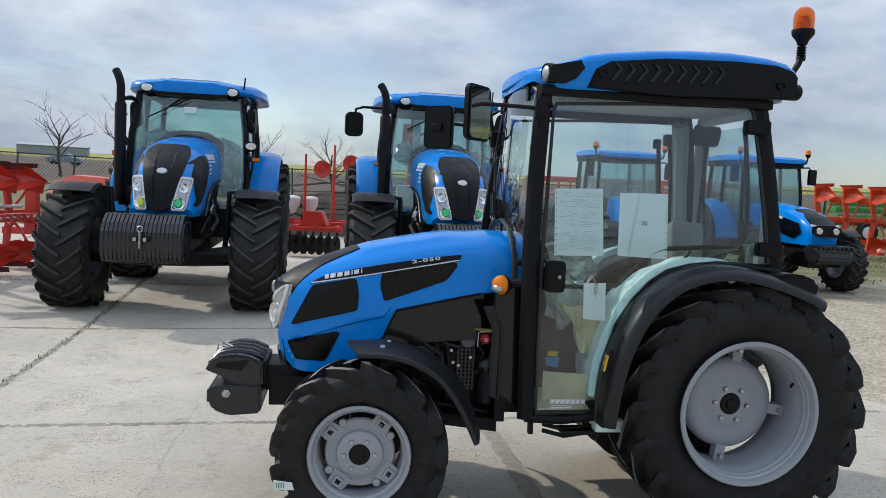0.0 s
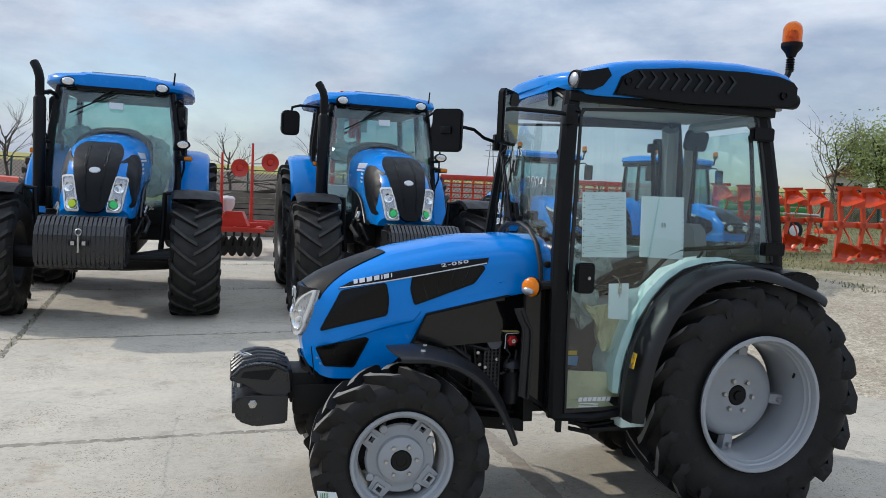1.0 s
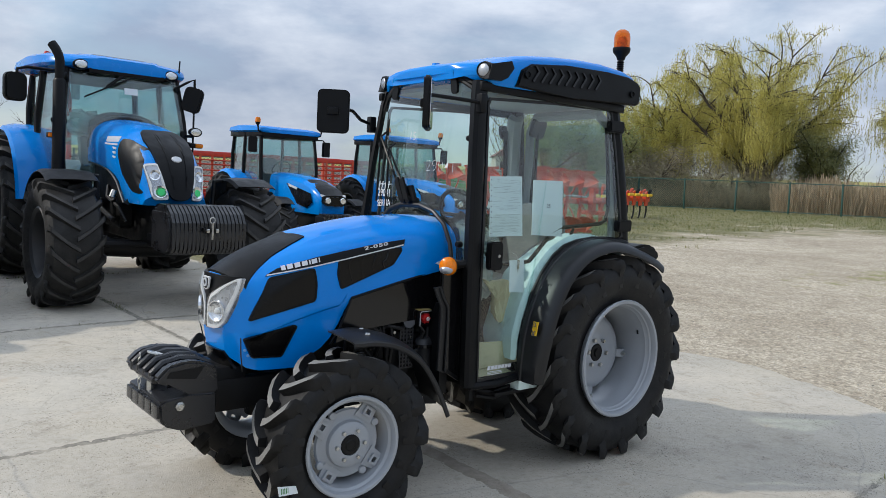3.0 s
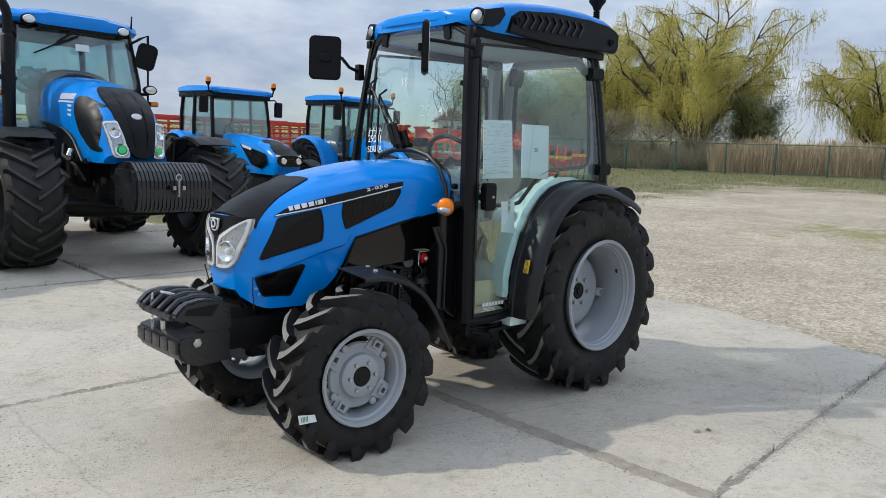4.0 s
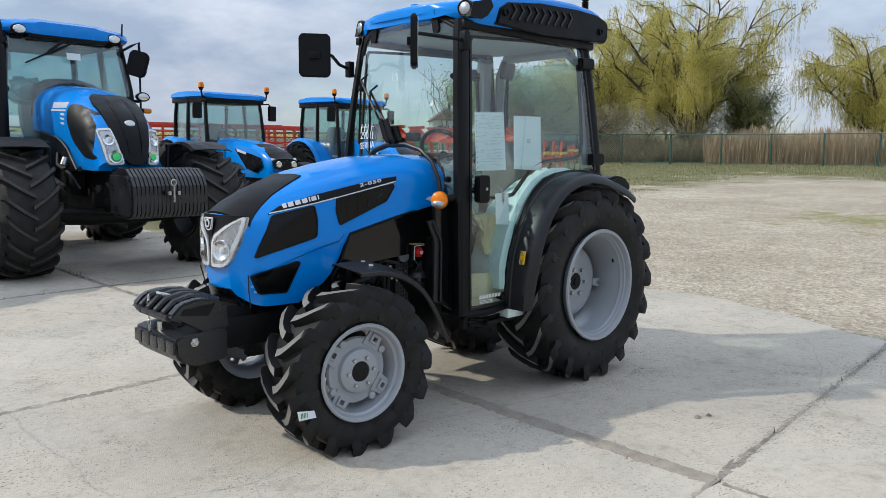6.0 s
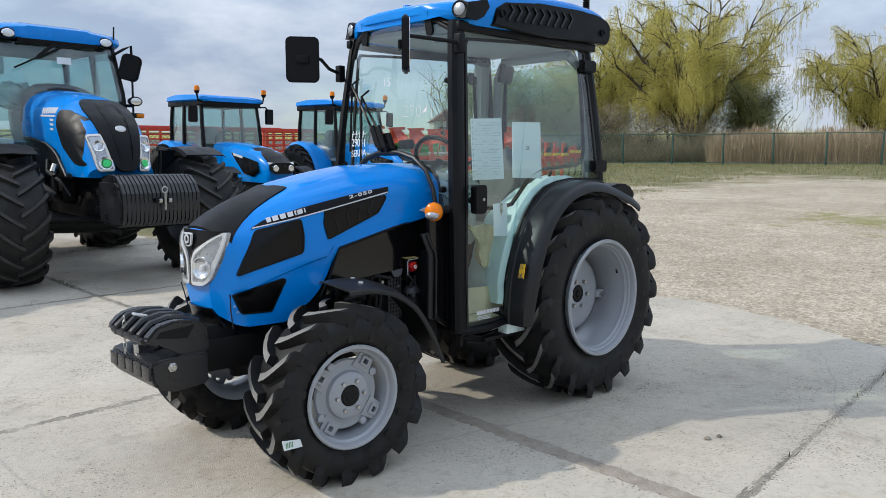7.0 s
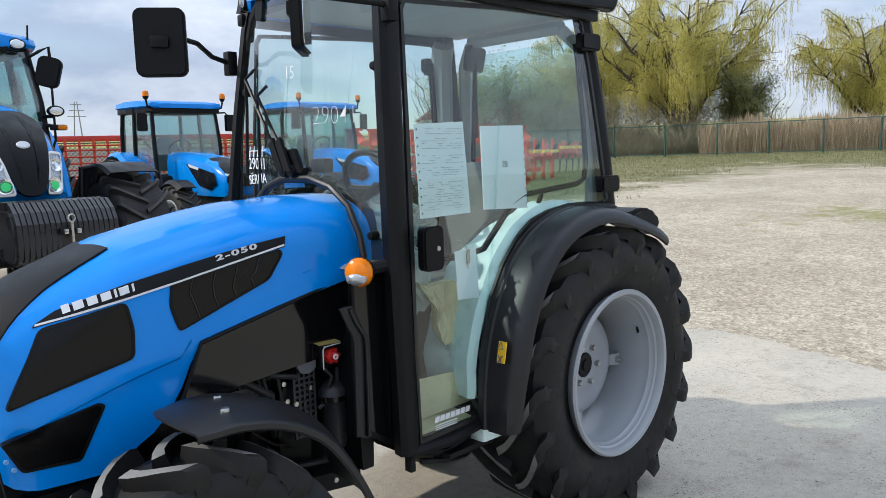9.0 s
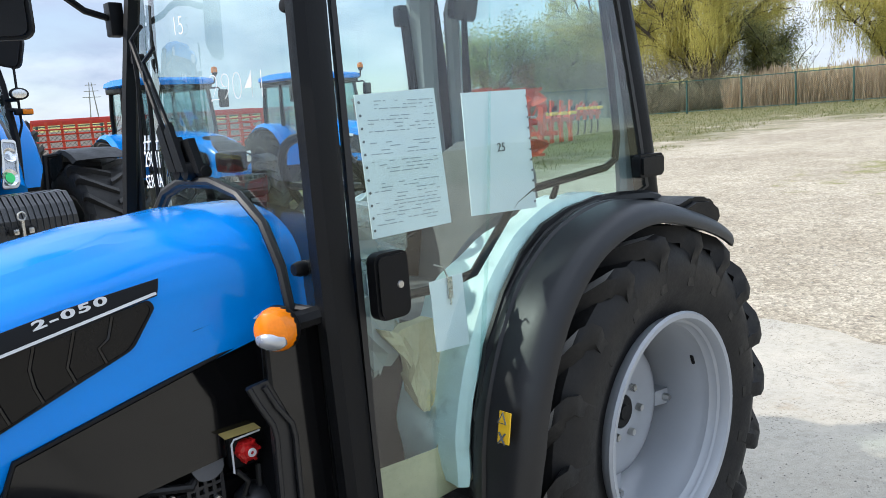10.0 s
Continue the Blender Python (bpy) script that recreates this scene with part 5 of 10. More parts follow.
def small_cab(t):
    """Cab of the small tractor."""
    arch = [(0.645, 0.545), (0.640, 0.66), (0.625, 0.79), (0.585, 0.93), (0.520, 1.030), (0.440, 1.115), (0.350, 1.170), (0.24, 1.205), (0.12, 1.222), (0.0, 1.222), (-0.10, 1.215)]
    for s in (1, -1):
        # pillars
        bm = bmesh.new()
        secs = []
        for x, z in ((1.000, 0.50), (1.005, 0.75), (1.012, 1.0), (1.016, 1.25), (1.004, 1.6), (0.985, 1.93), (0.975, 2.0)):
            y = curve_y(z)
            prof = [(0.028, -0.05), (0.034, -0.012), (0.018, 0.004), (-0.020, 0.006), (-0.038, -0.004), (-0.040, -0.03), (-0.02, -0.055)]
            slim = 1.0 if s > 0 else 0.55
            lean = 0.0 if s > 0 else 0.045 - 0.055 * max(0.0, (z - 1.25) / 0.72)
            secs.append([(x + lean + a * slim, s * (y + b * slim), z) for a, b in prof])
        loft(bm, secs)
        part("front_pillar", bm, BLACK, t)
        bm = bmesh.new()
        secs = []
        for x, z in ((-0.165, 1.16), (-0.150, 1.35), (-0.118, 1.62), (-0.075, 1.88), (-0.052, 2.0)):
            y = curve_y(z) - 0.01
            prof = [(0.030, -0.05), (0.034, -0.004), (0.0, 0.006), (-0.030, -0.004), (-0.034, -0.05)]
            secs.append([(x + a, s * (y + b), z) for a, b in prof])
        loft(bm, secs)
        part("rear_pillar", bm, BLACK, t)
        # sill along the wheel arch
        bm = bmesh.new()
        tube(bm, [(x, s * (curve_y(z) - 0.008), z) for x, z in arch + [(-0.165, 1.20)]], 0.021, 8)
        tube(bm, [(1.00, s * 0.455, 0.505), (0.83, s * 0.46, 0.497), (0.645, s * 0.462, 0.520)], 0.022, 8)
        part("cab_sill", bm, BLACK, t)
        # door glass with its seal
        loop = [(0.955, 0.520), (0.965, 0.80), (0.968, 1.20), (0.955, 1.55), (0.938, 1.90), (0.925, 1.925), (0.45, 1.955), (0.0, 1.965), (-0.020, 1.95), (-0.055, 1.75), (-0.100, 1.45), (-0.128, 1.245), (-0.10, 1.235), (0.0, 1.243), (0.12, 1.243), (0.25, 1.225), (0.36, 1.188), (0.455, 1.13), (0.54, 1.043), (0.606, 0.938), (0.645, 0.80), (0.66, 0.66), (0.665, 0.530)]
        bm = bmesh.new()
        secs_a = [(x, s * (curve_y(z) - 0.012), z) for x, z in loop]
        # split in strips so that the curved pane stays smooth
        ring = [bm.verts.new(p) for p in secs_a]
        bm.faces.new(ring)
        bmesh.ops.triangulate(bm, faces=bm.faces[:])
        for k in range(7):
            zc = 0.7 + k * 0.2
            bmesh.ops.bisect_plane(bm, geom=bm.verts[:] + bm.edges[:] + bm.faces[:], plane_co=(0, 0, zc), plane_no=(0, 0, 1))
        for v in bm.verts:
            v.co.y = s * (curve_y(v.co.z) - 0.012)
        dr = part("door", bm, GLASS, t, "full-height glass door with black seal" if s > 0 else "full-height glass door on the far side", smooth=60)
        bm = bmesh.new()
        inner = shrink(loop, 0.012)
        frame_of(bm, [(x, s * (curve_y(z) - 0.006), z) for x, z in loop], [(x, s * (curve_y(z) - 0.006), z) for x, z in inner], (0, -s * 0.012, 0))
        part("door_seal", bm, SEAL, dr)
        # handle with lock, hinges, inner rail, gas strut
        bm = bmesh.new()
        y = s * (curve_y(1.15) + 0.012)
        prism(bm, round_rect(0.905, 1.152, 0.088, 0.140, 0.020), y - s * 0.012, y + s * 0.026)
        bmesh.ops.bevel(bm, geom=[e for e in bm.edges if abs(e.verts[0].co.y - e.verts[1].co.y) < 1e-5], offset=0.006, segments=2, affect="EDGES")
        hd = part("door_handle", bm, BLACK, dr, "black handle box with lock barrel")
        bm = bmesh.new()
        lathe(bm, [(0, 0.006), (0.007, 0.005), (0.009, 0.0), (0, 0)], 14)
        part("lock", bm, STEEL, hd, m=Matrix.Translation((0.890, y + s * 0.024, 1.152)) @ pose(0, 0, 0, 0, 0, 0 if s > 0 else 180))
        for zc, xc in ((1.865, -0.025), (1.308, -0.105)):
            bm = bmesh.new()
            yy = s * (curve_y(zc) + 0.004)
            prism(bm, round_rect(xc, zc, 0.125, 0.066, 0.014), yy - s * 0.014, yy + s * 0.026)
            bmesh.ops.bevel(bm, geom=[e for e in bm.edges if abs(e.verts[0].co.y - e.verts[1].co.y) < 1e-5], offset=0.008, segments=2, affect="EDGES")
            part("door_hinge", bm, BLACK, dr)
        bm = bmesh.new()
        yi = s * 0.432
        tube(bm, [(0.86, yi, 1.105), (0.70, yi, 1.100), (0.60, yi, 1.115), (0.52, yi, 1.19), (0.44, yi, 1.265), (0.38, yi, 1.290), (0.05, yi, 1.315), (0.0, yi, 1.335), (-0.02, yi * 0.99, 1.40), (-0.012, yi * 0.97, 1.60), (0.008, yi * 0.955, 1.80), (0.018, yi * 0.95, 1.86)], 0.011, 8)
        part("door_rail", bm, BLACK, dr)
        bm = bmesh.new()
        tube(bm, [(0.245, yi - s * 0.02, 1.285), (0.30, yi - s * 0.02, 1.20), (0.36, yi, 1.115)], [0.008, 0.011, 0.011], 8)
        box(bm, 0.345, 0.38, yi - 0.012, yi + 0.012, 1.085, 1.12, 0.004)
        part("door_strut", bm, BLACK, dr)
        # lower quarter glass ahead of the pillar, and its frame
        bm = bmesh.new()
        fr = [(1.02, 0.52), (1.125, 0.585), (1.115, 0.91), (1.155, 1.0), (1.150, 1.125), (1.02, 1.11)]
        prism(bm, fr, s * 0.395, s * 0.385)
        # opaque black pane: the dim interior behind it is put into its colour
        q = part("quarter_glass", bm, GLOSS, t)
        bm = bmesh.new()
        frame_of(bm, [(x, s * 0.40, z) for x, z in fr], [(x, s * 0.40, z) for x, z in shrink(fr, 0.016)], (0, -s * 0.02, 0))
        part("quarter_frame", bm, BLACK, q)
        # amber and clear indicator on a stalk
        bm = bmesh.new()
        lathe(bm, [(0, 0.030), (0.022, 0.028), (0.038, 0.018), (0.045, 0.0), (0.045, -0.012), (0, -0.012)], 24)
        turned(bm, pose(1.132, s * 0.408, 1.098, 0, 0, -62 * s if s > 0 else -118))
        ind = part("indicator", bm, AMBER, t, "round amber and clear indicator lamp")
        bm = bmesh.new()
        lathe(bm, [(0, 0.0), (0.045, 0.0), (0.046, -0.014), (0.030, -0.04), (0, -0.045)], 20)
        turned(bm, pose(1.128, s * 0.406, 1.098, 0, 0, -62 * s if s > 0 else -118))
        tube(bm, [(1.115, s * 0.39, 1.10), (1.06, s * 0.41, 1.105), (1.02, s * 0.435, 1.115)], 0.020, 8)
        part("lamp_base", bm, BLACK, ind)
        bm = bmesh.new()
        lathe(bm, [(0, 0.036), (0.015, 0.0345), (0.026, 0.029), (0.034, 0.021), (0.034, 0.012), (0, 0.012)], 18)
        turned(bm, pose(1.1325, s * 0.4085, 1.082, 0, 0, -62 * s if s > 0 else -118) @ Matrix.Diagonal((1, 1, 0.62, 1)))
        part("clear_lens", bm, LAMPGREY, ind)
        # rear mudguard: broad curved shell
        garc = [(0.672, 0.50), (0.668, 0.60), (0.655, 0.72), (0.628, 0.83), (0.585, 0.935), (0.530, 1.03), (0.455, 1.11), (0.37, 1.168), (0.26, 1.205), (0.145, 1.220), (0.03, 1.210), (-0.087, 1.182), (-0.19, 1.150), (-0.27, 1.118), (-0.325, 1.088)]
        coarse, garc = garc, []
        for i in range(len(coarse) - 1):
            p0, p1, p2, p3 = (Vector(coarse[max(0, min(len(coarse) - 1, k))]) for k in (i - 1, i, i + 1, i + 2))
            for k in range(4):
                f = k / 4
                q = (p1 * 2 + (p2 - p0) * f + (p0 * 2 - p1 * 5 + p2 * 4 - p3) * f * f + (p1 * 3 - p0 - p2 * 3 + p3) * f ** 3) * 0.5
                garc.append((q.x, q.y))
        garc.append(coarse[-1])
        bm = bmesh.new()
        secs = []
        for i, (x, z) in enumerate(garc):
            a, b = garc[max(0, i - 1)], garc[min(len(garc) - 1, i + 1)]
            d = Vector((b[0] - a[0], 0, b[1] - a[1])).normalized()
            n = Vector((d.z, 0, -d.x))
            if n.dot(Vector((x, 0, z - 0.57))) < 0:
                n = -n
            out = 0.635 - 0.03 * max(0.0, 1 - i / 8)
            cross = [(0.455, 0.006), (0.485, 0.014), (0.492, 0.014), (0.498, 0.007), (0.506, 0.007), (0.512, 0.014), (0.56, 0.013), (0.59, 0.008), (out - 0.022, 0.0), (out - 0.008, -0.014), (out - 0.001, -0.030), (out, -0.047), (out - 0.010, -0.048), (out - 0.022, -0.024), (0.56, 0.0), (0.455, -0.012)]
            secs.append([(x + n.x * h, s * y, z + n.z * h) for y, h in cross])
        loft(bm, secs)
        mg = part("rear_mudguard", bm, GUARD, t, "broad black rear mudguard")
        bm = bmesh.new()
        tube(bm, [(x * 1.0, s * 0.470, z + 0.008) for x, z in coarse[:12]], 0.009, 6)
        part("mudguard_seam", bm, SEAL, mg)
        bm = bmesh.new()
        prism(bm, [(-0.27, 1.105), (-0.300, 1.135), (-0.285, 1.175), (-0.235, 1.203), (-0.15, 1.212), (-0.06, 1.195), (-0.08, 1.165)], s * 0.43, s * 0.605)
        bmesh.ops.bevel(bm, geom=bm.edges[:], offset=0.016, segments=2, affect="EDGES")
        part("rear_lamp_box", bm, BLACK, mg)
        if s > 0:
            bm = bmesh.new()
            slab_of(bm, [(0.688, 0.563, 0.752), (0.688, 0.596, 0.752), (0.674, 0.596, 0.822), (0.674, 0.563, 0.822)], (0.004, 0, 0.001))
            st = part("warning_sticker", bm, YELLOW, mg, "yellow warning sticker")
            bm = bmesh.new()
            tube(bm, [(0.6905, 0.567, 0.800), (0.6905, 0.591, 0.800), (0.6855, 0.579, 0.823)], 0.0022, 4, True)
            tube(bm, [(0.697, 0.570, 0.753), (0.692, 0.589, 0.778)], 0.0022, 4)
            tube(bm, [(0.692, 0.570, 0.778), (0.697, 0.589, 0.753)], 0.0022, 4)
            part("warning_signs", bm, INK, st)
        # dark inner wheel arch, partly under film, seen through the door
        bm = bmesh.new()
        loft(bm, [[(x + Vector((x, 0, z - 0.57)).normalized().x * h, s * yy, z + Vector((x, 0, z - 0.57)).normalized().z * h) for yy, h in ((0.432, 0.002), (0.40, 0.010), (0.24, 0.012), (0.215, 0.0), (0.212, -0.035), (0.428, -0.012))] for x, z in garc[4:49]])
        part("inner_wheel_arch", bm, HOUSING, t)
        bm = bmesh.new()
        secs = []
        for i, (x, z) in enumerate(garc[4:49]):
            d = Vector((x, 0, z - 0.57)).normalized()
            f = i / 44
            w1, w2 = 0.016 * noise.noise((x * 8, z * 8, s)), 0.010 * noise.noise((x * 26, z * 26, s * 2))
            wide = 0.036 + 0.012 * math.sin(f * 3.0) - 0.02 * max(0.0, (f - 0.6) / 0.4) + w1 * 0.5
            reach = 1 - 0.74 * min(1.0, max(0.0, (f - 0.34) / 0.22)) + 2.0 * w1
            secs.append([(x + d.x * (h + w2 * k), s * (0.43 - (0.43 - yy) * (reach if yy < 0.43 else 1) + w2 * (1 - k)), z + d.z * (h + w2 * k)) for yy, h, k in ((0.446, 0.010, 0.2), (0.442, wide * 0.6, 0.7), (0.428, wide, 0.4), (0.390, wide + w1 * 0.6, 1.0), (0.33, wide + w1, 0.4), (0.27, wide + w1 * 0.7, 1.0), (0.215, wide + w1, 0.6), (0.205, -0.04, 0.0), (0.43, -0.01, 0.0))])
        loft(bm, secs)
        part("wheel_arch_film", bm, FILM, t, "pale protective film over the inner wheel arch", smooth=25)

    # roof: blue shell, black side vents
    bm = bmesh.new()
    secs = []
    for x, zt, zb, w in ((1.060, 2.066, 2.036, 0.26), (1.055, 2.080, 2.022, 0.36), (1.035, 2.090, 1.998, 0.43), (1.00, 2.098, 1.980, 0.455), (0.945, 2.106, 1.975, 0.462), (0.88, 2.124, 1.975, 0.462), (0.80, 2.146, 1.976, 0.462), (0.70, 2.163, 1.978, 0.462), (0.50, 2.186, 1.982, 0.462), (0.31, 2.199, 1.985, 0.462), (0.12, 2.203, 1.99, 0.462), (-0.06, 2.192, 1.996, 0.460), (-0.15, 2.176, 2.002, 0.452), (-0.21, 2.152, 2.012, 0.43), (-0.245, 2.12, 2.03, 0.39)):
        half = [(w - 0.085, min(2.042, zb + 0.05)), (w - 0.055, zb + 0.006), (w - 0.012, zb + 0.006), (w, zb + 0.026), (w - 0.001, zt - 0.050), (w - 0.006, zt - 0.032), (w - 0.020, zt - 0.015), (w - 0.050, zt - 0.004), (w * 0.6, zt + 0.005), (w * 0.25, zt + 0.008)]
        sec = half + [(-y, z) for y, z in half[::-1]]
        bow = 0.085 * max(0.0, min(1.0, (x - 0.78) / 0.25))
        secs.append([(x - bow * (y / 0.45) ** 2, y, z) for y, z in sec])
    loft(bm, secs)
    rf = part("roof", bm, BLUE, t, "blue cab roof with black vent panels", smooth=40)
    bm = bmesh.new()
    lathe(bm, [(0, 0.026), (0.16, 0.022), (0.19, 0.010), (0.195, 0.0), (0, 0.0)], 28)
    turned(bm, pose(0.10, 0.12, 2.203, 90, 0, 0))
    part("roof_hatch", bm, BLACK, rf)
    bm = bmesh.new()
    lathe(bm, [(0, 0.018), (0.02, 0.016), (0.024, 0.0), (0, 0.0)], 16)
    turned(bm, pose(0.98, 0.05, 2.100, 90, 0, 0))
    part("aerial_base", bm, BLUE, rf)
    for s in (1, -1):
        bm = bmesh.new()
        y = s * 0.462
        outline = [(0.800, 1.990), (0.765, 2.075), (0.70, 2.112), (0.45, 2.140), (0.10, 2.150), (-0.08, 2.146), (-0.165, 2.125), (-0.19, 2.10), (-0.19, 2.03), (-0.155, 1.998), (0.40, 1.978)]
        prism(bm, outline, y - s * 0.03, y + s * 0.014)
        bmesh.ops.bevel(bm, geom=[e for e in bm.edges if abs(e.verts[0].co.y - e.verts[1].co.y) < 1e-5], offset=0.008, segments=2, affect="EDGES")
        vp = part("vent_panel", bm, BLACK, rf, "black vent panel with slanted louvres")
        for k in range(9):
            bm = bmesh.new()
            x = 0.655 - k * 0.060
            z = 2.065 + k * 0.002
            pts = [(x + 0.020, z + 0.040), (x + 0.032, z + 0.040), (x + 0.008, z + 0.014), (x + 0.046, z - 0.038), (x + 0.034, z - 0.042), (x - 0.006, z + 0.012)]
            prism(bm, pts, y + s * 0.008, y + s * 0.022)
            part("louvre", bm, GLOSS, vp)
        bm = bmesh.new()
        for x, z in ((0.735, 2.055), (-0.105, 2.055)):
            s0 = len(bm.verts)
            lathe(bm, [(0, 0.006), (0.012, 0.006), (0.014, 0.012), (0.019, 0.012), (0.020, 0), (0, 0)], 18)
            turned(bm, Matrix.Translation((x, y + s * 0.013, z)) @ pose(0, 0, 0, 0, 0, 0 if s > 0 else 180), s0)
        parts("plug", bm, BLACK, vp)
        # work light in its cut-out
        bm = bmesh.new()
        prism(bm, [(0.985, 2.005), (0.965, 2.078), (0.835, 2.108), (0.815, 2.075), (0.855, 2.025), (0.90, 2.003)], s * 0.435, s * 0.462 + s * 0.005)
        part("light_recess", bm, BLACK, rf)
        bm = bmesh.new()
        lathe(bm, [(0, 0.010), (0.026, 0.009), (0.033, 0.006), (0.039, 0.010), (0.043, 0.0), (0.043, -0.03), (0.032, -0.09), (0, -0.10)], 26)
        turned(bm, pose(0.975, s * 0.422, 2.050, 0, 0, -90 + s * 14))
        wk = part("work_light", bm, BLACK, rf, "round work light at the roof corner")
        bm = bmesh.new()
        lathe(bm, [(0, 0.014), (0.026, 0.011), (0.031, 0.007), (0.026, 0.004), (0, 0.004)], 22)
        turned(bm, pose(0.975, s * 0.422, 2.050, 0, 0, -90 + s * 14))
        part("lens", bm, LAMPGREY, wk)
        bm = bmesh.new()
        lathe(bm, [(0, 0.016), (0.030, 0.016), (0.036, 0.010), (0.038, 0.0), (0.038, -0.045), (0.028, -0.07), (0, -0.075)], 22)
        turned(bm, pose(-0.228, s * 0.40, 2.043, 0, 0, 90))
        part("rear_work_light", bm, BLACK, rf)
    # beacon on a spring stalk
    bm = bmesh.new()
    tube(bm, [(-0.27, 0.17, 2.10), (-0.33, 0.16, 2.14), (-0.385, 0.155, 2.23), (-0.395, 0.155, 2.30)], 0.016, 8)
    for k in range(5):
        s0 = len(bm.verts)
        lathe(bm, [(0.016, -0.008), (0.024, 0), (0.016, 0.008)], 12)
        turned(bm, pose(-0.394, 0.155, 2.255 + k * 0.013, 90, 0, 0), s0)
    lathe_s = len(bm.verts)
    lathe(bm, [(0, -0.045), (0.022, -0.042), (0.030, -0.020), (0.050, 0.004), (0.054, 0.014), (0.054, 0.032), (0, 0.032)], 26)
    turned(bm, pose(-0.396, 0.155, 2.362, 90, 0, 0), lathe_s)
    box(bm, -0.425, -0.40, 0.128, 0.150, 2.245, 2.275, 0.005)
    bc = part("beacon", bm, BLACK, t, "amber flashing beacon on a flexible stalk")
    bm = bmesh.new()
    lathe(bm, [(0.049, 0.0), (0.050, 0.060), (0.047, 0.082), (0.038, 0.100), (0.022, 0.112), (0, 0.116)], 28)
    turned(bm, pose(-0.396, 0.155, 2.393, 90, 0, 0))
    part("lens", bm, AMBER_CLEAR, bc)
    bm = bmesh.new()
    lathe(bm, [(0, 0.0), (0.030, 0.002), (0.034, 0.030), (0.026, 0.062), (0.010, 0.072), (0, 0.072)], 16)
    turned(bm, pose(-0.396, 0.155, 2.396, 90, 0, 0))
    part("rotating_reflector", bm, AMBER_DEEP, bc)

    # windscreen with an arched lower edge
    wb = 0.462
    ws = [(-wb + 0.01, 1.12), (-0.33, 1.115), (-0.315, 1.20), (-0.27, 1.285), (-0.19, 1.345), (-0.08, 1.372), (0.08, 1.372), (0.19, 1.345), (0.27, 1.285), (0.315, 1.20), (0.33, 1.115), (wb - 0.01, 1.12), (0.450, 1.50), (0.428, 1.76), (0.405, 1.89), (0.360, 1.965), (0.28, 2.010), (0.16, 2.034), (0.0, 2.042), (-0.16, 2.034), (-0.28, 2.010), (-0.360, 1.965), (-0.405, 1.89), (-0.428, 1.76), (-0.450, 1.50)]

    def wsx(y, z):
        return 1.060 - 0.030 * (y / 0.45) ** 2 - 0.072 * max(0, (z - 1.25) / 0.75) ** 1.2 * (0.45 + 0.55 * (y / 0.42) ** 2)
    bm = bmesh.new()
    ring = [bm.verts.new((wsx(y, z), y, z)) for y, z in ws]
    bm.faces.new(ring)
    bmesh.ops.triangulate(bm, faces=bm.faces[:])
    for k in range(9):
        bmesh.ops.bisect_plane(bm, geom=bm.verts[:] + bm.edges[:] + bm.faces[:], plane_co=(0, -0.4 + k * 0.1, 0), plane_no=(0, 1, 0))
    for v in bm.verts:
        v.co.x = wsx(v.co.y, v.co.z)
    sc = part("windscreen", bm, GLASS, t, "opening windscreen with white marker writing", smooth=60)
    bm = bmesh.new()
    tube(bm, [(wsx(y, z) + 0.002, y, z) for y, z in ws], 0.010, 6, True)
    part("windscreen_seal", bm, SEAL, sc)
    bm = bmesh.new()
    tube(bm, [(wsx(y, z) + 0.012, y, z) for y, z in [(-0.345, 1.12), (-0.325, 1.20), (-0.275, 1.292), (-0.19, 1.352), (-0.08, 1.380), (0.08, 1.380), (0.19, 1.352), (0.275, 1.292), (0.325, 1.20), (0.345, 1.10), (0.345, 0.95)]], 0.011, 8)
    part("hood_arch_seal", bm, SEAL, t)
    bm = bmesh.new()
    for y, z in ((0.375, 1.72), (-0.385, 1.70), (0.375, 1.20), (-0.375, 1.20)):
        s0 = len(bm.verts)
        lathe(bm, [(0, 0.02), (0.012, 0.018), (0.016, 0.006), (0.016, -0.01), (0, -0.01)], 14)
        turned(bm, pose(wsx(y, z), y, z, 0, 0, -90), s0)
    parts("glass_button", bm, BLACK, sc)
    bm = bmesh.new()
    for y, z in ((0.25, 1.985), (-0.25, 1.985)):
        prism_s = len(bm.verts)
        prism(bm, round_rect(0, 0, 0.045, 0.085, 0.018), 0.0, 0.014, "x")
        turned(bm, pose(wsx(y, z), y, z, 12 if y > 0 else -12), prism_s)
    parts("screen_hinge", bm, BLACK, sc)
    # header beam and cowl below the glass
    bm = bmesh.new()
    tube(bm, [(0.955, -0.43, 1.90), (0.965, -0.385, 1.975), (0.99, -0.28, 2.022), (1.015, -0.14, 2.042), (1.02, 0, 2.048), (1.015, 0.14, 2.042), (0.99, 0.28, 2.022), (0.965, 0.385, 1.975), (0.955, 0.43, 1.90)], 0.015, 8)
    box(bm, -0.10, 1.0, 0.405, 0.440, 1.95, 1.995, 0.01)
    box(bm, -0.10, 1.0, -0.440, -0.405, 1.95, 1.995, 0.01)
    part("roof_beam", bm, BLACK, t)
    bm = bmesh.new()
    for s in (1, -1):
        prism(bm, [(s * 0.30, 0.50), (s * 0.40, 0.50), (s * 0.445, 0.62), (s * 0.445, 1.11), (s * 0.35, 1.11), (s * 0.30, 1.0)], 0.985, 1.010, "x")
    parts("front_cowl", bm, BLACK, t)
    # wipers: motor heads and two blades
    bm = bmesh.new()
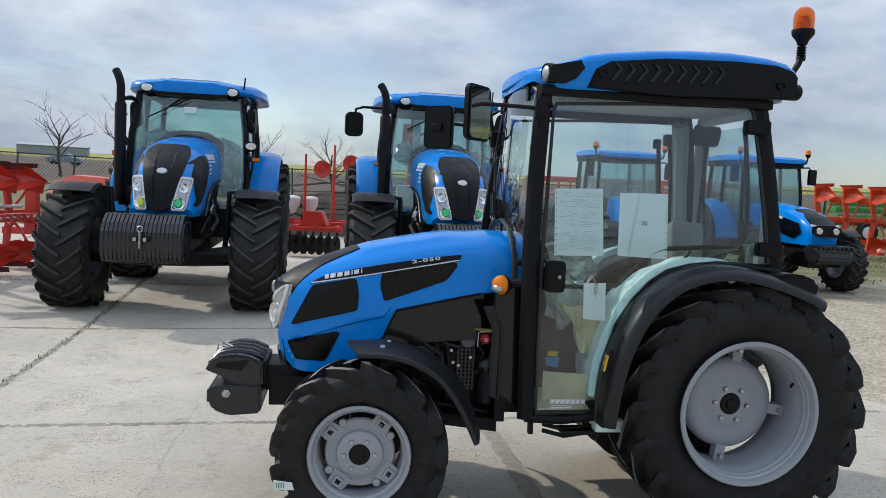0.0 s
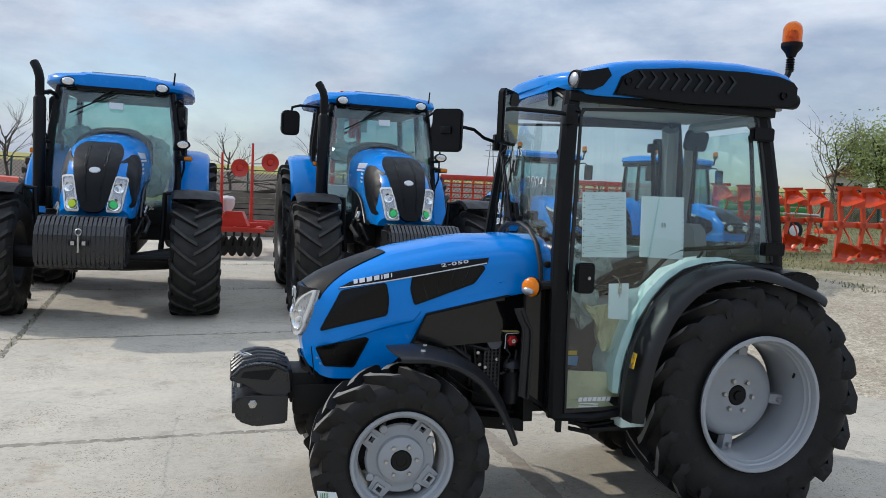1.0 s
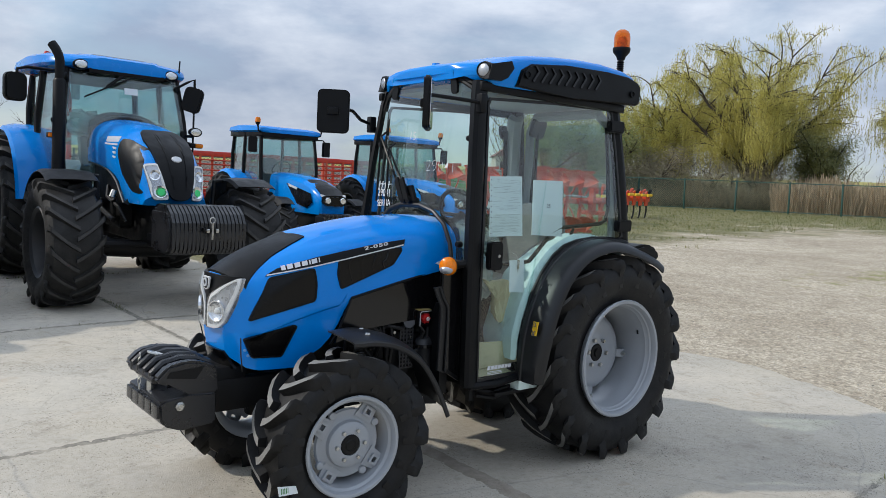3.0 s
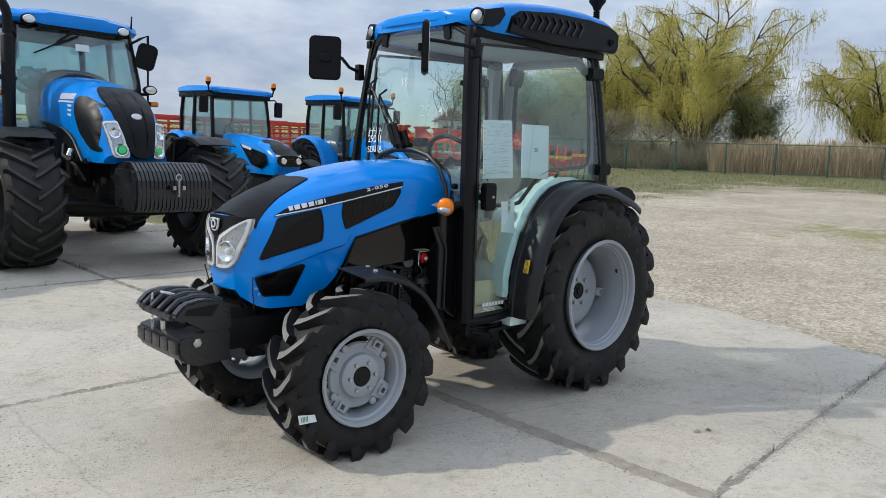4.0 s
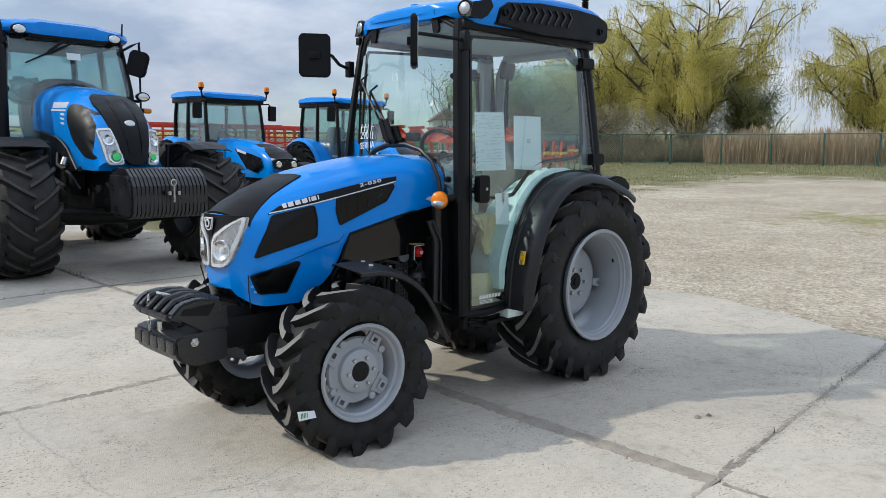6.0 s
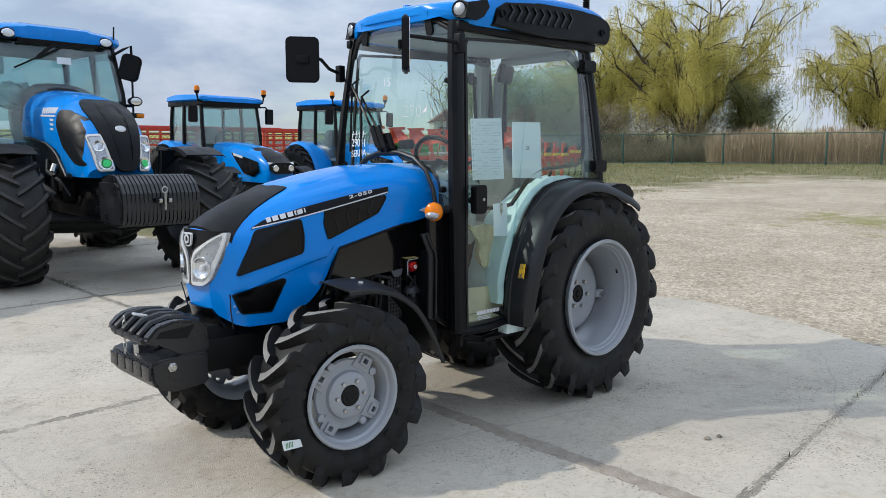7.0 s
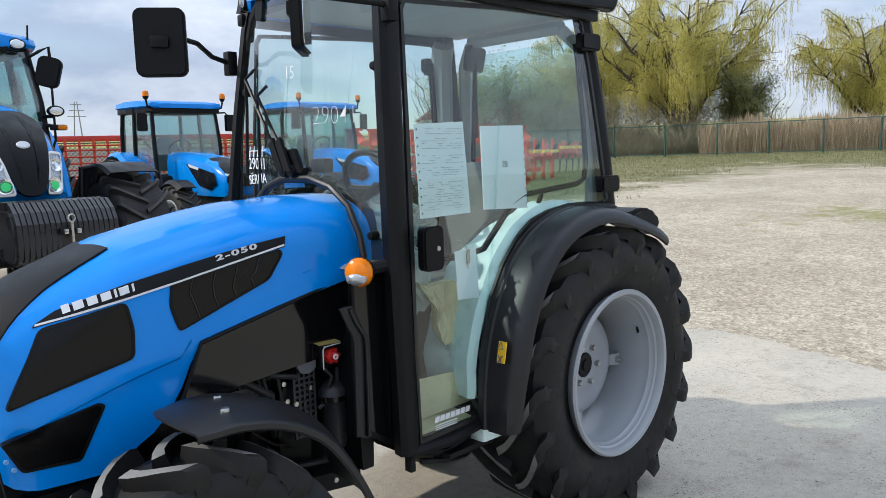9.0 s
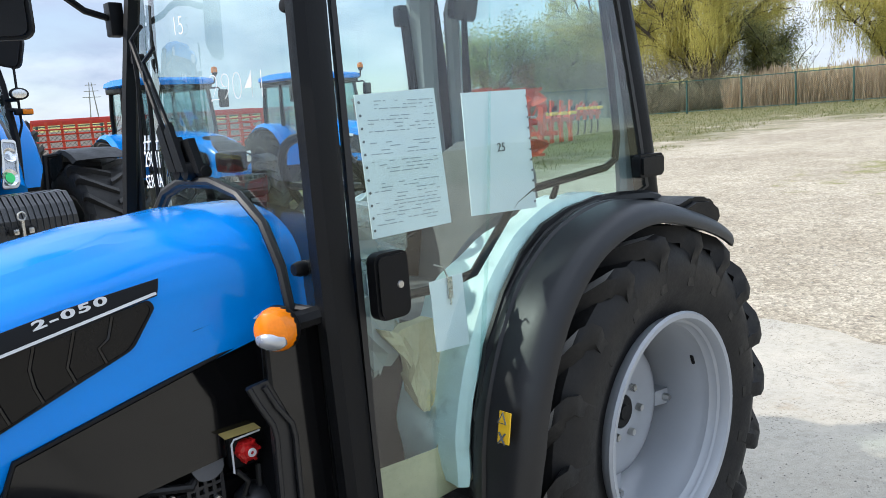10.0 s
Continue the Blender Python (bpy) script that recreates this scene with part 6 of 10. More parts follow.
    for y0, (y1, z1) in ((0.0, (-0.235, 1.675)), (-0.045, (-0.350, 1.745))):
        xb = wsx(y0, 1.41) + 0.03
        tube(bm, [(xb, y0, 1.405), (wsx(y1, z1) + 0.026, y1, z1)], 0.0065, 6)
        tube(bm, [(wsx(y1, z1) + 0.016, y1 + 0.05, z1 + 0.03), (wsx(y1, z1) + 0.026, y1, z1), (wsx(y1, z1) + 0.014, y1 - 0.02, z1 - 0.10), (wsx(y1, z1 - .3) + 0.014, y1 - 0.005, z1 - 0.36)], 0.006, 6)
        s0 = len(bm.verts)
        lathe(bm, [(0, 0.03), (0.02, 0.026), (0.024, 0.0), (0, 0.0)], 14)
        turned(bm, pose(xb - 0.02, y0, 1.405, 0, 0, -90), s0)
        slab_of(bm, [(xb + 0.004, y0 - 0.02, 1.405), (xb + 0.004, y0 + 0.02, 1.405), (xb + 0.0, y0 - 0.045, 1.52), (xb + 0.0, y0 - 0.07, 1.50)], (0.012, 0, 0))
    part("wiper", bm, BLACK, sc)
    bm = bmesh.new()
    tube(bm, [(1.06, -0.06, 1.405), (1.06, 0.05, 1.402)], 0.014, 10)
    prism(bm, [(-0.075, 1.40), (-0.03, 1.40), (-0.055, 1.485), (-0.085, 1.475)], 1.060, 1.078, "x")
    prism(bm, [(-0.02, 1.40), (0.05, 1.40), (0.01, 1.480), (-0.03, 1.475)], 1.060, 1.078, "x")
    box(bm, 0.985, 1.03, 0.03, 0.115, 1.395, 1.445, 0.014)
    part("wiper_motor", bm, BLACK, sc)

    # mirrors: the far one swung out, the near one folded in
    def mirror(name, arm, centre, yaw, w=0.185, h=0.245):
        bm = bmesh.new()
        tube(bm, arm, 0.0095, 8)
        box(bm, arm[0][0] - 0.02, arm[0][0] + 0.02, arm[0][1] - 0.02, arm[0][1] + 0.02, arm[0][2] - 0.045, arm[0][2] + 0.045, 0.006)
        mr = part(name, bm, BLACK, t, "black door mirror on a bar arm")
        m = Matrix.Translation(centre) @ pose(0, 0, 0, 0, 0, yaw)
        bm = bmesh.new()
        prism(bm, round_rect(0, 0, w, h, 0.028), -0.012, 0.022, "x")
        bmesh.ops.bevel(bm, geom=[e for e in bm.edges if abs(e.verts[0].co.x - e.verts[1].co.x) < 1e-5], offset=0.008, segments=2, affect="EDGES")
        box(bm, 0.022, 0.040, -0.03, 0.03, -0.02, 0.02, 0.006)
        part("shell", bm, BLACK, mr, m=m)
        bm = bmesh.new()
        prism(bm, round_rect(0, 0, w - 0.022, h - 0.022, 0.022), -0.014, -0.008, "x")
        part("mirror_pane", bm, MIRROR, mr, m=m)
    mirror("door_mirror", [(1.02, -0.470, 1.815), (1.10, -0.462, 1.835), (1.17, -0.435, 1.875), (1.24, -0.40, 1.880), (1.325, -0.365, 1.872)], (1.345, -0.350, 1.852), 55, 0.170, 0.230)
    mirror("door_mirror", [(1.01, 0.455, 1.885), (1.05, 0.45, 1.89), (1.15, 0.41, 1.897), (1.27, 0.375, 1.902)], (1.266, 0.375, 1.860), -42)

    # interior: floor, seat, console, steering wheel, rear frame
    bm = bmesh.new()
    box(bm, 0.02, 0.62, -0.22, 0.22, 0.495, 0.53, 0.006)
    box(bm, 0.62, 1.0, -0.43, 0.43, 0.495, 0.53, 0.006)
    box(bm, -0.15, 0.08, -0.22, 0.22, 0.53, 1.12, 0.02)
    part("cab_floor", bm, DARK, t)
    bm = bmesh.new()
    secs = []
    for x, z, w in ((0.52, 0.90, 0.20), (0.54, 0.93, 0.225), (0.50, 0.965, 0.235), (0.30, 0.975, 0.235), (0.20, 0.955, 0.22), (0.20, 0.86, 0.20), (0.48, 0.85, 0.19)):
        secs.append([(x, y * w, z + 0.012 * abs(y)) for y in (-1, -0.6, 0, 0.6, 1)])
    loft(bm, [[s_[k] for s_ in secs] for k in range(5)])
    st = part("seat", bm, SEAT, t, "grey woven seat still wrapped", smooth=50)
    bm = bmesh.new()
    rows = []
    for z, x, w in ((0.95, 0.20, 0.21), (1.05, 0.165, 0.225), (1.18, 0.14, 0.225), (1.30, 0.115, 0.20), (1.38, 0.095, 0.15), (1.41, 0.085, 0.09)):
        rows.append([(x + 0.05 - 0.02 * abs(k) , k * w, z) for k in (-1, -0.6, 0, 0.6, 1)] + [(x - 0.04, k * w, z) for k in (1, 0.6, 0, -0.6, -1)])
    loft(bm, rows)
    part("backrest", bm, SEAT, st, smooth=50)
    bm = bmesh.new()
    box(bm, 0.22, 0.50, -0.16, 0.16, 0.53, 0.86, 0.03)
    part("seat_base", bm, BLACK, st)
    bm = bmesh.new()
    prism(bm, [(0.99, 0.53), (0.82, 0.53), (0.80, 1.05), (0.86, 1.28), (0.99, 1.33)], -0.17, 0.17)
    bmesh.ops.bevel(bm, geom=bm.edges[:], offset=0.02, segments=2, affect="EDGES")
    part("dashboard", bm, BLACK, t)
    bm = bmesh.new()
    tube(bm, [(0.70 + 0.13 * math.cos(a) * 0.5 - 0.0, 0.185 * math.sin(a), 1.33 + 0.185 * math.cos(a) * 0.72) for a in [i * math.tau / 24 for i in range(24)]], 0.013, 8, True)
    tube(bm, [(0.70, -0.18, 1.33), (0.705, 0, 1.325), (0.70, 0.18, 1.33)], 0.012, 6)
    tube(bm, [(0.70, 0, 1.33), (0.85, 0, 1.20)], 0.03, 8)
    part("steering_wheel", bm, BLACK, t)
    bm = bmesh.new()
    for s in (1, -1):
        tube(bm, [(-0.16, s * 0.36, 1.15), (-0.155, s * 0.355, 1.55), (-0.13, s * 0.33, 1.86), (-0.10, s * 0.26, 1.94)], 0.028, 8)
    tube(bm, [(-0.10, -0.26, 1.955), (-0.10, 0.26, 1.955)], 0.028, 8)
    tube(bm, [(-0.09, -0.43, 1.20), (-0.065, -0.425, 1.58), (-0.045, -0.40, 1.88), (-0.02, -0.36, 1.95)], 0.050, 8)
    part("inner_frame", bm, LINING, t)
    bm = bmesh.new()
    box(bm, -0.16, 0.92, -0.408, 0.408, 1.990, 2.016, 0.008)
    box(bm, 0.55, 0.80, 0.05, 0.33, 1.945, 1.990, 0.012)
    part("headliner", bm, LINING, t)
    bm = bmesh.new()
    slab_of(bm, [(-0.165, -0.33, 1.16), (-0.165, 0.33, 1.16), (-0.13, 0.30, 1.90), (-0.13, -0.30, 1.90)], (-0.006, 0, 0))
    part("rear_window", bm, GLASS, t)
    bm = bmesh.new()
    prism(bm, round_rect(0, 0, 0.19, 0.115, 0.03), -0.012, 0.012, "x")
    turned(bm, pose(-0.135, -0.27, 1.885, 0, -12, -70))
    tube(bm, [(-0.135, -0.27, 1.90), (-0.12, -0.25, 1.965)], 0.014, 6)
    tube(bm, [(-0.135, -0.27, 1.86), (-0.14, -0.278, 1.70), (-0.15, -0.285, 1.52)], 0.012, 6)
    part("inner_mirror", bm, BLACK, t)
    bm = bmesh.new()
    for pts in ([(-0.14, -0.30, 1.10), (-0.14, -0.30, 1.44), (-0.155, -0.29, 1.84)], [(0.08, -0.31, 0.95), (0.09, -0.31, 1.40), (0.125, -0.30, 1.82)], [(0.66, -0.26, 0.95), (0.60, -0.25, 1.22)], [(0.55, -0.28, 0.95), (0.50, -0.27, 1.18)]):
        tube(bm, pts, 0.012, 6)
    for c in ((0.135, -0.30, 1.82), (0.60, -0.25, 1.22), (0.50, -0.27, 1.18)):
        box(bm, c[0] - 0.02, c[0] + 0.02, c[1] - 0.018, c[1] + 0.018, c[2] - 0.02, c[2] + 0.035, 0.01)
    part("levers", bm, BLACK, t)
    bm = bmesh.new()
    box(bm, 0.15, 0.80, -0.41, -0.26, 0.80, 0.98, 0.03)
    part("side_console", bm, BLACK, t)
    bm = bmesh.new()
    prism(bm, [(0.97, 0.50), (0.66, 0.50), (0.62, 0.80), (0.52, 0.98), (0.30, 1.14), (-0.12, 1.18), (-0.12, 1.02), (0.30, 1.02), (0.62, 1.00), (0.97, 0.88)], -0.40, -0.385)
    part("side_trim", bm, DARK, t)

    rng = random.Random(3)
    for c, size in (((0.74, 0.10, 1.19), (0.13, 0.16, 0.10)), ((0.80, 0.26, 1.02), (0.08, 0.08, 0.12))):
        bm = bmesh.new()
        rings = []
        for i in range(8):
            a = math.pi * (i + 0.5) / 8
            rings.append([])
            for k in range(12):
                b = math.tau * k / 12
                d = 1 + 0.25 * rng.uniform(-1, 1)
                rings[-1].append((c[0] + size[0] * d * math.sin(a) * math.cos(b), c[1] + size[1] * d * math.sin(a) * math.sin(b), c[2] + size[2] * d * math.cos(a)))
        loft(bm, rings)
        part("plastic_wrap", bm, WRAP, t, "crumpled clear plastic wrapping", smooth=0)
    # what lies and hangs inside the door
    def sheet(name, label, corners, lines):
        bm = bmesh.new()
        ob_y = 0.437
        slab_of(bm, [(x, ob_y + dy, z) for x, z, dy in corners], (0, -0.003, 0))
        ob = part(name, bm, PAPER, t, label)
        return ob
    p1 = sheet("paper_sheet", "printed delivery form in a clear sleeve", [(0.912, 1.541, 0.0), (0.692, 1.551, 0.0), (0.672, 1.247, 0.006), (0.900, 1.243, 0.006)], 1)
    bm = bmesh.new()
    random.seed(4)
    for k in range(34):
        z = 1.528 - k * 0.0078
        if k in (3, 9, 10, 15, 20, 21):
            continue
        x0 = 0.885 - random.choice((0, 0, 0.02, 0.06))
        while x0 > 0.70:
            w = random.uniform(0.006, 0.032)
            if random.random() < 0.62:
                slab_of(bm, [(x0, 0.4385 + (1.54 - z) * 0.02, z), (max(0.70, x0 - w), 0.4385 + (1.54 - z) * 0.02, z), (max(0.70, x0 - w), 0.4385 + (1.54 - z) * 0.02, z - 0.0019), (x0, 0.4385 + (1.54 - z) * 0.02, z - 0.0019)], (0, 0.0006, 0))
            x0 -= w + 0.006
    part("print_bars", bm, INK_PALE, p1)
    p2 = sheet("paper_sheet", "white numbered sheet in a clear sleeve", [(0.607, 1.537, 0.0), (0.381, 1.541, 0.0), (0.369, 1.243, 0.006), (0.604, 1.252, 0.006)], 0)
    cu = bpy.data.curves.new("number", "FONT")
    cu.body, cu.size, cu.extrude, cu.align_x = "25", 0.030, 0.0004, "CENTER"
    num = new("number", cu)
    num.parent = p2
    num.data.materials.append(INK)
    num.matrix_basis = pose(0.487, 0.4415, 1.395, 90, 0, 180)
    for ob, xe, dx in ((p1, 0.905, -0.010), (p2, 0.386, -0.009)):
        bm = bmesh.new()
        for k in range(11):
            z = 1.525 - k * 0.0265
            x = xe + dx * (1.525 - z) / 0.28
            s0 = len(bm.verts)
            lathe(bm, [(0, 0.001), (0.0032, 0.001), (0.0032, 0), (0, 0)], 6)
            turned(bm, Matrix.Translation((x, 0.4395 + (1.54 - z) * 0.02, z)), s0)
        part("punch_holes", bm, INK, ob)
    bm = bmesh.new()
    slab_of(bm, [(0.758, 0.448, 1.123), (0.655, 0.448, 1.126), (0.648, 0.450, 0.953), (0.752, 0.450, 0.960)], (0, -0.002, 0))
    tg = part("key_tag", bm, PAPER, t, "white card tag tied with the key")
    bm = bmesh.new()
    tube(bm, [(0.70, 0.452, 1.06), (0.70, 0.452, 1.115), (0.715, 0.450, 1.15), (0.74, 0.447, 1.16)], 0.002, 5)
    box(bm, 0.693, 0.707, 0.450, 0.454, 1.075, 1.125)
    part("key", bm, STEEL, tg)
    bm = bmesh.new()
    pts = [(0.938, 1.053), (0.88, 1.030), (0.847, 1.036), (0.78, 1.045), (0.743, 1.032), (0.66, 0.975), (0.638, 0.946), (0.71, 0.879), (0.745, 0.85), (0.767, 0.825), (0.824, 0.82), (0.838, 0.87), (0.871, 0.969)]
    a = [bm.verts.new((x, 0.405 + 0.02 * noise.noise((x * 11, z * 13, 1)), z)) for x, z in pts]
    b = [bm.verts.new((x, 0.40 - 0.03 * (i % 2), z)) for i, (x, z) in enumerate(pts)]
    bm.faces.new(a)
    bm.faces.new(b[::-1])
    for i in range(len(pts)):
        j = (i + 1) % len(pts)
        bm.faces.new((a[i], a[j], b[j], b[i]))
    bmesh.ops.triangulate(bm, faces=bm.faces[:])
    bmesh.ops.subdivide_edges(bm, edges=bm.edges[:], cuts=3, use_grid_fill=True)
    for v in bm.verts:
        x, y, z = v.co
        v.co.y = y - 0.06 + 0.035 * noise.noise((x * 19, z * 15, 2)) + 0.018 * noise.noise((x * 45, z * 41, 7))
        v.co.x = x - 0.10 + 0.008 * noise.noise((x * 40, z * 38, 4))
        v.co.z = z - 0.035
    part("packing_paper", bm, CARD, t, "crumpled brown packing paper", smooth=0)
    bm = bmesh.new()
    slab_of(bm, [(0.95, 0.435, 0.535), (0.69, 0.435, 0.535), (0.70, 0.20, 0.575), (0.94, 0.20, 0.575)], (0, 0, 0.006))
    slab_of(bm, [(0.90, 0.36, 0.55), (0.60, 0.38, 0.57), (0.618, 0.37, 0.67), (0.68, 0.37, 0.767), (0.70, 0.36, 0.683), (0.896, 0.35, 0.691)], (0, 0.004, 0.004))
    part("floor_cardboard", bm, CARD, t, "brown cardboard on the cab floor", smooth=0)
    bm = bmesh.new()
    slab_of(bm, [(0.845, 0.235, 0.765), (0.795, 0.235, 0.765), (0.795, 0.235, 0.742), (0.845, 0.235, 0.742)], (0, 0.001, 0))
    part("yellow_label", bm, YELLOW, t)
    bm = bmesh.new()
    slab_of(bm, [(0.855, 0.232, 0.737), (0.785, 0.232, 0.737), (0.790, 0.228, 0.685), (0.850, 0.228, 0.695)], (0, 0.001, 0))
    part("blue_label", bm, BLUELABEL, t)
    bm = bmesh.new()
    x = 0.885
    for w in (0.024,) * 7:
        slab_of(bm, [(x, 0.4625, 0.592), (x - w + 0.004, 0.4625, 0.592), (x - w + 0.009, 0.4625, 0.573), (x + 0.005, 0.4625, 0.573)], (0, 0.001, 0))
        x -= w
    for k in range(3):
        slab_of(bm, [(0.885, 0.4625, 0.564 - k * 0.007), (0.785, 0.4625, 0.564 - k * 0.007), (0.785, 0.4625, 0.561 - k * 0.007), (0.885, 0.4625, 0.561 - k * 0.007)], (0, 0.001, 0))
    part("glass_lettering", bm, LOGO, t)
    # white marker words on the windscreen
    for body, y, z, size, tilt in (("29041", -0.350, 1.415, 0.060, -1), ("SERBIA", -0.345, 1.357, 0.050, 3), ("29041", 0.094, 1.556, 0.088, -2), ("15", -0.068, 1.720, 0.062, -4)):
        cu = bpy.data.curves.new("marker_writing", "FONT")
        cu.body, cu.size, cu.extrude, cu.offset = body, size, 0.0003, (-0.0034 if size > 0.08 else -0.0012 if y > -0.2 else 0.0)
        w_ = new("marker_writing", cu)
        w_.parent = sc
        cu.materials.append(CHALK)
        w_.matrix_basis = pose(wsx(y, z) + 0.006, y, z, 90, 0, 90 + (-7 if y < -0.2 else 5 if y > 0 else 0)) @ pose(0, 0, 0, 0, 0, tilt)
    bm = bmesh.new()
    for k in range(4):
        y = -0.345 + k * 0.036
        tube(bm, [(wsx(y, 1.46) + 0.006, y, 1.458), (wsx(y, 1.5) + 0.006, y + 0.006, 1.497)], 0.0025, 4)
        tube(bm, [(wsx(y, 1.46) + 0.006, y, 1.478), (wsx(y, 1.5) + 0.006, y + 0.022, 1.482)], 0.0025, 4)
    part("marker_bars", bm, CHALK, sc)
    # step and underside bits
    bm = bmesh.new()
    for k in range(2):
        tube(bm, [(0.60, 0.20, 0.48), (0.62, 0.40, 0.46 - k * 0.03), (0.80, 0.42, 0.44 - k * 0.03), (0.90, 0.40, 0.46 - k * 0.03)], 0.010, 6)
    box(bm, 0.60, 0.82, 0.36, 0.46, 0.425, 0.445, 0.005)
    box(bm, 0.95, 0.97, 0.40, 0.43, 0.42, 0.50)
    part("step", bm, DARK, t)
    bm = bmesh.new()
    box(bm, 0.50, 0.67, 0.37, 0.475, 0.440, 0.500, 0.016)
    part("film_corner", bm, FILM, t)


small_cab(tractor)


# ---- larger tractors behind ----
def stand(x, y, yaw, base):
    """Pose on the ground: nose direction yaw (degrees from +x), level taken at both axles."""
    c, s = math.cos(radians(yaw)), math.sin(radians(yaw))
    z0, z1 = hgt(x, y), hgt(x + c * base, y + s * base)
    pitch = math.degrees(math.atan2(z1 - z0, base))
    return Matrix.Translation((x, y, z0)) @ pose(0, 0, 0, 0, 0, yaw) @ pose(0, 0, 0, 0, -pitch, 0)


def plain_wheel(parent, m, R, W, rim_r, lugs, rim_mat, dish, facing, rubber=None, lug_w=0.05, hub_out=0.02):
    bm = bmesh.new()
    hw = W / 2
    lathe(bm, [(rim_r, hw * 0.80), (rim_r + 0.015, hw * 0.84), (rim_r, hw * 0.88), (rim_r - 0.03, hw * 0.78), (rim_r - 0.045, hw * 0.5), (rim_r - 0.06, -dish), (rim_r * 0.72, -dish + 0.02), (rim_r * 0.55, -dish + 0.07), (rim_r * 0.36, -dish + 0.08), (rim_r * 0.34, -dish + 0.08 + hub_out), (rim_r * 0.30, -dish + 0.10 + hub_out), (0, -dish + 0.10 + hub_out), (0, -dish - 0.05), (rim_r * 0.7, -dish - 0.03), (rim_r - 0.03, -hw * 0.8), (rim_r, -hw * 0.84), (rim_r, hw * 0.80)], 40)
    rim = part("wheel", bm, rim_mat, parent, m=m)
    bm = bmesh.new()
    bolt_ring(bm, 8, rim_r * 0.45, -dish + 0.06, -dish + 0.10, 0.018)
    parts("wheel_bolt", bm, STEEL, rim)
    add_tyre(rim, rubber or RUBBER_OLD, R, W, rim_r, lugs, R * 0.058, facing * 0.42 * W / R, lug_w, 0.35, RUBBER_DUST)
    return rim


BT = [(1.35, 2.10), (1.8, 2.07), (2.2, 2.02), (2.5, 1.95), (2.75, 1.865), (2.95, 1.755), (3.06, 1.66), (3.13, 1.565), (3.20, 1.42), (3.24, 1.25)]
BB = [(1.35, 1.54), (1.67, 1.52), (2.1, 1.47), (2.30, 1.41), (2.44, 1.34), (2.60, 1.20), (2.70, 1.12), (3.3, 1.12)]
BW = [(1.35, 0.44), (2.1, 0.42), (2.6, 0.40), (3.0, 0.375), (3.24, 0.35)]


def big_nose(y, z):
    """Front skin of the large hood: x for a given width and height."""
    lo, hi = 1.8, 3.25
    for _ in range(18):
        mid = (lo + hi) / 2
        if lerp(BT, mid) > z:
            lo = mid
        else:
            hi = mid
    return lo - 0.20 * (y / 0.40) ** 2


def big_skin(u, v, off):
    return (big_nose(u, v) + off, u, v + off * 0.4)


def big_flank(x, z, off, s):
    """Side skin of the large hood."""
    w, zt = lerp(BW, x), lerp(BT, x)
    q = max(0.0, (z - (zt - 0.34)) / 0.34)
    y = w * (1 - min(0.99, q) ** 2.5) ** (1 / 2.5) + off
    bow = 0.20 * max(0.0, min(1.0, (x - 2.3) / 0.9))
    return (x - bow * (y / 0.40) ** 2, s * y, z)


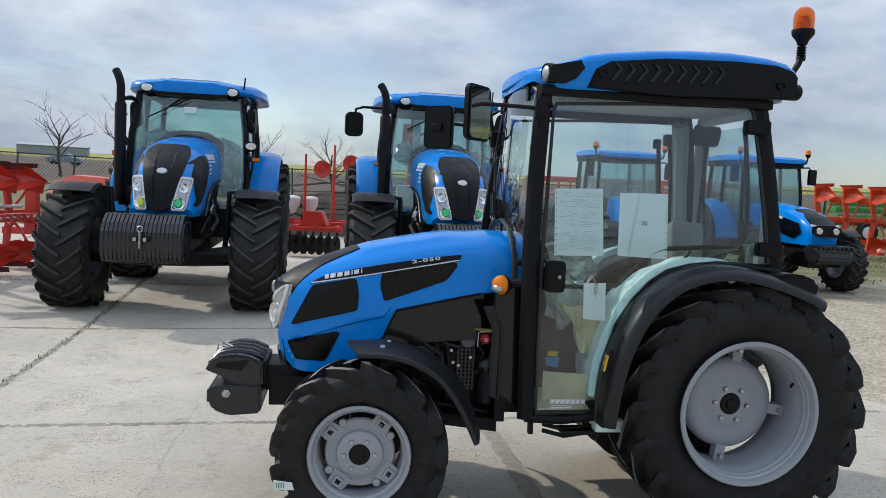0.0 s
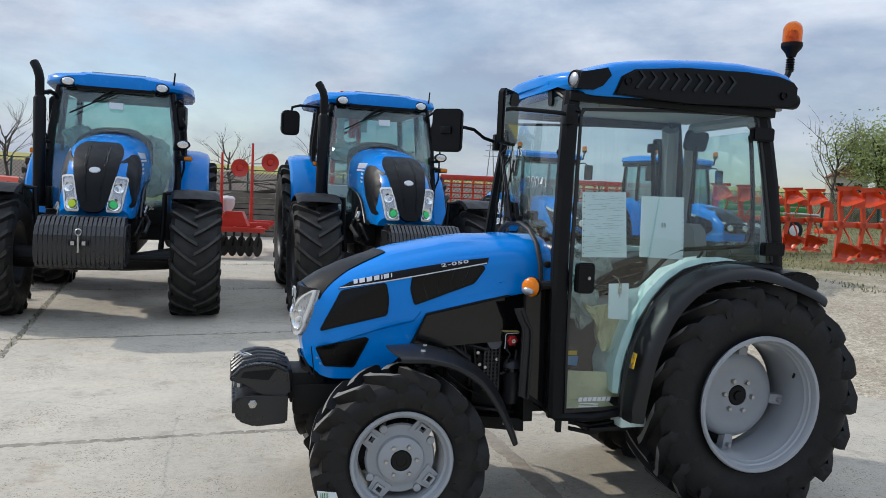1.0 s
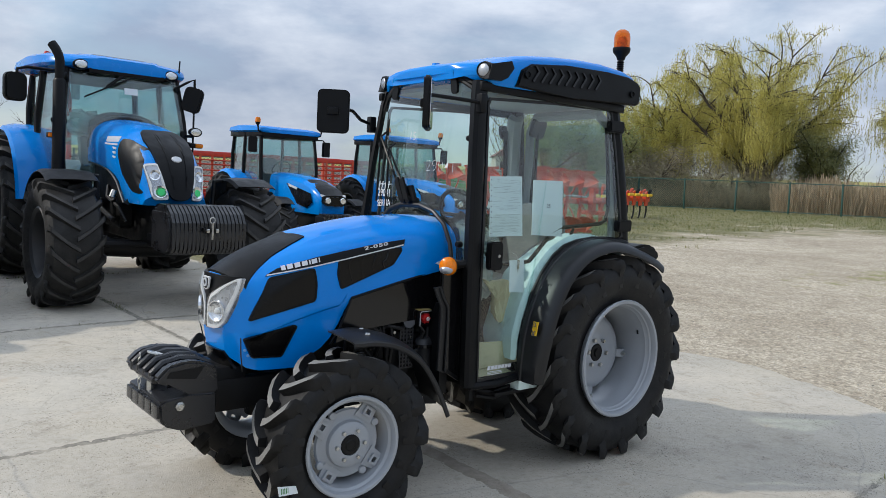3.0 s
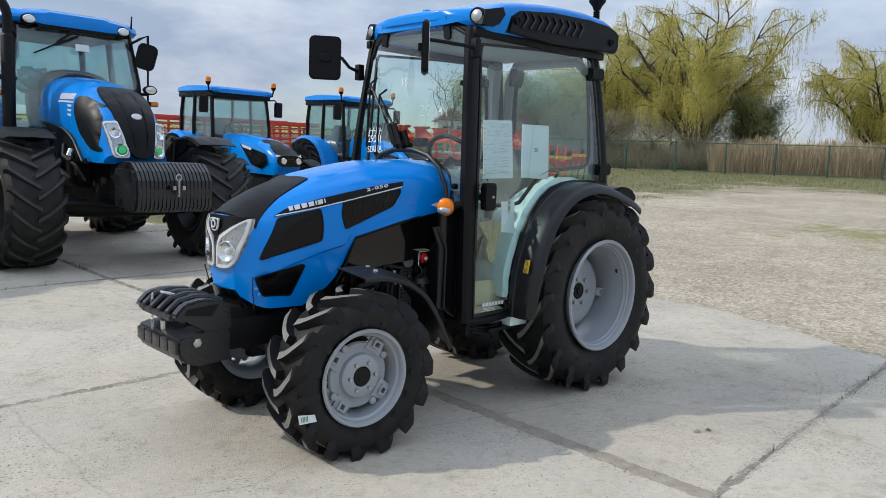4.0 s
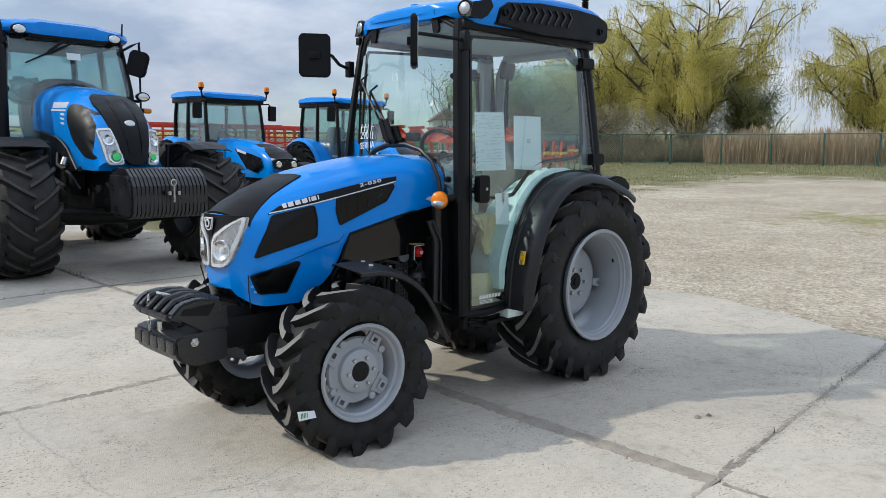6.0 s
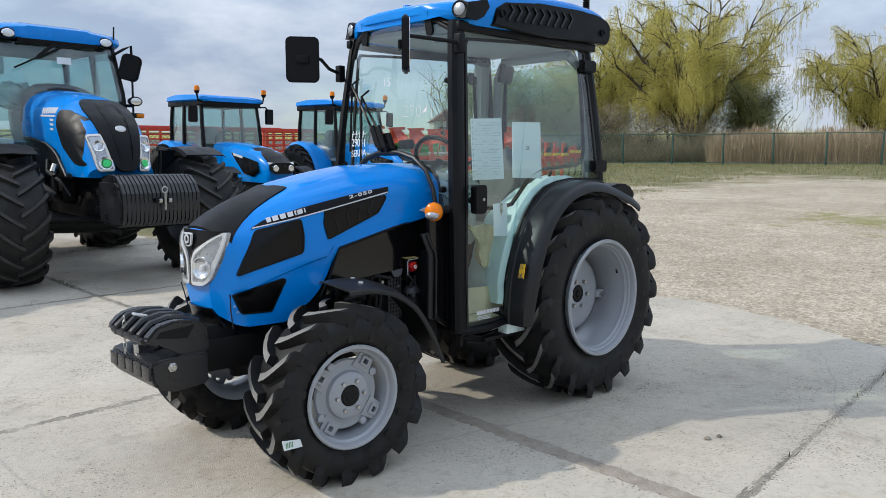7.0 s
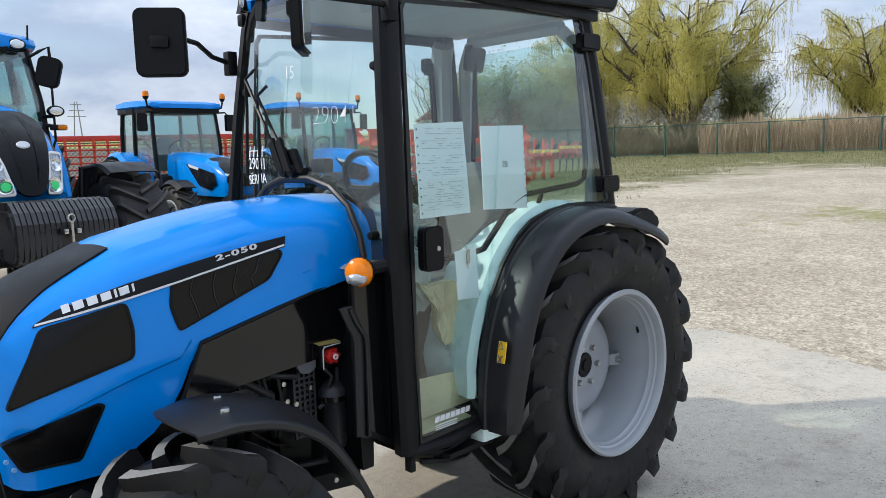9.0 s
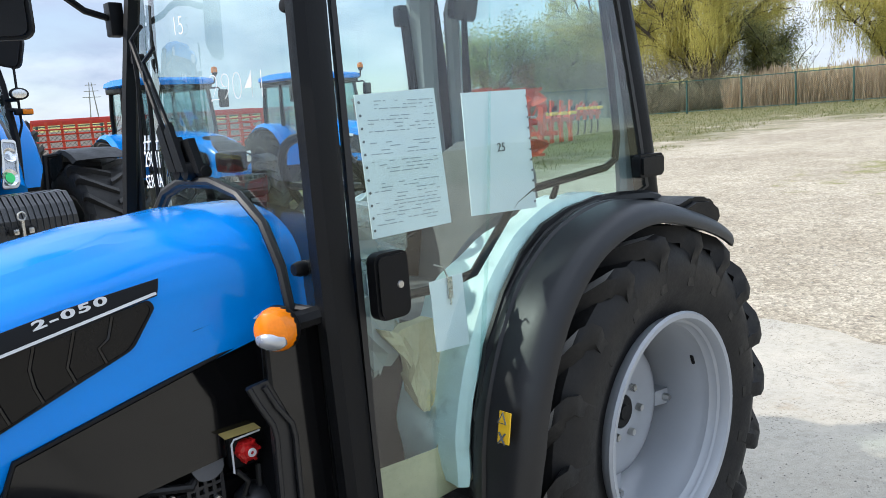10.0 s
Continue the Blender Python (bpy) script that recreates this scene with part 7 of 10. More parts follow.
def big_tractor(m, label, folded):
    t = thing("row_crop_tractor", m, label, "tractor", "large tractors in a row")
    bm = bmesh.new()
    secs = []
    for x in (1.35, 1.6, 1.9, 2.1, 2.3, 2.44, 2.52, 2.60, 2.70, 2.82, 2.95, 3.05, 3.12, 3.18, 3.22, 3.25):
        w, zt, zb = lerp(BW, x), lerp(BT, x), lerp(BB, x)
        d = min(0.34, zt - zb - 0.01)
        half = [(w * 0.97, zb), (w, min(zb + 0.06, zt - d)), (w, zt - d + 0.001)]
        for i in range(1, 9):
            a = math.pi / 2 * i / 8
            half.append((w * math.cos(a) ** 0.8, zt - d + d * math.sin(a) ** 0.8))
        loop = half + [(-y, z) for y, z in half[-2::-1]]
        bow = 0.20 * max(0.0, min(1.0, (x - 2.3) / 0.9))
        secs.append([(x - bow * (y / 0.40) ** 2, y, z) for y, z in loop])
    loft(bm, secs)
    part("hood", bm, BLUE_BIG, t, "rounded blue hood", smooth=30)
    bm = bmesh.new()
    draped(bm, rounded([(-0.19, 1.945), (0.19, 1.945), (0.255, 1.85), (0.205, 1.55), (0.105, 1.185), (-0.105, 1.185), (-0.205, 1.55), (-0.255, 1.85)], 0.09, 6), big_skin, 0.018, 0.03)
    part("nose_panel", bm, BLACK, t, "black ribbed nose panel")
    bm = bmesh.new()
    for s in (1, -1):
        draped(bm, [(s * 0.085, 1.90), (s * 0.112, 1.89), (s * 0.118, 1.78), (s * 0.098, 1.52), (s * 0.072, 1.30), (s * 0.060, 1.30), (s * 0.080, 1.52), (s * 0.092, 1.78)], big_skin, 0.024, 0.012)
    parts("nose_rib", bm, BLACK, t)
    bm = bmesh.new()
    lathe(bm, [(0, 0.012), (0.05, 0.010), (0.058, 0.0), (0, 0)], 20)
    turned(bm, pose(big_nose(0, 1.625) + 0.014, 0, 1.633, 40, 0, -90) @ Matrix.Diagonal((1, 1, 0.72, 1)))
    part("badge", bm, LOGO, t, "plain round silver badge")
    for s in (1, -1):
        bm = bmesh.new()
        lamp = rounded([(s * 0.205, 1.575), (s * 0.335, 1.560), (s * 0.280, 1.215), (s * 0.255, 1.185), (s * 0.125, 1.190)], 0.03)
        draped(bm, lamp, big_skin, 0.008, 0.02)
        hl = part("headlight", bm, LAMPGREY, t, "tall clear headlight")
        bm = bmesh.new()
        draped(bm, lamp, big_skin, 0.016, 0.02, 0.016)
        part("headlight_rim", bm, WHITE, hl)
        for z, y, r in ((1.45, 0.240, 0.058), (1.275, 0.200, 0.068)):
            bm = bmesh.new()
            lathe(bm, [(0, -0.004), (r * 0.6, 0.0), (r * 0.9, 0.016), (r, 0.018), (r, 0.0)], 18)
            turned(bm, pose(big_nose(y, z) + 0.012, s * y, z, 12, 0, -90 + s * 20))
            part("reflector", bm, CHROME, hl)
        bm = bmesh.new()
        lathe(bm, [(0, 0.004), (0.040, 0.003), (0.040, 0.0), (0, 0)], 16)
        turned(bm, pose(big_nose(0.20, 1.275) + 0.034, s * 0.20, 1.275, 12, 0, -90 + s * 20))
        part("round_sticker", bm, GREENDOT if s > 0 or not folded else YELLOWDOT, hl)
        # dark flank grille, leaf-shaped
        bm = bmesh.new()
        draped(bm, rounded([(2.42, 1.835), (2.62, 1.825), (2.96, 1.72), (3.12, 1.59), (3.235, 1.30), (3.18, 1.235), (2.95, 1.255), (2.62, 1.43), (2.44, 1.64)], 0.07), lambda u, v, off: big_flank(u, v, off, s), 0.006, 0.015)
        part("flank_grille", bm, BLACK, t)
        bm = bmesh.new()
        for k in range(7):
            x = 2.36 - k * 0.052
            draped(bm, [(x - 0.038, 1.86), (x, 1.855), (x, 1.79), (x - 0.038, 1.795)], lambda u, v, off: big_flank(u, v, off, s), 0.006, 0.008)
        draped(bm, [(1.98, 1.782), (2.37, 1.772), (2.37, 1.752), (1.98, 1.762)], lambda u, v, off: big_flank(u, v, off, s), 0.006, 0.008)
        for k in range(3):
            draped(bm, [(2.23, 1.735 - k * 0.05), (2.34, 1.730 - k * 0.05), (2.34, 1.705 - k * 0.05), (2.26, 1.710 - k * 0.05)], lambda u, v, off: big_flank(u, v, off, s), 0.006, 0.008)
        tagged(part("lettering_bars", bm, LOGO, t), kind="stuff")
        # front wheel, mudguard, carrier
        plain_wheel(t, Matrix.Translation((2.64, s * 1.04, 0.672)) @ pose(0, 0, 0, 0, 0, 0 if s > 0 else 180), 0.680, 0.54, 0.37, 19, RIM_DARK, 0.02, s, lug_w=0.058)
        bm = bmesh.new()
        arc = [(2.64 + 0.78 * math.cos(radians(a)), 0.68 + 0.77 * math.sin(radians(a))) for a in (62, 72, 82, 92, 102, 112, 122, 132, 142, 152)]
        secs = []
        for x, z in arc:
            d = Vector((x - 2.64, 0, z - 0.68)).normalized()
            secs.append([(x + d.x * h, s * y, z + d.z * h) for y, h in ((0.76, -0.030), (0.79, 0.0), (1.02, 0.010), (1.24, 0.002), (1.285, -0.026), (1.278, -0.030), (1.235, -0.008), (1.02, -0.001), (0.79, -0.008))])
        loft(bm, secs)
        mg = part("front_mudguard", bm, BLACK, t, "black front mudguard")
        bm = bmesh.new()
        tube(bm, [(2.60, s * 0.95, 1.43), (2.56, s * 0.68, 1.40), (2.54, s * 0.66, 0.95), (2.60, s * 0.64, 0.70)], 0.032, 8)
        slab_of(bm, [(2.28, s * 0.765, 1.34), (2.72, s * 0.765, 1.43), (2.70, s * 0.765, 1.30), (2.40, s * 0.765, 1.16)], (0, s * 0.012, 0))
        part("mudguard_stay", bm, DARK, mg)
        # rear wheel and blue mudguard
        plain_wheel(t, Matrix.Translation((0, s * 0.97, 0.90)) @ pose(0, 0, 0, 0, 0, 0 if s > 0 else 180), 0.92, 0.56, 0.50, 22, RIM_DARK, 0.06, s, lug_w=0.05)
        bm = bmesh.new()
        secs = []
        for a in (8, 22, 36, 50, 64, 78, 92, 108, 124, 140):
            c, sn = math.cos(radians(a)), math.sin(radians(a))
            r = 1.02 + 0.06 * math.sin(radians(a)) ** 2
            secs.append([((r + h) * c, s * y, 0.90 + (r + h) * sn * 0.98) for y, h in ((0.62, -0.06), (0.66, 0.0), (0.80, 0.02), (1.00, 0.015), (1.12, -0.02), (1.15, -0.07), (1.135, -0.075), (1.10, -0.04), (0.98, 0.0), (0.66, -0.02))])
        loft(bm, secs)
        part("rear_mudguard", bm, BLUE_BIG, t, "blue rear mudguard")
        # cab pillars and side glass
        bm = bmesh.new()
        tube(bm, [(1.46, s * 0.74, 1.12), (1.44, s * 0.765, 1.55), (1.36, s * 0.735, 2.1), (1.24, s * 0.665, 2.66)], 0.048, 8)
        part("front_pillar", bm, BLACK, t)
        bm = bmesh.new()
        tube(bm, [(0.42, s * 0.80, 1.70), (0.42, s * 0.80, 2.1), (0.42, s * 0.74, 2.66)], 0.045, 8)
        part("middle_pillar", bm, BLACK, t)
        bm = bmesh.new()
        tube(bm, [(-0.42, s * 0.72, 1.75), (-0.44, s * 0.72, 2.2), (-0.42, s * 0.68, 2.66)], 0.045, 8)
        part("rear_pillar", bm, BLACK, t)
        bm = bmesh.new()
        slab_of(bm, [(1.43, s * 0.765, 1.15), (0.45, s * 0.80, 1.30), (0.45, s * 0.80, 2.1), (0.45, s * 0.745, 2.62), (1.23, s * 0.665, 2.62), (1.35, s * 0.735, 2.1)], (0, -s * 0.006, 0))
        slab_of(bm, [(0.40, s * 0.80, 1.75), (-0.40, s * 0.72, 1.78), (-0.41, s * 0.69, 2.62), (0.40, s * 0.74, 2.62)], (0, -s * 0.006, 0))
        parts("side_glass", bm, GLASS_FAR, t)
        # roof lamps, indicator arm, mirror
        bm = bmesh.new()
        lathe(bm, [(0, 0.022), (0.05, 0.02), (0.066, 0.006), (0.074, 0.0), (0.074, -0.06), (0, -0.06)], 20)
        turned(bm, pose(1.395, s * 0.548, 2.708, 0, 0, -90) @ Matrix.Diagonal((1.25, 1, 0.85, 1)))
        rl = part("roof_lamp", bm, BLACK, t)
        bm = bmesh.new()
        lathe(bm, [(0, 0.026), (0.05, 0.023), (0.058, 0.012), (0, 0.012)], 20)
        turned(bm, pose(1.397, s * 0.548, 2.708, 0, 0, -90) @ Matrix.Diagonal((1.25, 1, 0.85, 1)))
        part("lens", bm, CHROME, rl)
        bm = bmesh.new()
        tube(bm, [(1.42, s * 0.74, 1.86), (1.50, s * 0.86, 1.84)], 0.022, 6)
        tube(bm, [(1.42, s * 0.74, 1.95), (1.52, s * 0.82, 1.95)], 0.020, 6)
        box(bm, 1.48, 1.55, s * 0.86 - 0.085, s * 0.86 + 0.085, 1.798, 1.862, 0.018)
        sg = part("side_lamp_bar", bm, BLACK, t)
        bm = bmesh.new()
        box(bm, 1.545, 1.565, s * 0.89 - 0.05, s * 0.89 + 0.05, 1.806, 1.854, 0.01)
        part("indicator", bm, AMBER, sg)
        bm = bmesh.new()
        lathe(bm, [(0, 0.02), (0.06, 0.016), (0.072, 0), (0.06, -0.06), (0, -0.07)], 18)
        turned(bm, pose(1.57, s * 0.825, 2.005, 0, 0, -90) @ Matrix.Diagonal((1.3, 1, 0.85, 1)))
        wl2 = part("working_lamp", bm, BLACK, t)
        bm = bmesh.new()
        lathe(bm, [(0, 0.026), (0.052, 0.022), (0.056, 0.012), (0, 0.012)], 18)
        turned(bm, pose(1.572, s * 0.825, 2.005, 0, 0, -90) @ Matrix.Diagonal((1.3, 1, 0.85, 1)))
        part("lens", bm, CHROME, wl2)
        bm = bmesh.new()
        if folded:
            arm, c, yaw, tilt = [(1.28, s * 0.68, 2.52), (1.34, s * 0.75, 2.58), (1.26, s * 0.80, 2.55)], (1.20, s * 0.80 if s > 0 else -0.72, 2.36), 84, 0
        elif s < 0:
            arm, c, yaw, tilt = [(1.28, -0.68, 2.55), (1.34, -0.80, 2.60), (1.34, -1.12, 2.60), (1.33, -1.22, 2.57), (1.32, -1.24, 2.44)], (1.30, -1.24, 2.362), 10, 0
        else:
            arm, c, yaw, tilt = [(1.28, 0.68, 2.46), (1.36, 0.66, 2.58), (1.40, 0.76, 2.65), (1.42, 0.855, 2.70), (1.42, 0.86, 2.52)], (1.40, 0.845, 2.433), -32, -14
        tube(bm, arm, 0.018, 8)
        mr = part("door_mirror", bm, BLACK, t)
        bm = bmesh.new()
        prism(bm, round_rect(0, 0, 0.245, 0.33, 0.07), -0.05, 0.05, "x")
        bmesh.ops.bevel(bm, geom=[e for e in bm.edges if abs(e.verts[0].co.x - e.verts[1].co.x) < 1e-5], offset=0.02, segments=2, affect="EDGES")
        part("mirror_shell", bm, BLACK, mr, m=Matrix.Translation(c) @ pose(0, 0, 0, 0, 0, yaw) @ pose(0, 0, 0, tilt, 0, 0))
        bm = bmesh.new()
        tube(bm, [(1.42, s * 0.80, 1.55), (1.46, s * 0.84, 1.70), (1.44, s * 0.85, 2.25), (1.38, s * 0.80, 2.35)], 0.014, 6)
        part("grab_rail", bm, BLACK, t)
    # windscreen, rear window
    bm = bmesh.new()
    rows, back = [], []
    for z, x, w in ((1.15, 1.50, 0.72), (1.55, 1.49, 0.755), (2.1, 1.42, 0.735), (2.64, 1.30, 0.69)):
        rows.append([(x - 0.06 * (k / 4) ** 2 + 0.04, w * k / 4, z) for k in range(-4, 5)])
        back.append([(p[0] - 0.006, p[1], p[2]) for p in rows[-1]])
    grid_slab(bm, rows, back)
    part("windscreen", bm, GLASS_FAR, t, smooth=60)
    bm = bmesh.new()
    slab_of(bm, [(-0.43, -0.70, 1.75), (-0.43, 0.70, 1.75), (-0.43, 0.66, 2.62), (-0.43, -0.66, 2.62)], (-0.006, 0, 0))
    part("rear_window", bm, GLASS_FAR, t)
    bm = bmesh.new()
    tube(bm, [(1.38, -0.02, 2.66), (1.42, -0.16, 2.55), (1.44, -0.26, 2.47)], 0.016, 6)
    tube(bm, [(1.40, 0.02, 2.60), (1.45, -0.26, 2.46), (1.46, -0.52, 2.32)], 0.010, 6)
    part("wiper", bm, BLACK, t)
    bm = bmesh.new()
    secs = []
    for x, zt, w in ((1.43, 2.755, 0.50), (1.41, 2.79, 0.66), (1.30, 2.825, 0.79), (0.95, 2.86, 0.89), (0.35, 2.875, 0.93), (-0.35, 2.85, 0.91), (-0.55, 2.80, 0.80)):
        half = [(w - 0.14, 2.67), (w - 0.03, 2.685), (w, 2.72), (w - 0.02, zt - 0.045), (w - 0.10, zt - 0.008), (w * 0.55, zt + 0.012), (w * 0.5, zt + 0.028)]
        loop = half + [(-y, z) for y, z in half[::-1]]
        secs.append([(x - 0.10 * (y / 0.95) ** 2, y, z) for y, z in loop])
    loft(bm, secs)
    rf = part("roof", bm, BLUE_BIG, t, "blue cab roof")
    bm = bmesh.new()
    box(bm, 1.05, 1.405, -0.46, 0.46, 2.625, 2.72, 0.02)
    box(bm, -0.45, 1.22, -0.68, 0.68, 2.61, 2.672, 0.02)
    part("roof_underside", bm, BLACK, rf)
    bm = bmesh.new()
    box(bm, 0.35, 1.05, -0.33, 0.33, 2.865, 2.892, 0.012)
    part("roof_hatch", bm, LINING, rf)
    # exhaust stack at the right pillar
    bm = bmesh.new()
    tube(bm, [(1.58, -0.83, 1.20), (1.58, -0.83, 2.46), (1.58, -0.83, 2.49)], [0.072, 0.072, 0.056], 18)
    tube(bm, [(1.58, -0.83, 2.49), (1.58, -0.83, 2.70), (1.575, -0.845, 2.77), (1.55, -0.875, 2.84), (1.52, -0.905, 2.89)], 0.052, 16)
    tube(bm, [(1.57, -0.80, 2.53), (1.46, -0.74, 2.56), (1.34, -0.70, 2.54), (1.28, -0.68, 2.48)], [0.03, 0.028, 0.03, 0.04], 8)
    box(bm, 1.44, 1.58, -0.86, -0.70, 1.15, 1.40, 0.03)
    part("exhaust", bm, BLACK, t, "tall black exhaust stack")
    # lower cab, interior
    bm = bmesh.new()
    box(bm, -0.45, 1.45, -0.60, 0.60, 0.95, 1.20, 0.04)
    box(bm, 0.55, 1.40, -0.80, 0.80, 0.75, 1.12, 0.04)
    part("cab_base", bm, DARK, t)
    bm = bmesh.new()
    rows = []
    for z, x, w in ((1.45, 0.42, 0.24), (1.60, 0.36, 0.27), (1.85, 0.30, 0.27), (2.05, 0.26, 0.22), (2.18, 0.24, 0.13)):
        rows.append([(x + 0.07, k * w, z) for k in (-1, -0.5, 0.5, 1)] + [(x - 0.07, k * w, z) for k in (1, 0.5, -0.5, -1)])
    loft(bm, rows)
    box(bm, 0.30, 0.85, -0.26, 0.26, 1.28, 1.48, 0.05)
    part("seat", bm, SEAT, t, "seat under clear film")
    bm = bmesh.new()
    tube(bm, [(1.02 + 0.10 * math.cos(a), 0.21 * math.sin(a), 1.86 + 0.19 * math.cos(a)) for a in [i * math.tau / 20 for i in range(20)]], 0.018, 6, True)
    tube(bm, [(1.02, -0.2, 1.86), (1.03, 0.2, 1.86)], 0.016, 6)
    tube(bm, [(1.02, 0, 1.86), (1.22, 0, 1.55)], 0.05, 8)
    part("steering_wheel", bm, BLACK, t)
    bm = bmesh.new()
    rows = []
    for x, z, w in ((1.50, 2.06, 0.46), (1.44, 2.14, 0.43), (1.28, 2.18, 0.37), (1.12, 2.14, 0.30)):
        rows.append([(x - 0.10 * (k / 3) ** 2, w * k / 3, z - 0.10 * (k / 3) ** 4) for k in range(-3, 4)])
    grid_slab(bm, rows, [[(a - 0.02, b, c - 0.25) for a, b, c in r] for r in rows])
    part("dashboard", bm, BLACK, t)
    # crumpled clear wrapping over the seat and console
    rng = random.Random(6 if folded else 7)
    for c, size in (((1.12, 0.40, 1.72), (0.20, 0.27, 0.36)), ((1.10, -0.42, 2.02), (0.16, 0.24, 0.16))):
        bm = bmesh.new()
        rings = []
        for i in range(9):
            a = math.pi * (i + 0.5) / 9
            rings.append([])
            for k in range(14):
                b = math.tau * k / 14
                d = 1 + 0.22 * rng.uniform(-1, 1)
                rings[-1].append((c[0] + size[0] * d * math.sin(a) * math.cos(b), c[1] + size[1] * d * math.sin(a) * math.sin(b), c[2] + size[2] * d * math.cos(a)))
        loft(bm, rings)
        part("plastic_wrap", bm, WRAP, t, "crumpled clear plastic wrapping", smooth=0)
    bm = bmesh.new()
    slab_of(bm, [(1.475, 0.10, 2.48), (1.475, -0.06, 2.48), (1.485, -0.06, 2.40), (1.485, 0.10, 2.40)], (-0.003, 0, 0))
    part("label_sheet", bm, PAPER, t)
    # chassis, axle
    bm = bmesh.new()
    box(bm, 1.20, 3.30, -0.22, 0.22, 0.66, 1.14, 0.04)
    box(bm, 1.5, 2.35, -0.36, 0.36, 0.80, 1.14, 0.05)
    part("chassis", bm, DARK, t)
    for s in (1, -1):
        bm = bmesh.new()
        prism(bm, [(1.45, 1.10), (2.74, 1.10), (2.70, 1.16), (2.60, 1.24), (2.44, 1.38), (2.10, 1.52), (1.45, 1.58)], s * 0.355, s * 0.385)
        sp = part("engine_side_panel", bm, BLACK, t)
        bm = bmesh.new()
        tube(bm, [(x, s * 0.425, z - 0.006) for x, z in BB[:7]], 0.014, 6)
        part("panel_edge", bm, SEAL, sp)
        bm = bmesh.new()
        tube(bm, [(2.30, s * 0.40, 1.20), (2.38, s * 0.44, 1.12), (2.36, s * 0.42, 0.98), (2.20, s * 0.38, 0.92)], 0.026, 8)
        tube(bm, [(2.05, s * 0.40, 1.28), (2.18, s * 0.45, 1.16), (2.50, s * 0.42, 1.06), (2.60, s * 0.36, 0.90)], 0.02, 8)
        tube(bm, [(1.80, s * 0.40, 1.10), (1.95, s * 0.46, 1.02), (2.40, s * 0.44, 0.90)], 0.03, 8)
        parts("hose", bm, SEAL, t)
        bm = bmesh.new()
        lathe(bm, [(0, 0.05), (0.035, 0.045), (0.04, -0.04), (0, -0.05)], 12)
        turned(bm, pose(2.44, s * 0.46, 1.20, 70, 0, 20))
        part("coupling", bm, STEEL, t)
    bm = bmesh.new()
    tube(bm, [(1.25, 0.66, 2.63), (1.30, 0.685, 2.74), (1.29, 0.70, 2.93)], [0.016, 0.012, 0.010], 6)
    part("aerial", bm, BLACK, t)
    bm = bmesh.new()
    tube(bm, [(2.64, -0.85, 0.66), (2.64, -0.3, 0.60), (2.64, 0.3, 0.60), (2.64, 0.85, 0.66)], [0.13, 0.10, 0.10, 0.13], 12)
    tube(bm, [(2.84, -0.78, 0.67), (2.84, 0.78, 0.67)], 0.035, 8)
    part("front_axle", bm, DARK, t)
    bm = bmesh.new()
    tube(bm, [(0, -0.8, 0.9), (0, 0.8, 0.9)], 0.18, 14)
    box(bm, -0.5, 1.3, -0.28, 0.28, 0.55, 1.05, 0.06)
    part("rear_axle", bm, DARK, t)
    # front ballast with ribs
    bm = bmesh.new()
    prism(bm, [(3.62, 0.60), (4.05, 0.585), (4.14, 0.64), (4.17, 0.72), (4.17, 0.85), (4.14, 0.95), (4.05, 1.04), (3.62, 1.04)], -0.455, 0.455)
    bmesh.ops.bevel(bm, geom=bm.edges[:], offset=0.03, segments=2, affect="EDGES")
    wt = part("front_weight", bm, CAST, t, "black ribbed front ballast block", m=Matrix.Translation((-0.12, 0, 0.09)) @ Matrix.Diagonal((1, 0.89, 1, 1)))
    bm = bmesh.new()
    for k in range(19):
        y = -0.42 + k * 0.0467
        prism(bm, [(3.72, 1.03), (3.80, 1.09), (4.00, 1.085), (4.11, 1.01), (4.170, 0.92), (4.172, 0.86), (4.172, 0.66), (4.12, 0.605), (4.12, 0.64), (4.16, 0.70), (4.16, 0.90), (4.10, 0.97), (3.98, 1.035)], y - 0.017, y + 0.017)
    parts("weight_rib", bm, CAST, wt, smooth=0)
    bm = bmesh.new()
    box(bm, 4.185, 4.215, -0.10, 0.10, 0.825, 0.875, 0.008)
    part("hitch_plate", bm, DARK, wt)
    bm = bmesh.new()
    tube(bm, [(4.225, 0, 0.93), (4.225, 0, 0.76)], 0.014, 8)
    tube(bm, [(4.225 , 0.03 * math.cos(a), 0.955 + 0.03 * math.sin(a)) for a in [i * math.tau / 10 for i in range(10)]], 0.007, 6, True)
    box(bm, 4.21, 4.24, -0.075, -0.035, 0.83, 0.87, 0.008)
    box(bm, 4.21, 4.24, 0.035, 0.075, 0.83, 0.87, 0.008)
    part("hitch_pin", bm, STEEL, wt)
    bm = bmesh.new()
    box(bm, 3.22, 3.60, -0.30, -0.20, 0.78, 1.04, 0.02)
    box(bm, 3.22, 3.60, 0.20, 0.30, 0.78, 1.04, 0.02)
    box(bm, 3.25, 3.56, -0.36, 0.36, 0.76, 0.84, 0.02)
    part("weight_frame", bm, DARK, t)
    return t


big_tractor(stand(-4.552, 11.411, -74.07, 2.64), "big blue tractor with ribbed black front weight, mirrors folded", True)
big_tractor(stand(-1.236, 12.272, -74.06, 2.64), "big blue tractor with mirrors out and plastic-wrapped seat", False)


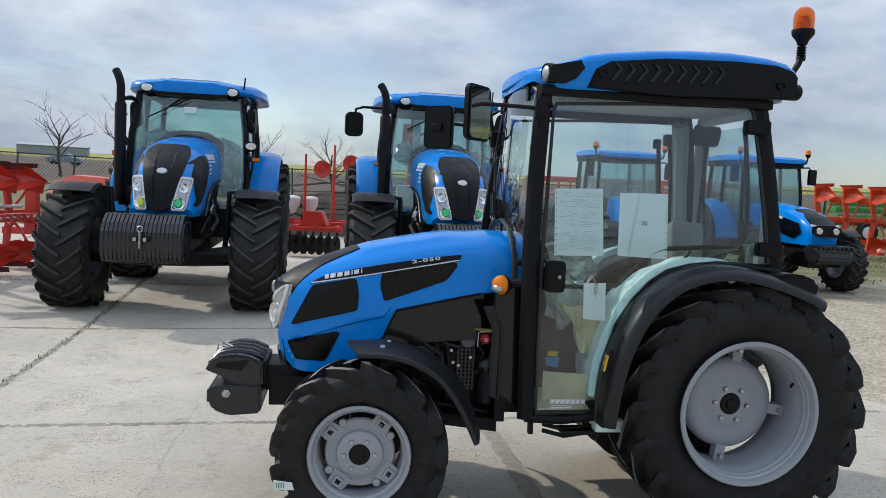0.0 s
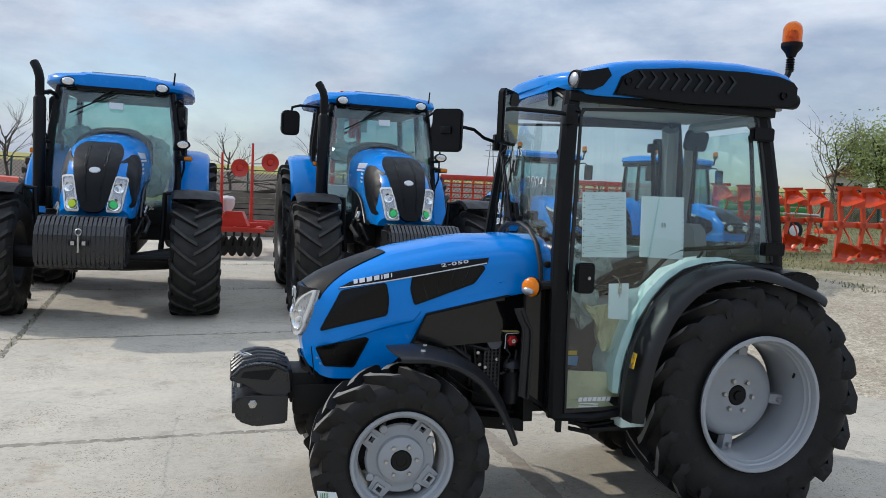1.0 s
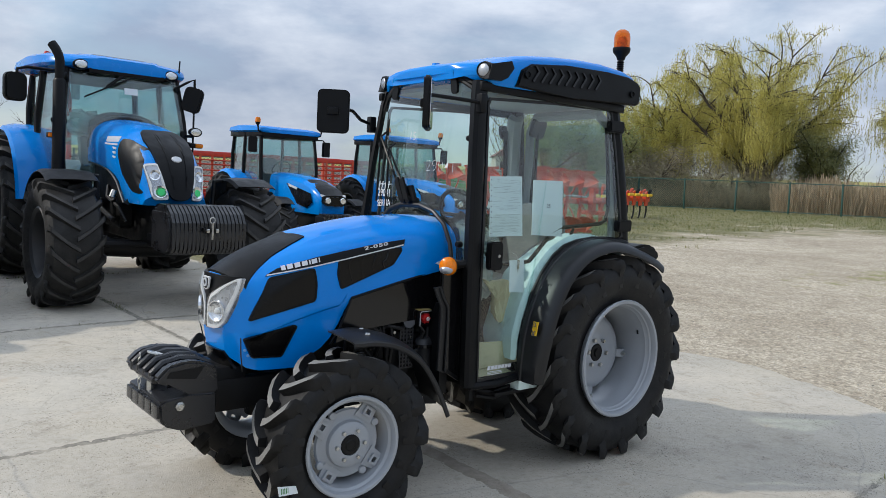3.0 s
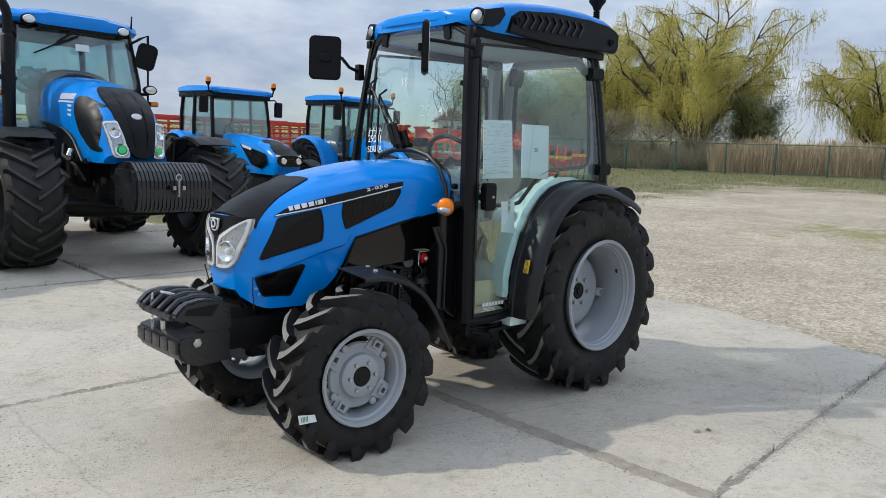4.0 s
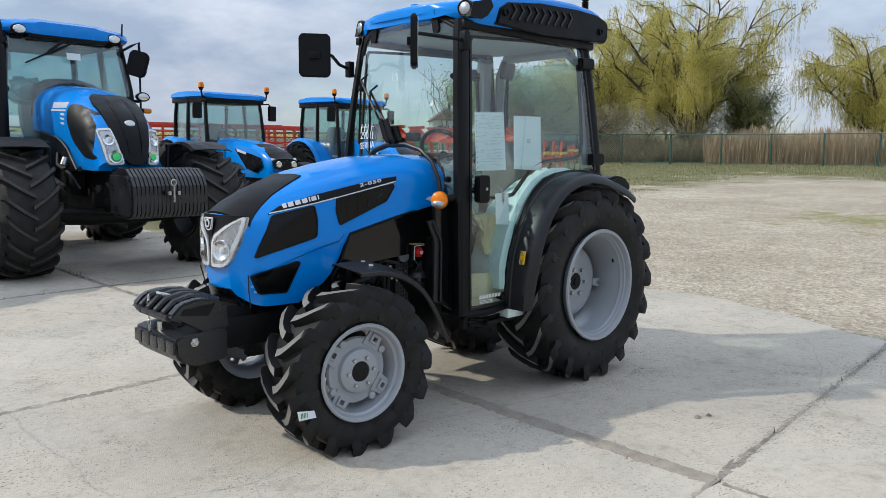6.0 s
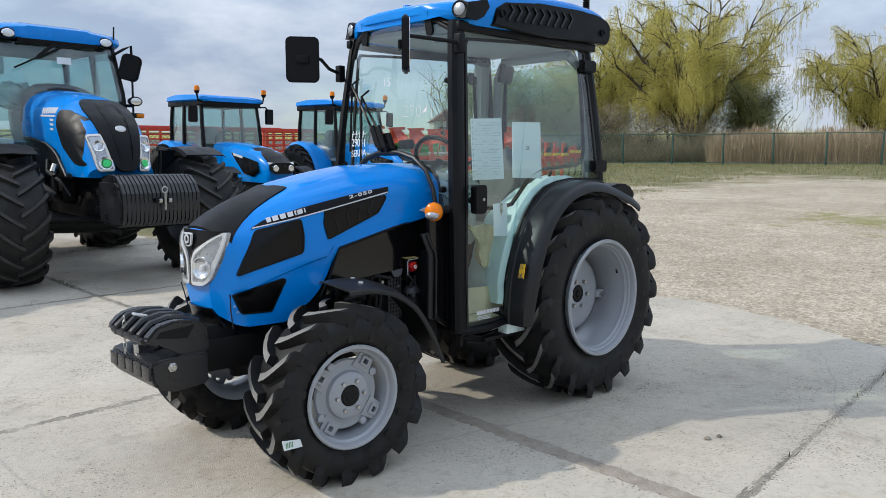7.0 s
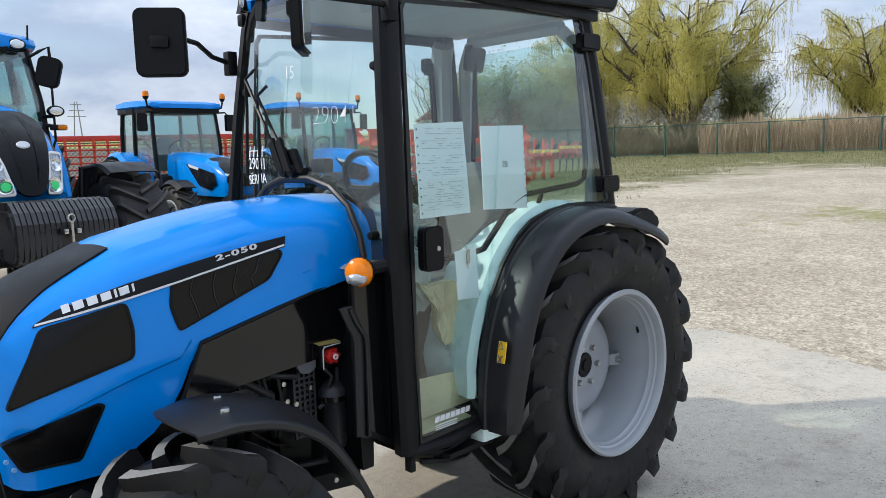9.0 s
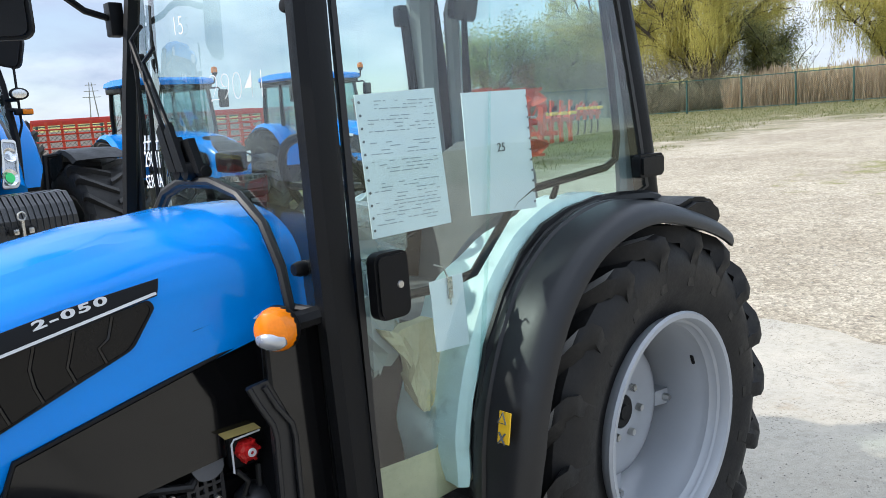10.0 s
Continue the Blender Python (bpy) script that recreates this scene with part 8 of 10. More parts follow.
def mid_tractor(m, label):
    t = thing("utility_tractor", m, label, "tractor", "middle-sized tractors in a row")
    top = [(0.85, 1.50), (1.4, 1.47), (1.9, 1.42), (2.3, 1.34), (2.6, 1.24), (2.72, 1.14)]
    wid = [(0.85, 0.33), (1.9, 0.32), (2.4, 0.30), (2.72, 0.26)]
    bm = bmesh.new()
    secs = []
    for x in (0.85, 1.3, 1.7, 2.0, 2.3, 2.5, 2.64, 2.72, 2.76):
        w, zt = lerp(wid, x), lerp(top, x)
        zb = 0.98 if x < 1.7 else 0.80
        half = [(w * 0.93, zb), (w, zb + 0.10), (w, zt - 0.16), (w * 0.93, zt - 0.07), (w * 0.72, zt - 0.015), (w * 0.4, zt)]
        loop = half + [(-y, z) for y, z in half[::-1]]
        bow = 0.10 * max(0.0, min(1.0, (x - 2.1) / 0.6))
        k = 0.86 if x > 2.75 else 1.0
        zm = (zb + zt) / 2
        secs.append([(x - bow * (y / 0.3) ** 2, y * k, zm + (z - zm) * k) for y, z in loop])
    loft(bm, secs)
    part("hood", bm, BLUE_BIG, t, "blue hood", smooth=32)
    bm = bmesh.new()
    rows = []
    for x in (2.05, 2.2, 2.4, 2.6, 2.70, 2.755):
        w = lerp(wid, x) * (0.6 + 0.25 * (x - 2.05) / 0.7)
        rows.append([(x - 0.03 * abs(k) / 3, w * k / 3, lerp(top, x) + 0.012 - 0.03 * (k / 3) ** 4 * (1 if x > 2.3 else 0.6)) for k in range(-3, 4)])
    grid_slab(bm, rows, [[(a, b, c - 0.03) for a, b, c in r] for r in rows])
    part("nose_cap", bm, BLACK, t)
    bm = bmesh.new()
    prism(bm, [(-0.24, 1.12), (0.24, 1.12), (0.24, 1.02), (0.15, 0.96), (-0.15, 0.96), (-0.24, 1.02)], 2.70, 2.765, "x")
    part("front_grille", bm, MESH, t)
    for s in (1, -1):
        bm = bmesh.new()
        lathe(bm, [(0, 0.02), (0.05, 0.018), (0.062, 0.0), (0.062, -0.03), (0, -0.03)], 18)
        turned(bm, pose(2.765, s * 0.15, 1.055, 0, 0, -90))
        part("headlight", bm, CHROME, t)
        bm = bmesh.new()
        slab_of(bm, [(2.735, s * 0.03, 1.125), (2.66, s * 0.25, 1.165), (2.68, s * 0.25, 1.125), (2.755, s * 0.03, 1.09)], (0.012, s * 0.004, 0))
        part("light_strip", bm, WHITE, t)
        bm = bmesh.new()
        y = s * 0.333
        slab_of(bm, [(1.55, y, 1.30), (2.10, y, 1.22), (2.42, y * 0.96, 1.16), (2.48, y * 0.95, 1.00), (2.30, y * 0.965, 0.90), (1.98, y, 0.95)], (0, -s * 0.015, 0))
        part("flank_grille", bm, MESH, t)
        bm = bmesh.new()
        slab_of(bm, [(1.62, y + s * .002, 1.30), (1.98, y + s * .002, 1.245), (1.96, y + s * .002, 1.205), (1.66, y + s * .002, 1.25)], (0, s * 0.004, 0))
        part("lettering_bars", bm, LOGO, t)
        plain_wheel(t, Matrix.Translation((0, s * 0.80, 0.69)) @ pose(0, 0, 0, 0, 0, 0 if s > 0 else 180), 0.70, 0.44, 0.39, 20, RIM_DARK, 0.05, s)
        plain_wheel(t, Matrix.Translation((2.12, s * 0.76, 0.49)) @ pose(0, 0, 0, 0, 0, 0 if s > 0 else 180), 0.50, 0.34, 0.27, 18, RIM, 0.02, s, lug_w=0.06)
        for nm, cx, cz, r, y0, y1, a0, a1, mt in (("rear_mudguard", 0.0, 0.69, 0.80, 0.48, 0.92, 5, 140, BLUE_BIG), ("front_mudguard", 2.12, 0.49, 0.58, 0.60, 0.92, 55, 150, BLACK)):
            bm = bmesh.new()
            secs = []
            for k in range(9):
                a = radians(a0 + (a1 - a0) * k / 8)
                secs.append([(cx + (r + h) * math.cos(a), s * yy, cz + (r + h) * math.sin(a)) for yy, h in ((y0, -0.03), (y0 + 0.03, 0.0), (y1 - 0.06, 0.01), (y1, -0.05), (y1 - 0.012, -0.055), (y1 - 0.07, -0.004), (y0 + 0.03, -0.012))])
            loft(bm, secs)
            part(nm, bm, mt, t)
        for nm, pts in (("front_pillar", [(1.02, s * 0.58, 1.05), (0.98, s * 0.59, 1.6), (0.88, s * 0.56, 2.22)]), ("middle_pillar", [(0.28, s * 0.62, 1.2), (0.26, s * 0.61, 1.7), (0.24, s * 0.58, 2.22)]), ("rear_pillar", [(-0.42, s * 0.55, 1.4), (-0.42, s * 0.55, 1.8), (-0.38, s * 0.53, 2.22)])):
            bm = bmesh.new()
            tube(bm, pts, 0.036, 8)
            part(nm, bm, BLACK, t)
        bm = bmesh.new()
        slab_of(bm, [(1.0, s * 0.59, 1.1), (0.28, s * 0.62, 1.2), (0.25, s * 0.585, 2.2), (0.89, s * 0.56, 2.2)], (0, -s * 0.005, 0))
        slab_of(bm, [(0.26, s * 0.62, 1.4), (-0.40, s * 0.55, 1.42), (-0.37, s * 0.53, 2.2), (0.23, s * 0.58, 2.2)], (0, -s * 0.005, 0))
        parts("side_glass", bm, GLASS_FAR, t)
        bm = bmesh.new()
        tube(bm, [(0.92, s * 0.56, 2.20), (0.97, s * 0.66, 2.24), (0.97, s * 0.68, 2.35)], 0.016, 6)
        s0 = len(bm.verts)
        lathe(bm, [(0, -0.05), (0.03, -0.04), (0.052, 0.01), (0, 0.01)], 14)
        turned(bm, pose(0.97, s * 0.68, 2.39, 90, 0, 0), s0)
        bc = part("beacon", bm, BLACK, t, "amber beacon on a bracket")
        bm = bmesh.new()
        lathe(bm, [(0.05, 0.0), (0.05, 0.05), (0.04, 0.085), (0, 0.10)], 16)
        turned(bm, pose(0.97, s * 0.68, 2.40, 90, 0, 0))
        part("lens", bm, AMBER, bc)
        bm = bmesh.new()
        tube(bm, [(0.95, s * 0.58, 2.15), (1.0, s * 0.70, 2.16), (1.0, s * 0.76, 2.10)], 0.014, 6)
        mr = part("door_mirror", bm, BLACK, t)
        bm = bmesh.new()
        prism(bm, round_rect(0, 0, 0.16, 0.29, 0.03), -0.03, 0.03, "x")
        part("mirror_shell", bm, BLACK, mr, m=Matrix.Translation((1.0, s * 0.78, 1.98)) @ pose(0, 0, 0, 0, 0, 12 * s))
    bm = bmesh.new()
    slab_of(bm, [(1.03, -0.55, 1.45), (1.03, 0.55, 1.45), (0.90, 0.54, 2.20), (0.90, -0.54, 2.20)], (-0.005, 0, 0))
    slab_of(bm, [(-0.42, -0.53, 1.42), (-0.42, 0.53, 1.42), (-0.39, 0.51, 2.20), (-0.39, -0.51, 2.20)], (-0.005, 0, 0))
    parts("windscreen", bm, GLASS_FAR, t)
    bm = bmesh.new()
    secs = []
    for x, zt, w in ((1.04, 2.29, 0.52), (1.0, 2.32, 0.64), (0.6, 2.36, 0.67), (0.0, 2.37, 0.67), (-0.44, 2.34, 0.63), (-0.52, 2.30, 0.55)):
        half = [(w - 0.06, 2.22), (w, 2.25), (w - 0.02, zt - 0.02), (w * 0.8, zt)]
        secs.append([(x, y, z) for y, z in half + [(-y, z) for y, z in half[::-1]]])
    loft(bm, secs)
    part("roof", bm, BLUE_BIG, t, "blue cab roof")
    bm = bmesh.new()
    box(bm, -0.45, 1.0, -0.60, 0.60, 2.14, 2.24, 0.02)
    part("roof_lining", bm, BLACK, t)
    bm = bmesh.new()
    box(bm, -0.35, 1.0, -0.50, 0.50, 0.85, 1.10, 0.04)
    box(bm, 0.5, 2.6, -0.20, 0.20, 0.42, 0.98, 0.04)
    box(bm, -0.35, 0.6, -0.25, 0.25, 0.40, 0.90, 0.04)
    tube(bm, [(2.12, -0.7, 0.48), (2.12, 0.7, 0.48)], 0.08, 10)
    tube(bm, [(0, -0.7, 0.69), (0, 0.7, 0.69)], 0.12, 10)
    part("chassis", bm, DARK, t)
    bm = bmesh.new()
    prism(bm, [(2.62, 0.52), (2.98, 0.52), (3.05, 0.62), (3.03, 0.74), (2.94, 0.80), (2.62, 0.80)], -0.32, 0.32)
    bmesh.ops.bevel(bm, geom=bm.edges[:], offset=0.025, segments=2, affect="EDGES")
    wt = part("front_weight", bm, CAST, t)
    bm = bmesh.new()
    for k in range(8):
        y = -0.28 + k * 0.08
        box(bm, 2.72, 3.06, y - 0.018, y + 0.018, 0.77, 0.83, 0.008)
    parts("weight_rib", bm, CAST, wt)
    bm = bmesh.new()
    rows = []
    for z, x, w in ((1.15, 0.18, 0.22), (1.4, 0.12, 0.24), (1.65, 0.08, 0.20), (1.75, 0.06, 0.12)):
        rows.append([(x + 0.06, k * w, z) for k in (-1, 0, 1)] + [(x - 0.06, k * w, z) for k in (1, 0, -1)])
    loft(bm, rows)
    part("seat", bm, SEAT, t)
    bm = bmesh.new()
    tube(bm, [(0.66 + 0.10 * math.cos(a), 0.19 * math.sin(a), 1.55 + 0.15 * math.cos(a)) for a in [i * math.tau / 16 for i in range(16)]], 0.015, 6, True)
    tube(bm, [(0.66, 0, 1.55), (0.85, 0, 1.25)], 0.04, 8)
    box(bm, 0.80, 1.0, -0.22, 0.22, 1.10, 1.50, 0.04)
    part("steering_wheel", bm, BLACK, t)
    return t


mid_tractor(stand(1.95, 16.05, -75.5, 2.12), "mid-sized blue tractor with two amber beacons")
mid_tractor(stand(4.62, 16.25, -75.5, 2.12), "mid-sized blue tractor beside the row of ploughs")


# ---- implements ----
def ground_pose(x, y, yaw):
    return Matrix.Translation((x, y, hgt(x, y))) @ pose(0, 0, 0, 0, 0, yaw)


def mouldboard(bm, x, flip):
    """Curved wing-shaped plough plate; flip -1 for the upper, upside-down one."""
    dx, dy = math.cos(radians(-59)), math.sin(radians(-59))
    rows, back = [], []
    for j in range(6):
        v = j / 5
        row = []
        for i in range(9):
            u = i / 8
            lo = lerp([(0, 0.11), (0.25, 0.03), (0.5, 0.09), (0.75, 0.20), (1, 0.325)], u)
            hi = lerp([(0, 0.49), (0.25, 0.51), (0.5, 0.47), (0.75, 0.415), (1, 0.355)], u)
            z = lo + (hi - lo) * v
            c = 0.16 * math.sin(math.pi * v) - 0.20 * u * u - 0.16 * v * (1 - u)
            px, py = x + dx * 0.50 * u - dy * c * 0.9, dy * 0.50 * u + dx * c * 0.9
            row.append((px, py, z if flip > 0 else 1.88 - z))
        rows.append(row)
        back.append([(a + 0.013, b + 0.010, c) for a, b, c in row])
    grid_slab(bm, rows, back)


def plough(m, bodies, label, paint, spacing=0.92, tips=None):
    t = thing("reversible_plough", m, label, "plough", "parked ploughs")
    bm = bmesh.new()
    L = spacing * (bodies - 1)
    box(bm, -L - 0.3, 0.75, 0.10, 0.24, 0.87, 1.01, 0.015)
    part("main_beam", bm, paint, t)
    bm = bmesh.new()
    box(bm, 0.70, 0.86, -0.45, 0.45, 0.55, 0.68, 0.02)
    prism(bm, [(0.65, 0.62), (0.90, 0.62), (0.82, 1.45), (0.70, 1.45)], -0.08, 0.08)
    part("headstock", bm, paint, t)
    bm = bmesh.new()
    mouldboard(bm, 0.0, 1)
    low = mesh_of("mouldboard", bm, paint)
    bm = bmesh.new()
    mouldboard(bm, 0.0, -1)
    high = mesh_of("mouldboard", bm, paint)
    for k in range(bodies):
        x = -k * spacing
        bm = bmesh.new()
        prism(bm, [(x - 0.07, 0.14), (x + 0.05, 0.14), (x + 0.10, 0.50), (x + 0.17, 0.80), (x + 0.17, 1.08), (x + 0.10, 1.38), (x + 0.05, 1.74), (x - 0.07, 1.74), (x - 0.03, 1.3), (x + 0.03, 1.06), (x + 0.03, 0.82), (x - 0.03, 0.56)], 0.02, 0.07)
        part("leg", bm, paint, t)
        bm = bmesh.new()
        box(bm, x - 0.05, x + 0.22, 0.02, 0.16, 0.86, 1.02, 0.02)
        part("leg_clamp", bm, paint, t)
        for me, flip in ((low, 1), (high, -1)):
            mb = new("mouldboard", me)
            mb.parent = t
            mb.matrix_basis = Matrix.Translation((x, 0, 0))
            bm = bmesh.new()
            z = 0.02 if flip > 0 else 1.86
            slab_of(bm, [(-0.14, 0.10, z + flip * 0.02), (0.20, -0.33, z), (0.22, -0.31, z + flip * 0.08), (-0.06, 0.02, z + flip * 0.13)], (-0.012, -0.008, 0))
            part("share", bm, tips or paint, mb)
            bm = bmesh.new()
            zz = (0.40, 0.86) if flip > 0 else (1.48, 1.02)
            tube(bm, [(x + 0.42, 0.17, zz[1]), (x + 0.40, 0.0, (zz[0] + zz[1]) / 2), (x + 0.34, -0.14, zz[0])], 0.022, 6)
            slab_of(bm, [(x + 0.28, -0.10, zz[0] + 0.08), (x + 0.46, -0.32, zz[0] + 0.02), (x + 0.44, -0.30, zz[0] - 0.16), (x + 0.28, -0.10, zz[0] - 0.10)], (0.012, 0.008, 0))
            part("skimmer", bm, paint, t)
    bm = bmesh.new()
    tube(bm, [(0.4, 0.02, 1.08), (-0.9, 0.06, 1.10)], 0.04, 8)
    part("turnover_ram", bm, STEEL, t)
    if tips:
        bm = bmesh.new()
        box(bm, 0.18, 0.26, -0.38, -0.30, 0.04, 0.98, 0.008)
        box(bm, 0.12, 0.32, -0.46, -0.22, 0.0, 0.04, 0.008)
        part("support_leg", bm, BLACK, t)
        bm = bmesh.new()
        tube(bm, [(0.30, -0.34, 0.92), (-0.20, -0.30, 0.96), (-1.4, -0.22, 0.94)], 0.045, 8)
        tube(bm, [(0.10, -0.36, 0.80), (-0.25, -0.05, 0.90), (-0.60, -0.34, 0.82)], 0.030, 8)
        for k in range(5):
            box(bm, -0.05 - 0.22 * k, 0.06 - 0.22 * k, -0.36, -0.24, 0.86, 0.99, 0.012)
        part("adjuster", bm, paint, t)
        bm = bmesh.new()
        for k in range(6):
            s0 = len(bm.verts)
            lathe(bm, [(0, 0.03), (0.022, 0.03), (0.024, 0.0), (0, 0.0)], 6)
            turned(bm, pose(0.0 - 0.2 * k, -0.36, 0.93, 0, 0, 180), s0)
        parts("bolt", bm, STEEL, t)
        bm = bmesh.new()
        slab_of(bm, [(0.19, -0.14, 1.50), (0.23, -0.24, 1.50), (0.23, -0.24, 1.56), (0.19, -0.14, 1.56)], (-0.006, -0.004, 0))
        part("data_plate", bm, PAPER, t)
    return t


heading = 27.5
plough(ground_pose(12.0, 19.45, heading), 4, "orange-red four-furrow reversible plough on grass", ORANGE, 0.88)
plough(ground_pose(11.0, 22.4, 20.0), 5, "orange-red five-furrow reversible plough behind another", ORANGE, 0.86)
plough(ground_pose(-7.38, 10.85, 101) @ Matrix.Diagonal((1, 1, 0.86, 1)), 4, "red reversible plough with worn dark tips", RED, 0.85, REDDARK)


def spring_row(m, legs, label, tall):
    """Toolbar with yellow safety springs over stout legs or curved tines."""
    t = thing("spring_tine_cultivator", m, label, "cultivator", "parked cultivators")
    L = 0.62 * (legs - 1)
    for y in (0.0, 0.55):
        bm = bmesh.new()
        box(bm, -0.4, L + 0.4, y - 0.06, y + 0.06, 0.72, 0.85, 0.015)
        part("frame_bar", bm, ORANGE, t)
    for x in (-0.2, L / 2, L + 0.2):
        bm = bmesh.new()
        box(bm, x - 0.05, x + 0.05, -0.12, 0.66, 0.85, 0.94, 0.015)
        part("cross_bar", bm, ORANGE, t)
    for k in range(legs):
        x = 0.62 * k
        bm = bmesh.new()
        if tall:
            prism(bm, [(x - 0.10, 0.02), (x + 0.08, 0.02), (x + 0.10, 0.40), (x + 0.14, 0.90), (x + 0.20, 1.42), (x + 0.02, 1.45), (x - 0.02, 0.95), (x - 0.04, 0.45)], -0.12, -0.05)
            prism(bm, [(x + 0.12, 0.05), (x + 0.26, 0.05), (x + 0.02, 0.72), (x - 0.10, 0.72)], -0.04, 0.0)
            tn = part("leg", bm, ORANGE, t)
        else:
            tube(bm, [(x, 0, 0.80), (x + 0.13, -0.02, 0.62), (x + 0.12, -0.04, 0.34), (x + 0.02, -0.06, 0.12), (x - 0.12, -0.08, 0.02)], 0.035, 6)
            tn = part("tine", bm, BLACK, t)
            bm = bmesh.new()
            prism(bm, [(x - 0.14, 0.55), (x + 0.12, 0.55), (x + 0.16, 0.95), (x + 0.02, 1.18), (x - 0.14, 1.10)], -0.10, -0.06)
            part("cheek_plate", bm, ORANGE, tn)
        bm = bmesh.new()
        tube(bm, [(x - 0.10, -0.16, 0.99), (x + 0.30, -0.16, 1.00)], 0.060, 10)
        part("spring", bm, YELLOW, tn)
        bm = bmesh.new()
        slab_of(bm, [(x - 0.02, -0.17, 1.06), (x + 0.18, -0.20, 1.08), (x + 0.26, -0.20, 1.25), (x + 0.06, -0.17, 1.20)], (0.0, 0.03, 0.02))
        part("guard", bm, BLACK if k % 2 else ORANGE, tn)
    return t


spring_row(ground_pose(15.0, 23.2, 22), 4, "orange subsoiler with yellow springs on stout legs", True)
spring_row(ground_pose(18.6, 25.8, 27), 4, "orange cultivator with yellow springs and curved black tines", False)


def seed_drill(m):
    """Red drill with upright marker arms and discs, seen between the big tractors."""
    t = thing("seed_drill", m, "red seed drill with white hoppers and raised marker discs", "seed drill")
    bm = bmesh.new()
    box(bm, -1.4, 2.0, -0.08, 0.08, 0.66, 0.82, 0.015)
    box(bm, -1.4, 1.4, 0.42, 0.58, 0.66, 0.80, 0.015)
    for x in (-1.0, 0.0, 0.9):
        box(bm, x - 0.06, x + 0.06, 0.08, 0.42, 0.68, 0.78, 0.01)
    part("toolbar", bm, RED, t)
    for x, zt in ((-0.05, 2.62), (0.75, 2.90)):
        bm = bmesh.new()
        tube(bm, [(x, -0.1, 0.62), (x, -0.1, 1.5), (x, -0.1, zt)], [0.06, 0.045, 0.03], 8)
        ma = part("marker_arm", bm, RED, t)
        bm = bmesh.new()
        tube(bm, [(x, -0.1, zt - 0.55), (x + 0.42, -0.1, zt - 0.52 if x > 0 else zt - 0.42)], 0.022, 6)
        part("disc_axle", bm, STEEL, ma)
        bm = bmesh.new()
        lathe(bm, [(0, 0.05), (0.07, 0.045), (0.09, 0.01), (0.24, 0.05), (0.245, 0.04), (0.10, -0.01), (0, -0.02)], 28)
        turned(bm, pose(x + 0.46, -0.12, zt - 0.50 if x > 0 else zt - 0.40, 0, 0, 205))
        part("marker_disc", bm, RED, ma)
    for x in (-1.1, -0.45, 0.06):
        bm = bmesh.new()
        lathe(bm, [(0, -0.25), (0.07, -0.25), (0.20, -0.02), (0.22, 0.18), (0.16, 0.24), (0, 0.26)], 20)
        turned(bm, pose(x, 0.2, 1.20, 90, 0, 0))
        part("seed_hopper", bm, WHITE, t)
    for x in (-1.3, -0.9, -0.5, -0.1):
        bm = bmesh.new()
        box(bm, x - 0.05, x + 0.05, -0.45, -0.08, 0.58, 0.74, 0.02)
        lathe_s = len(bm.verts)
        lathe(bm, [(0, 0.02), (0.20, 0.008), (0.20, -0.008), (0, -0.02)], 20)
        turned(bm, Matrix.Translation((x, -0.40, 0.22)) @ pose(0, 0, 0, 0, 0, 65), lathe_s)
        tube(bm, [(x, -0.2, 0.62), (x, -0.40, 0.22)], 0.035, 6)
        part("coulter", bm, DARK, t)
    # drawbar frame with a gang of black discs before it
    bm = bmesh.new()
    for x in (0.10, 0.62, 1.15):
        box(bm, x - 0.05, x + 0.05, -2.15, -0.08, 0.60, 0.72, 0.012)
    box(bm, -0.1, 1.35, -1.25, -1.12, 0.62, 0.80, 0.012)
    box(bm, -0.1, 1.35, -2.18, -2.06, 0.58, 0.70, 0.012)
    prism(bm, [(0.2, 0.72), (0.9, 0.72), (0.75, 1.08), (0.35, 1.08)], -1.9, -1.4)
    part("front_frame", bm, RED, t)
    for k in range(7):
        bm = bmesh.new()
        x = 0.0 + k * 0.20
        lathe(bm, [(0, 0.025), (0.10, 0.02), (0.25, -0.006), (0.25, -0.012), (0.09, 0.0), (0, 0.0)], 20)
        turned(bm, Matrix.Translation((x, -2.28, 0.25)) @ pose(0, 0, 0, 0, 0, 70))
        tube(bm, [(x, -2.10, 0.60), (x + 0.02, -2.22, 0.42), (x, -2.28, 0.25)], 0.028, 6)
        part("disc", bm, DARK, t)
    bm = bmesh.new()
    tube(bm, [(-0.7, 0.1, 1.05), (-0.5, -0.1, 0.85), (-0.3, -0.15, 0.95), (0.1, -0.1, 0.80)], 0.02, 6)
    tube(bm, [(-0.3, 0.3, 1.25), (0.25, 0.0, 0.80)], 0.02, 6)
    part("hose", bm, BLACK, t)
    return t


seed_drill(ground_pose(-4.62, 16.9, 6) @ Matrix.Scale(0.80, 4))


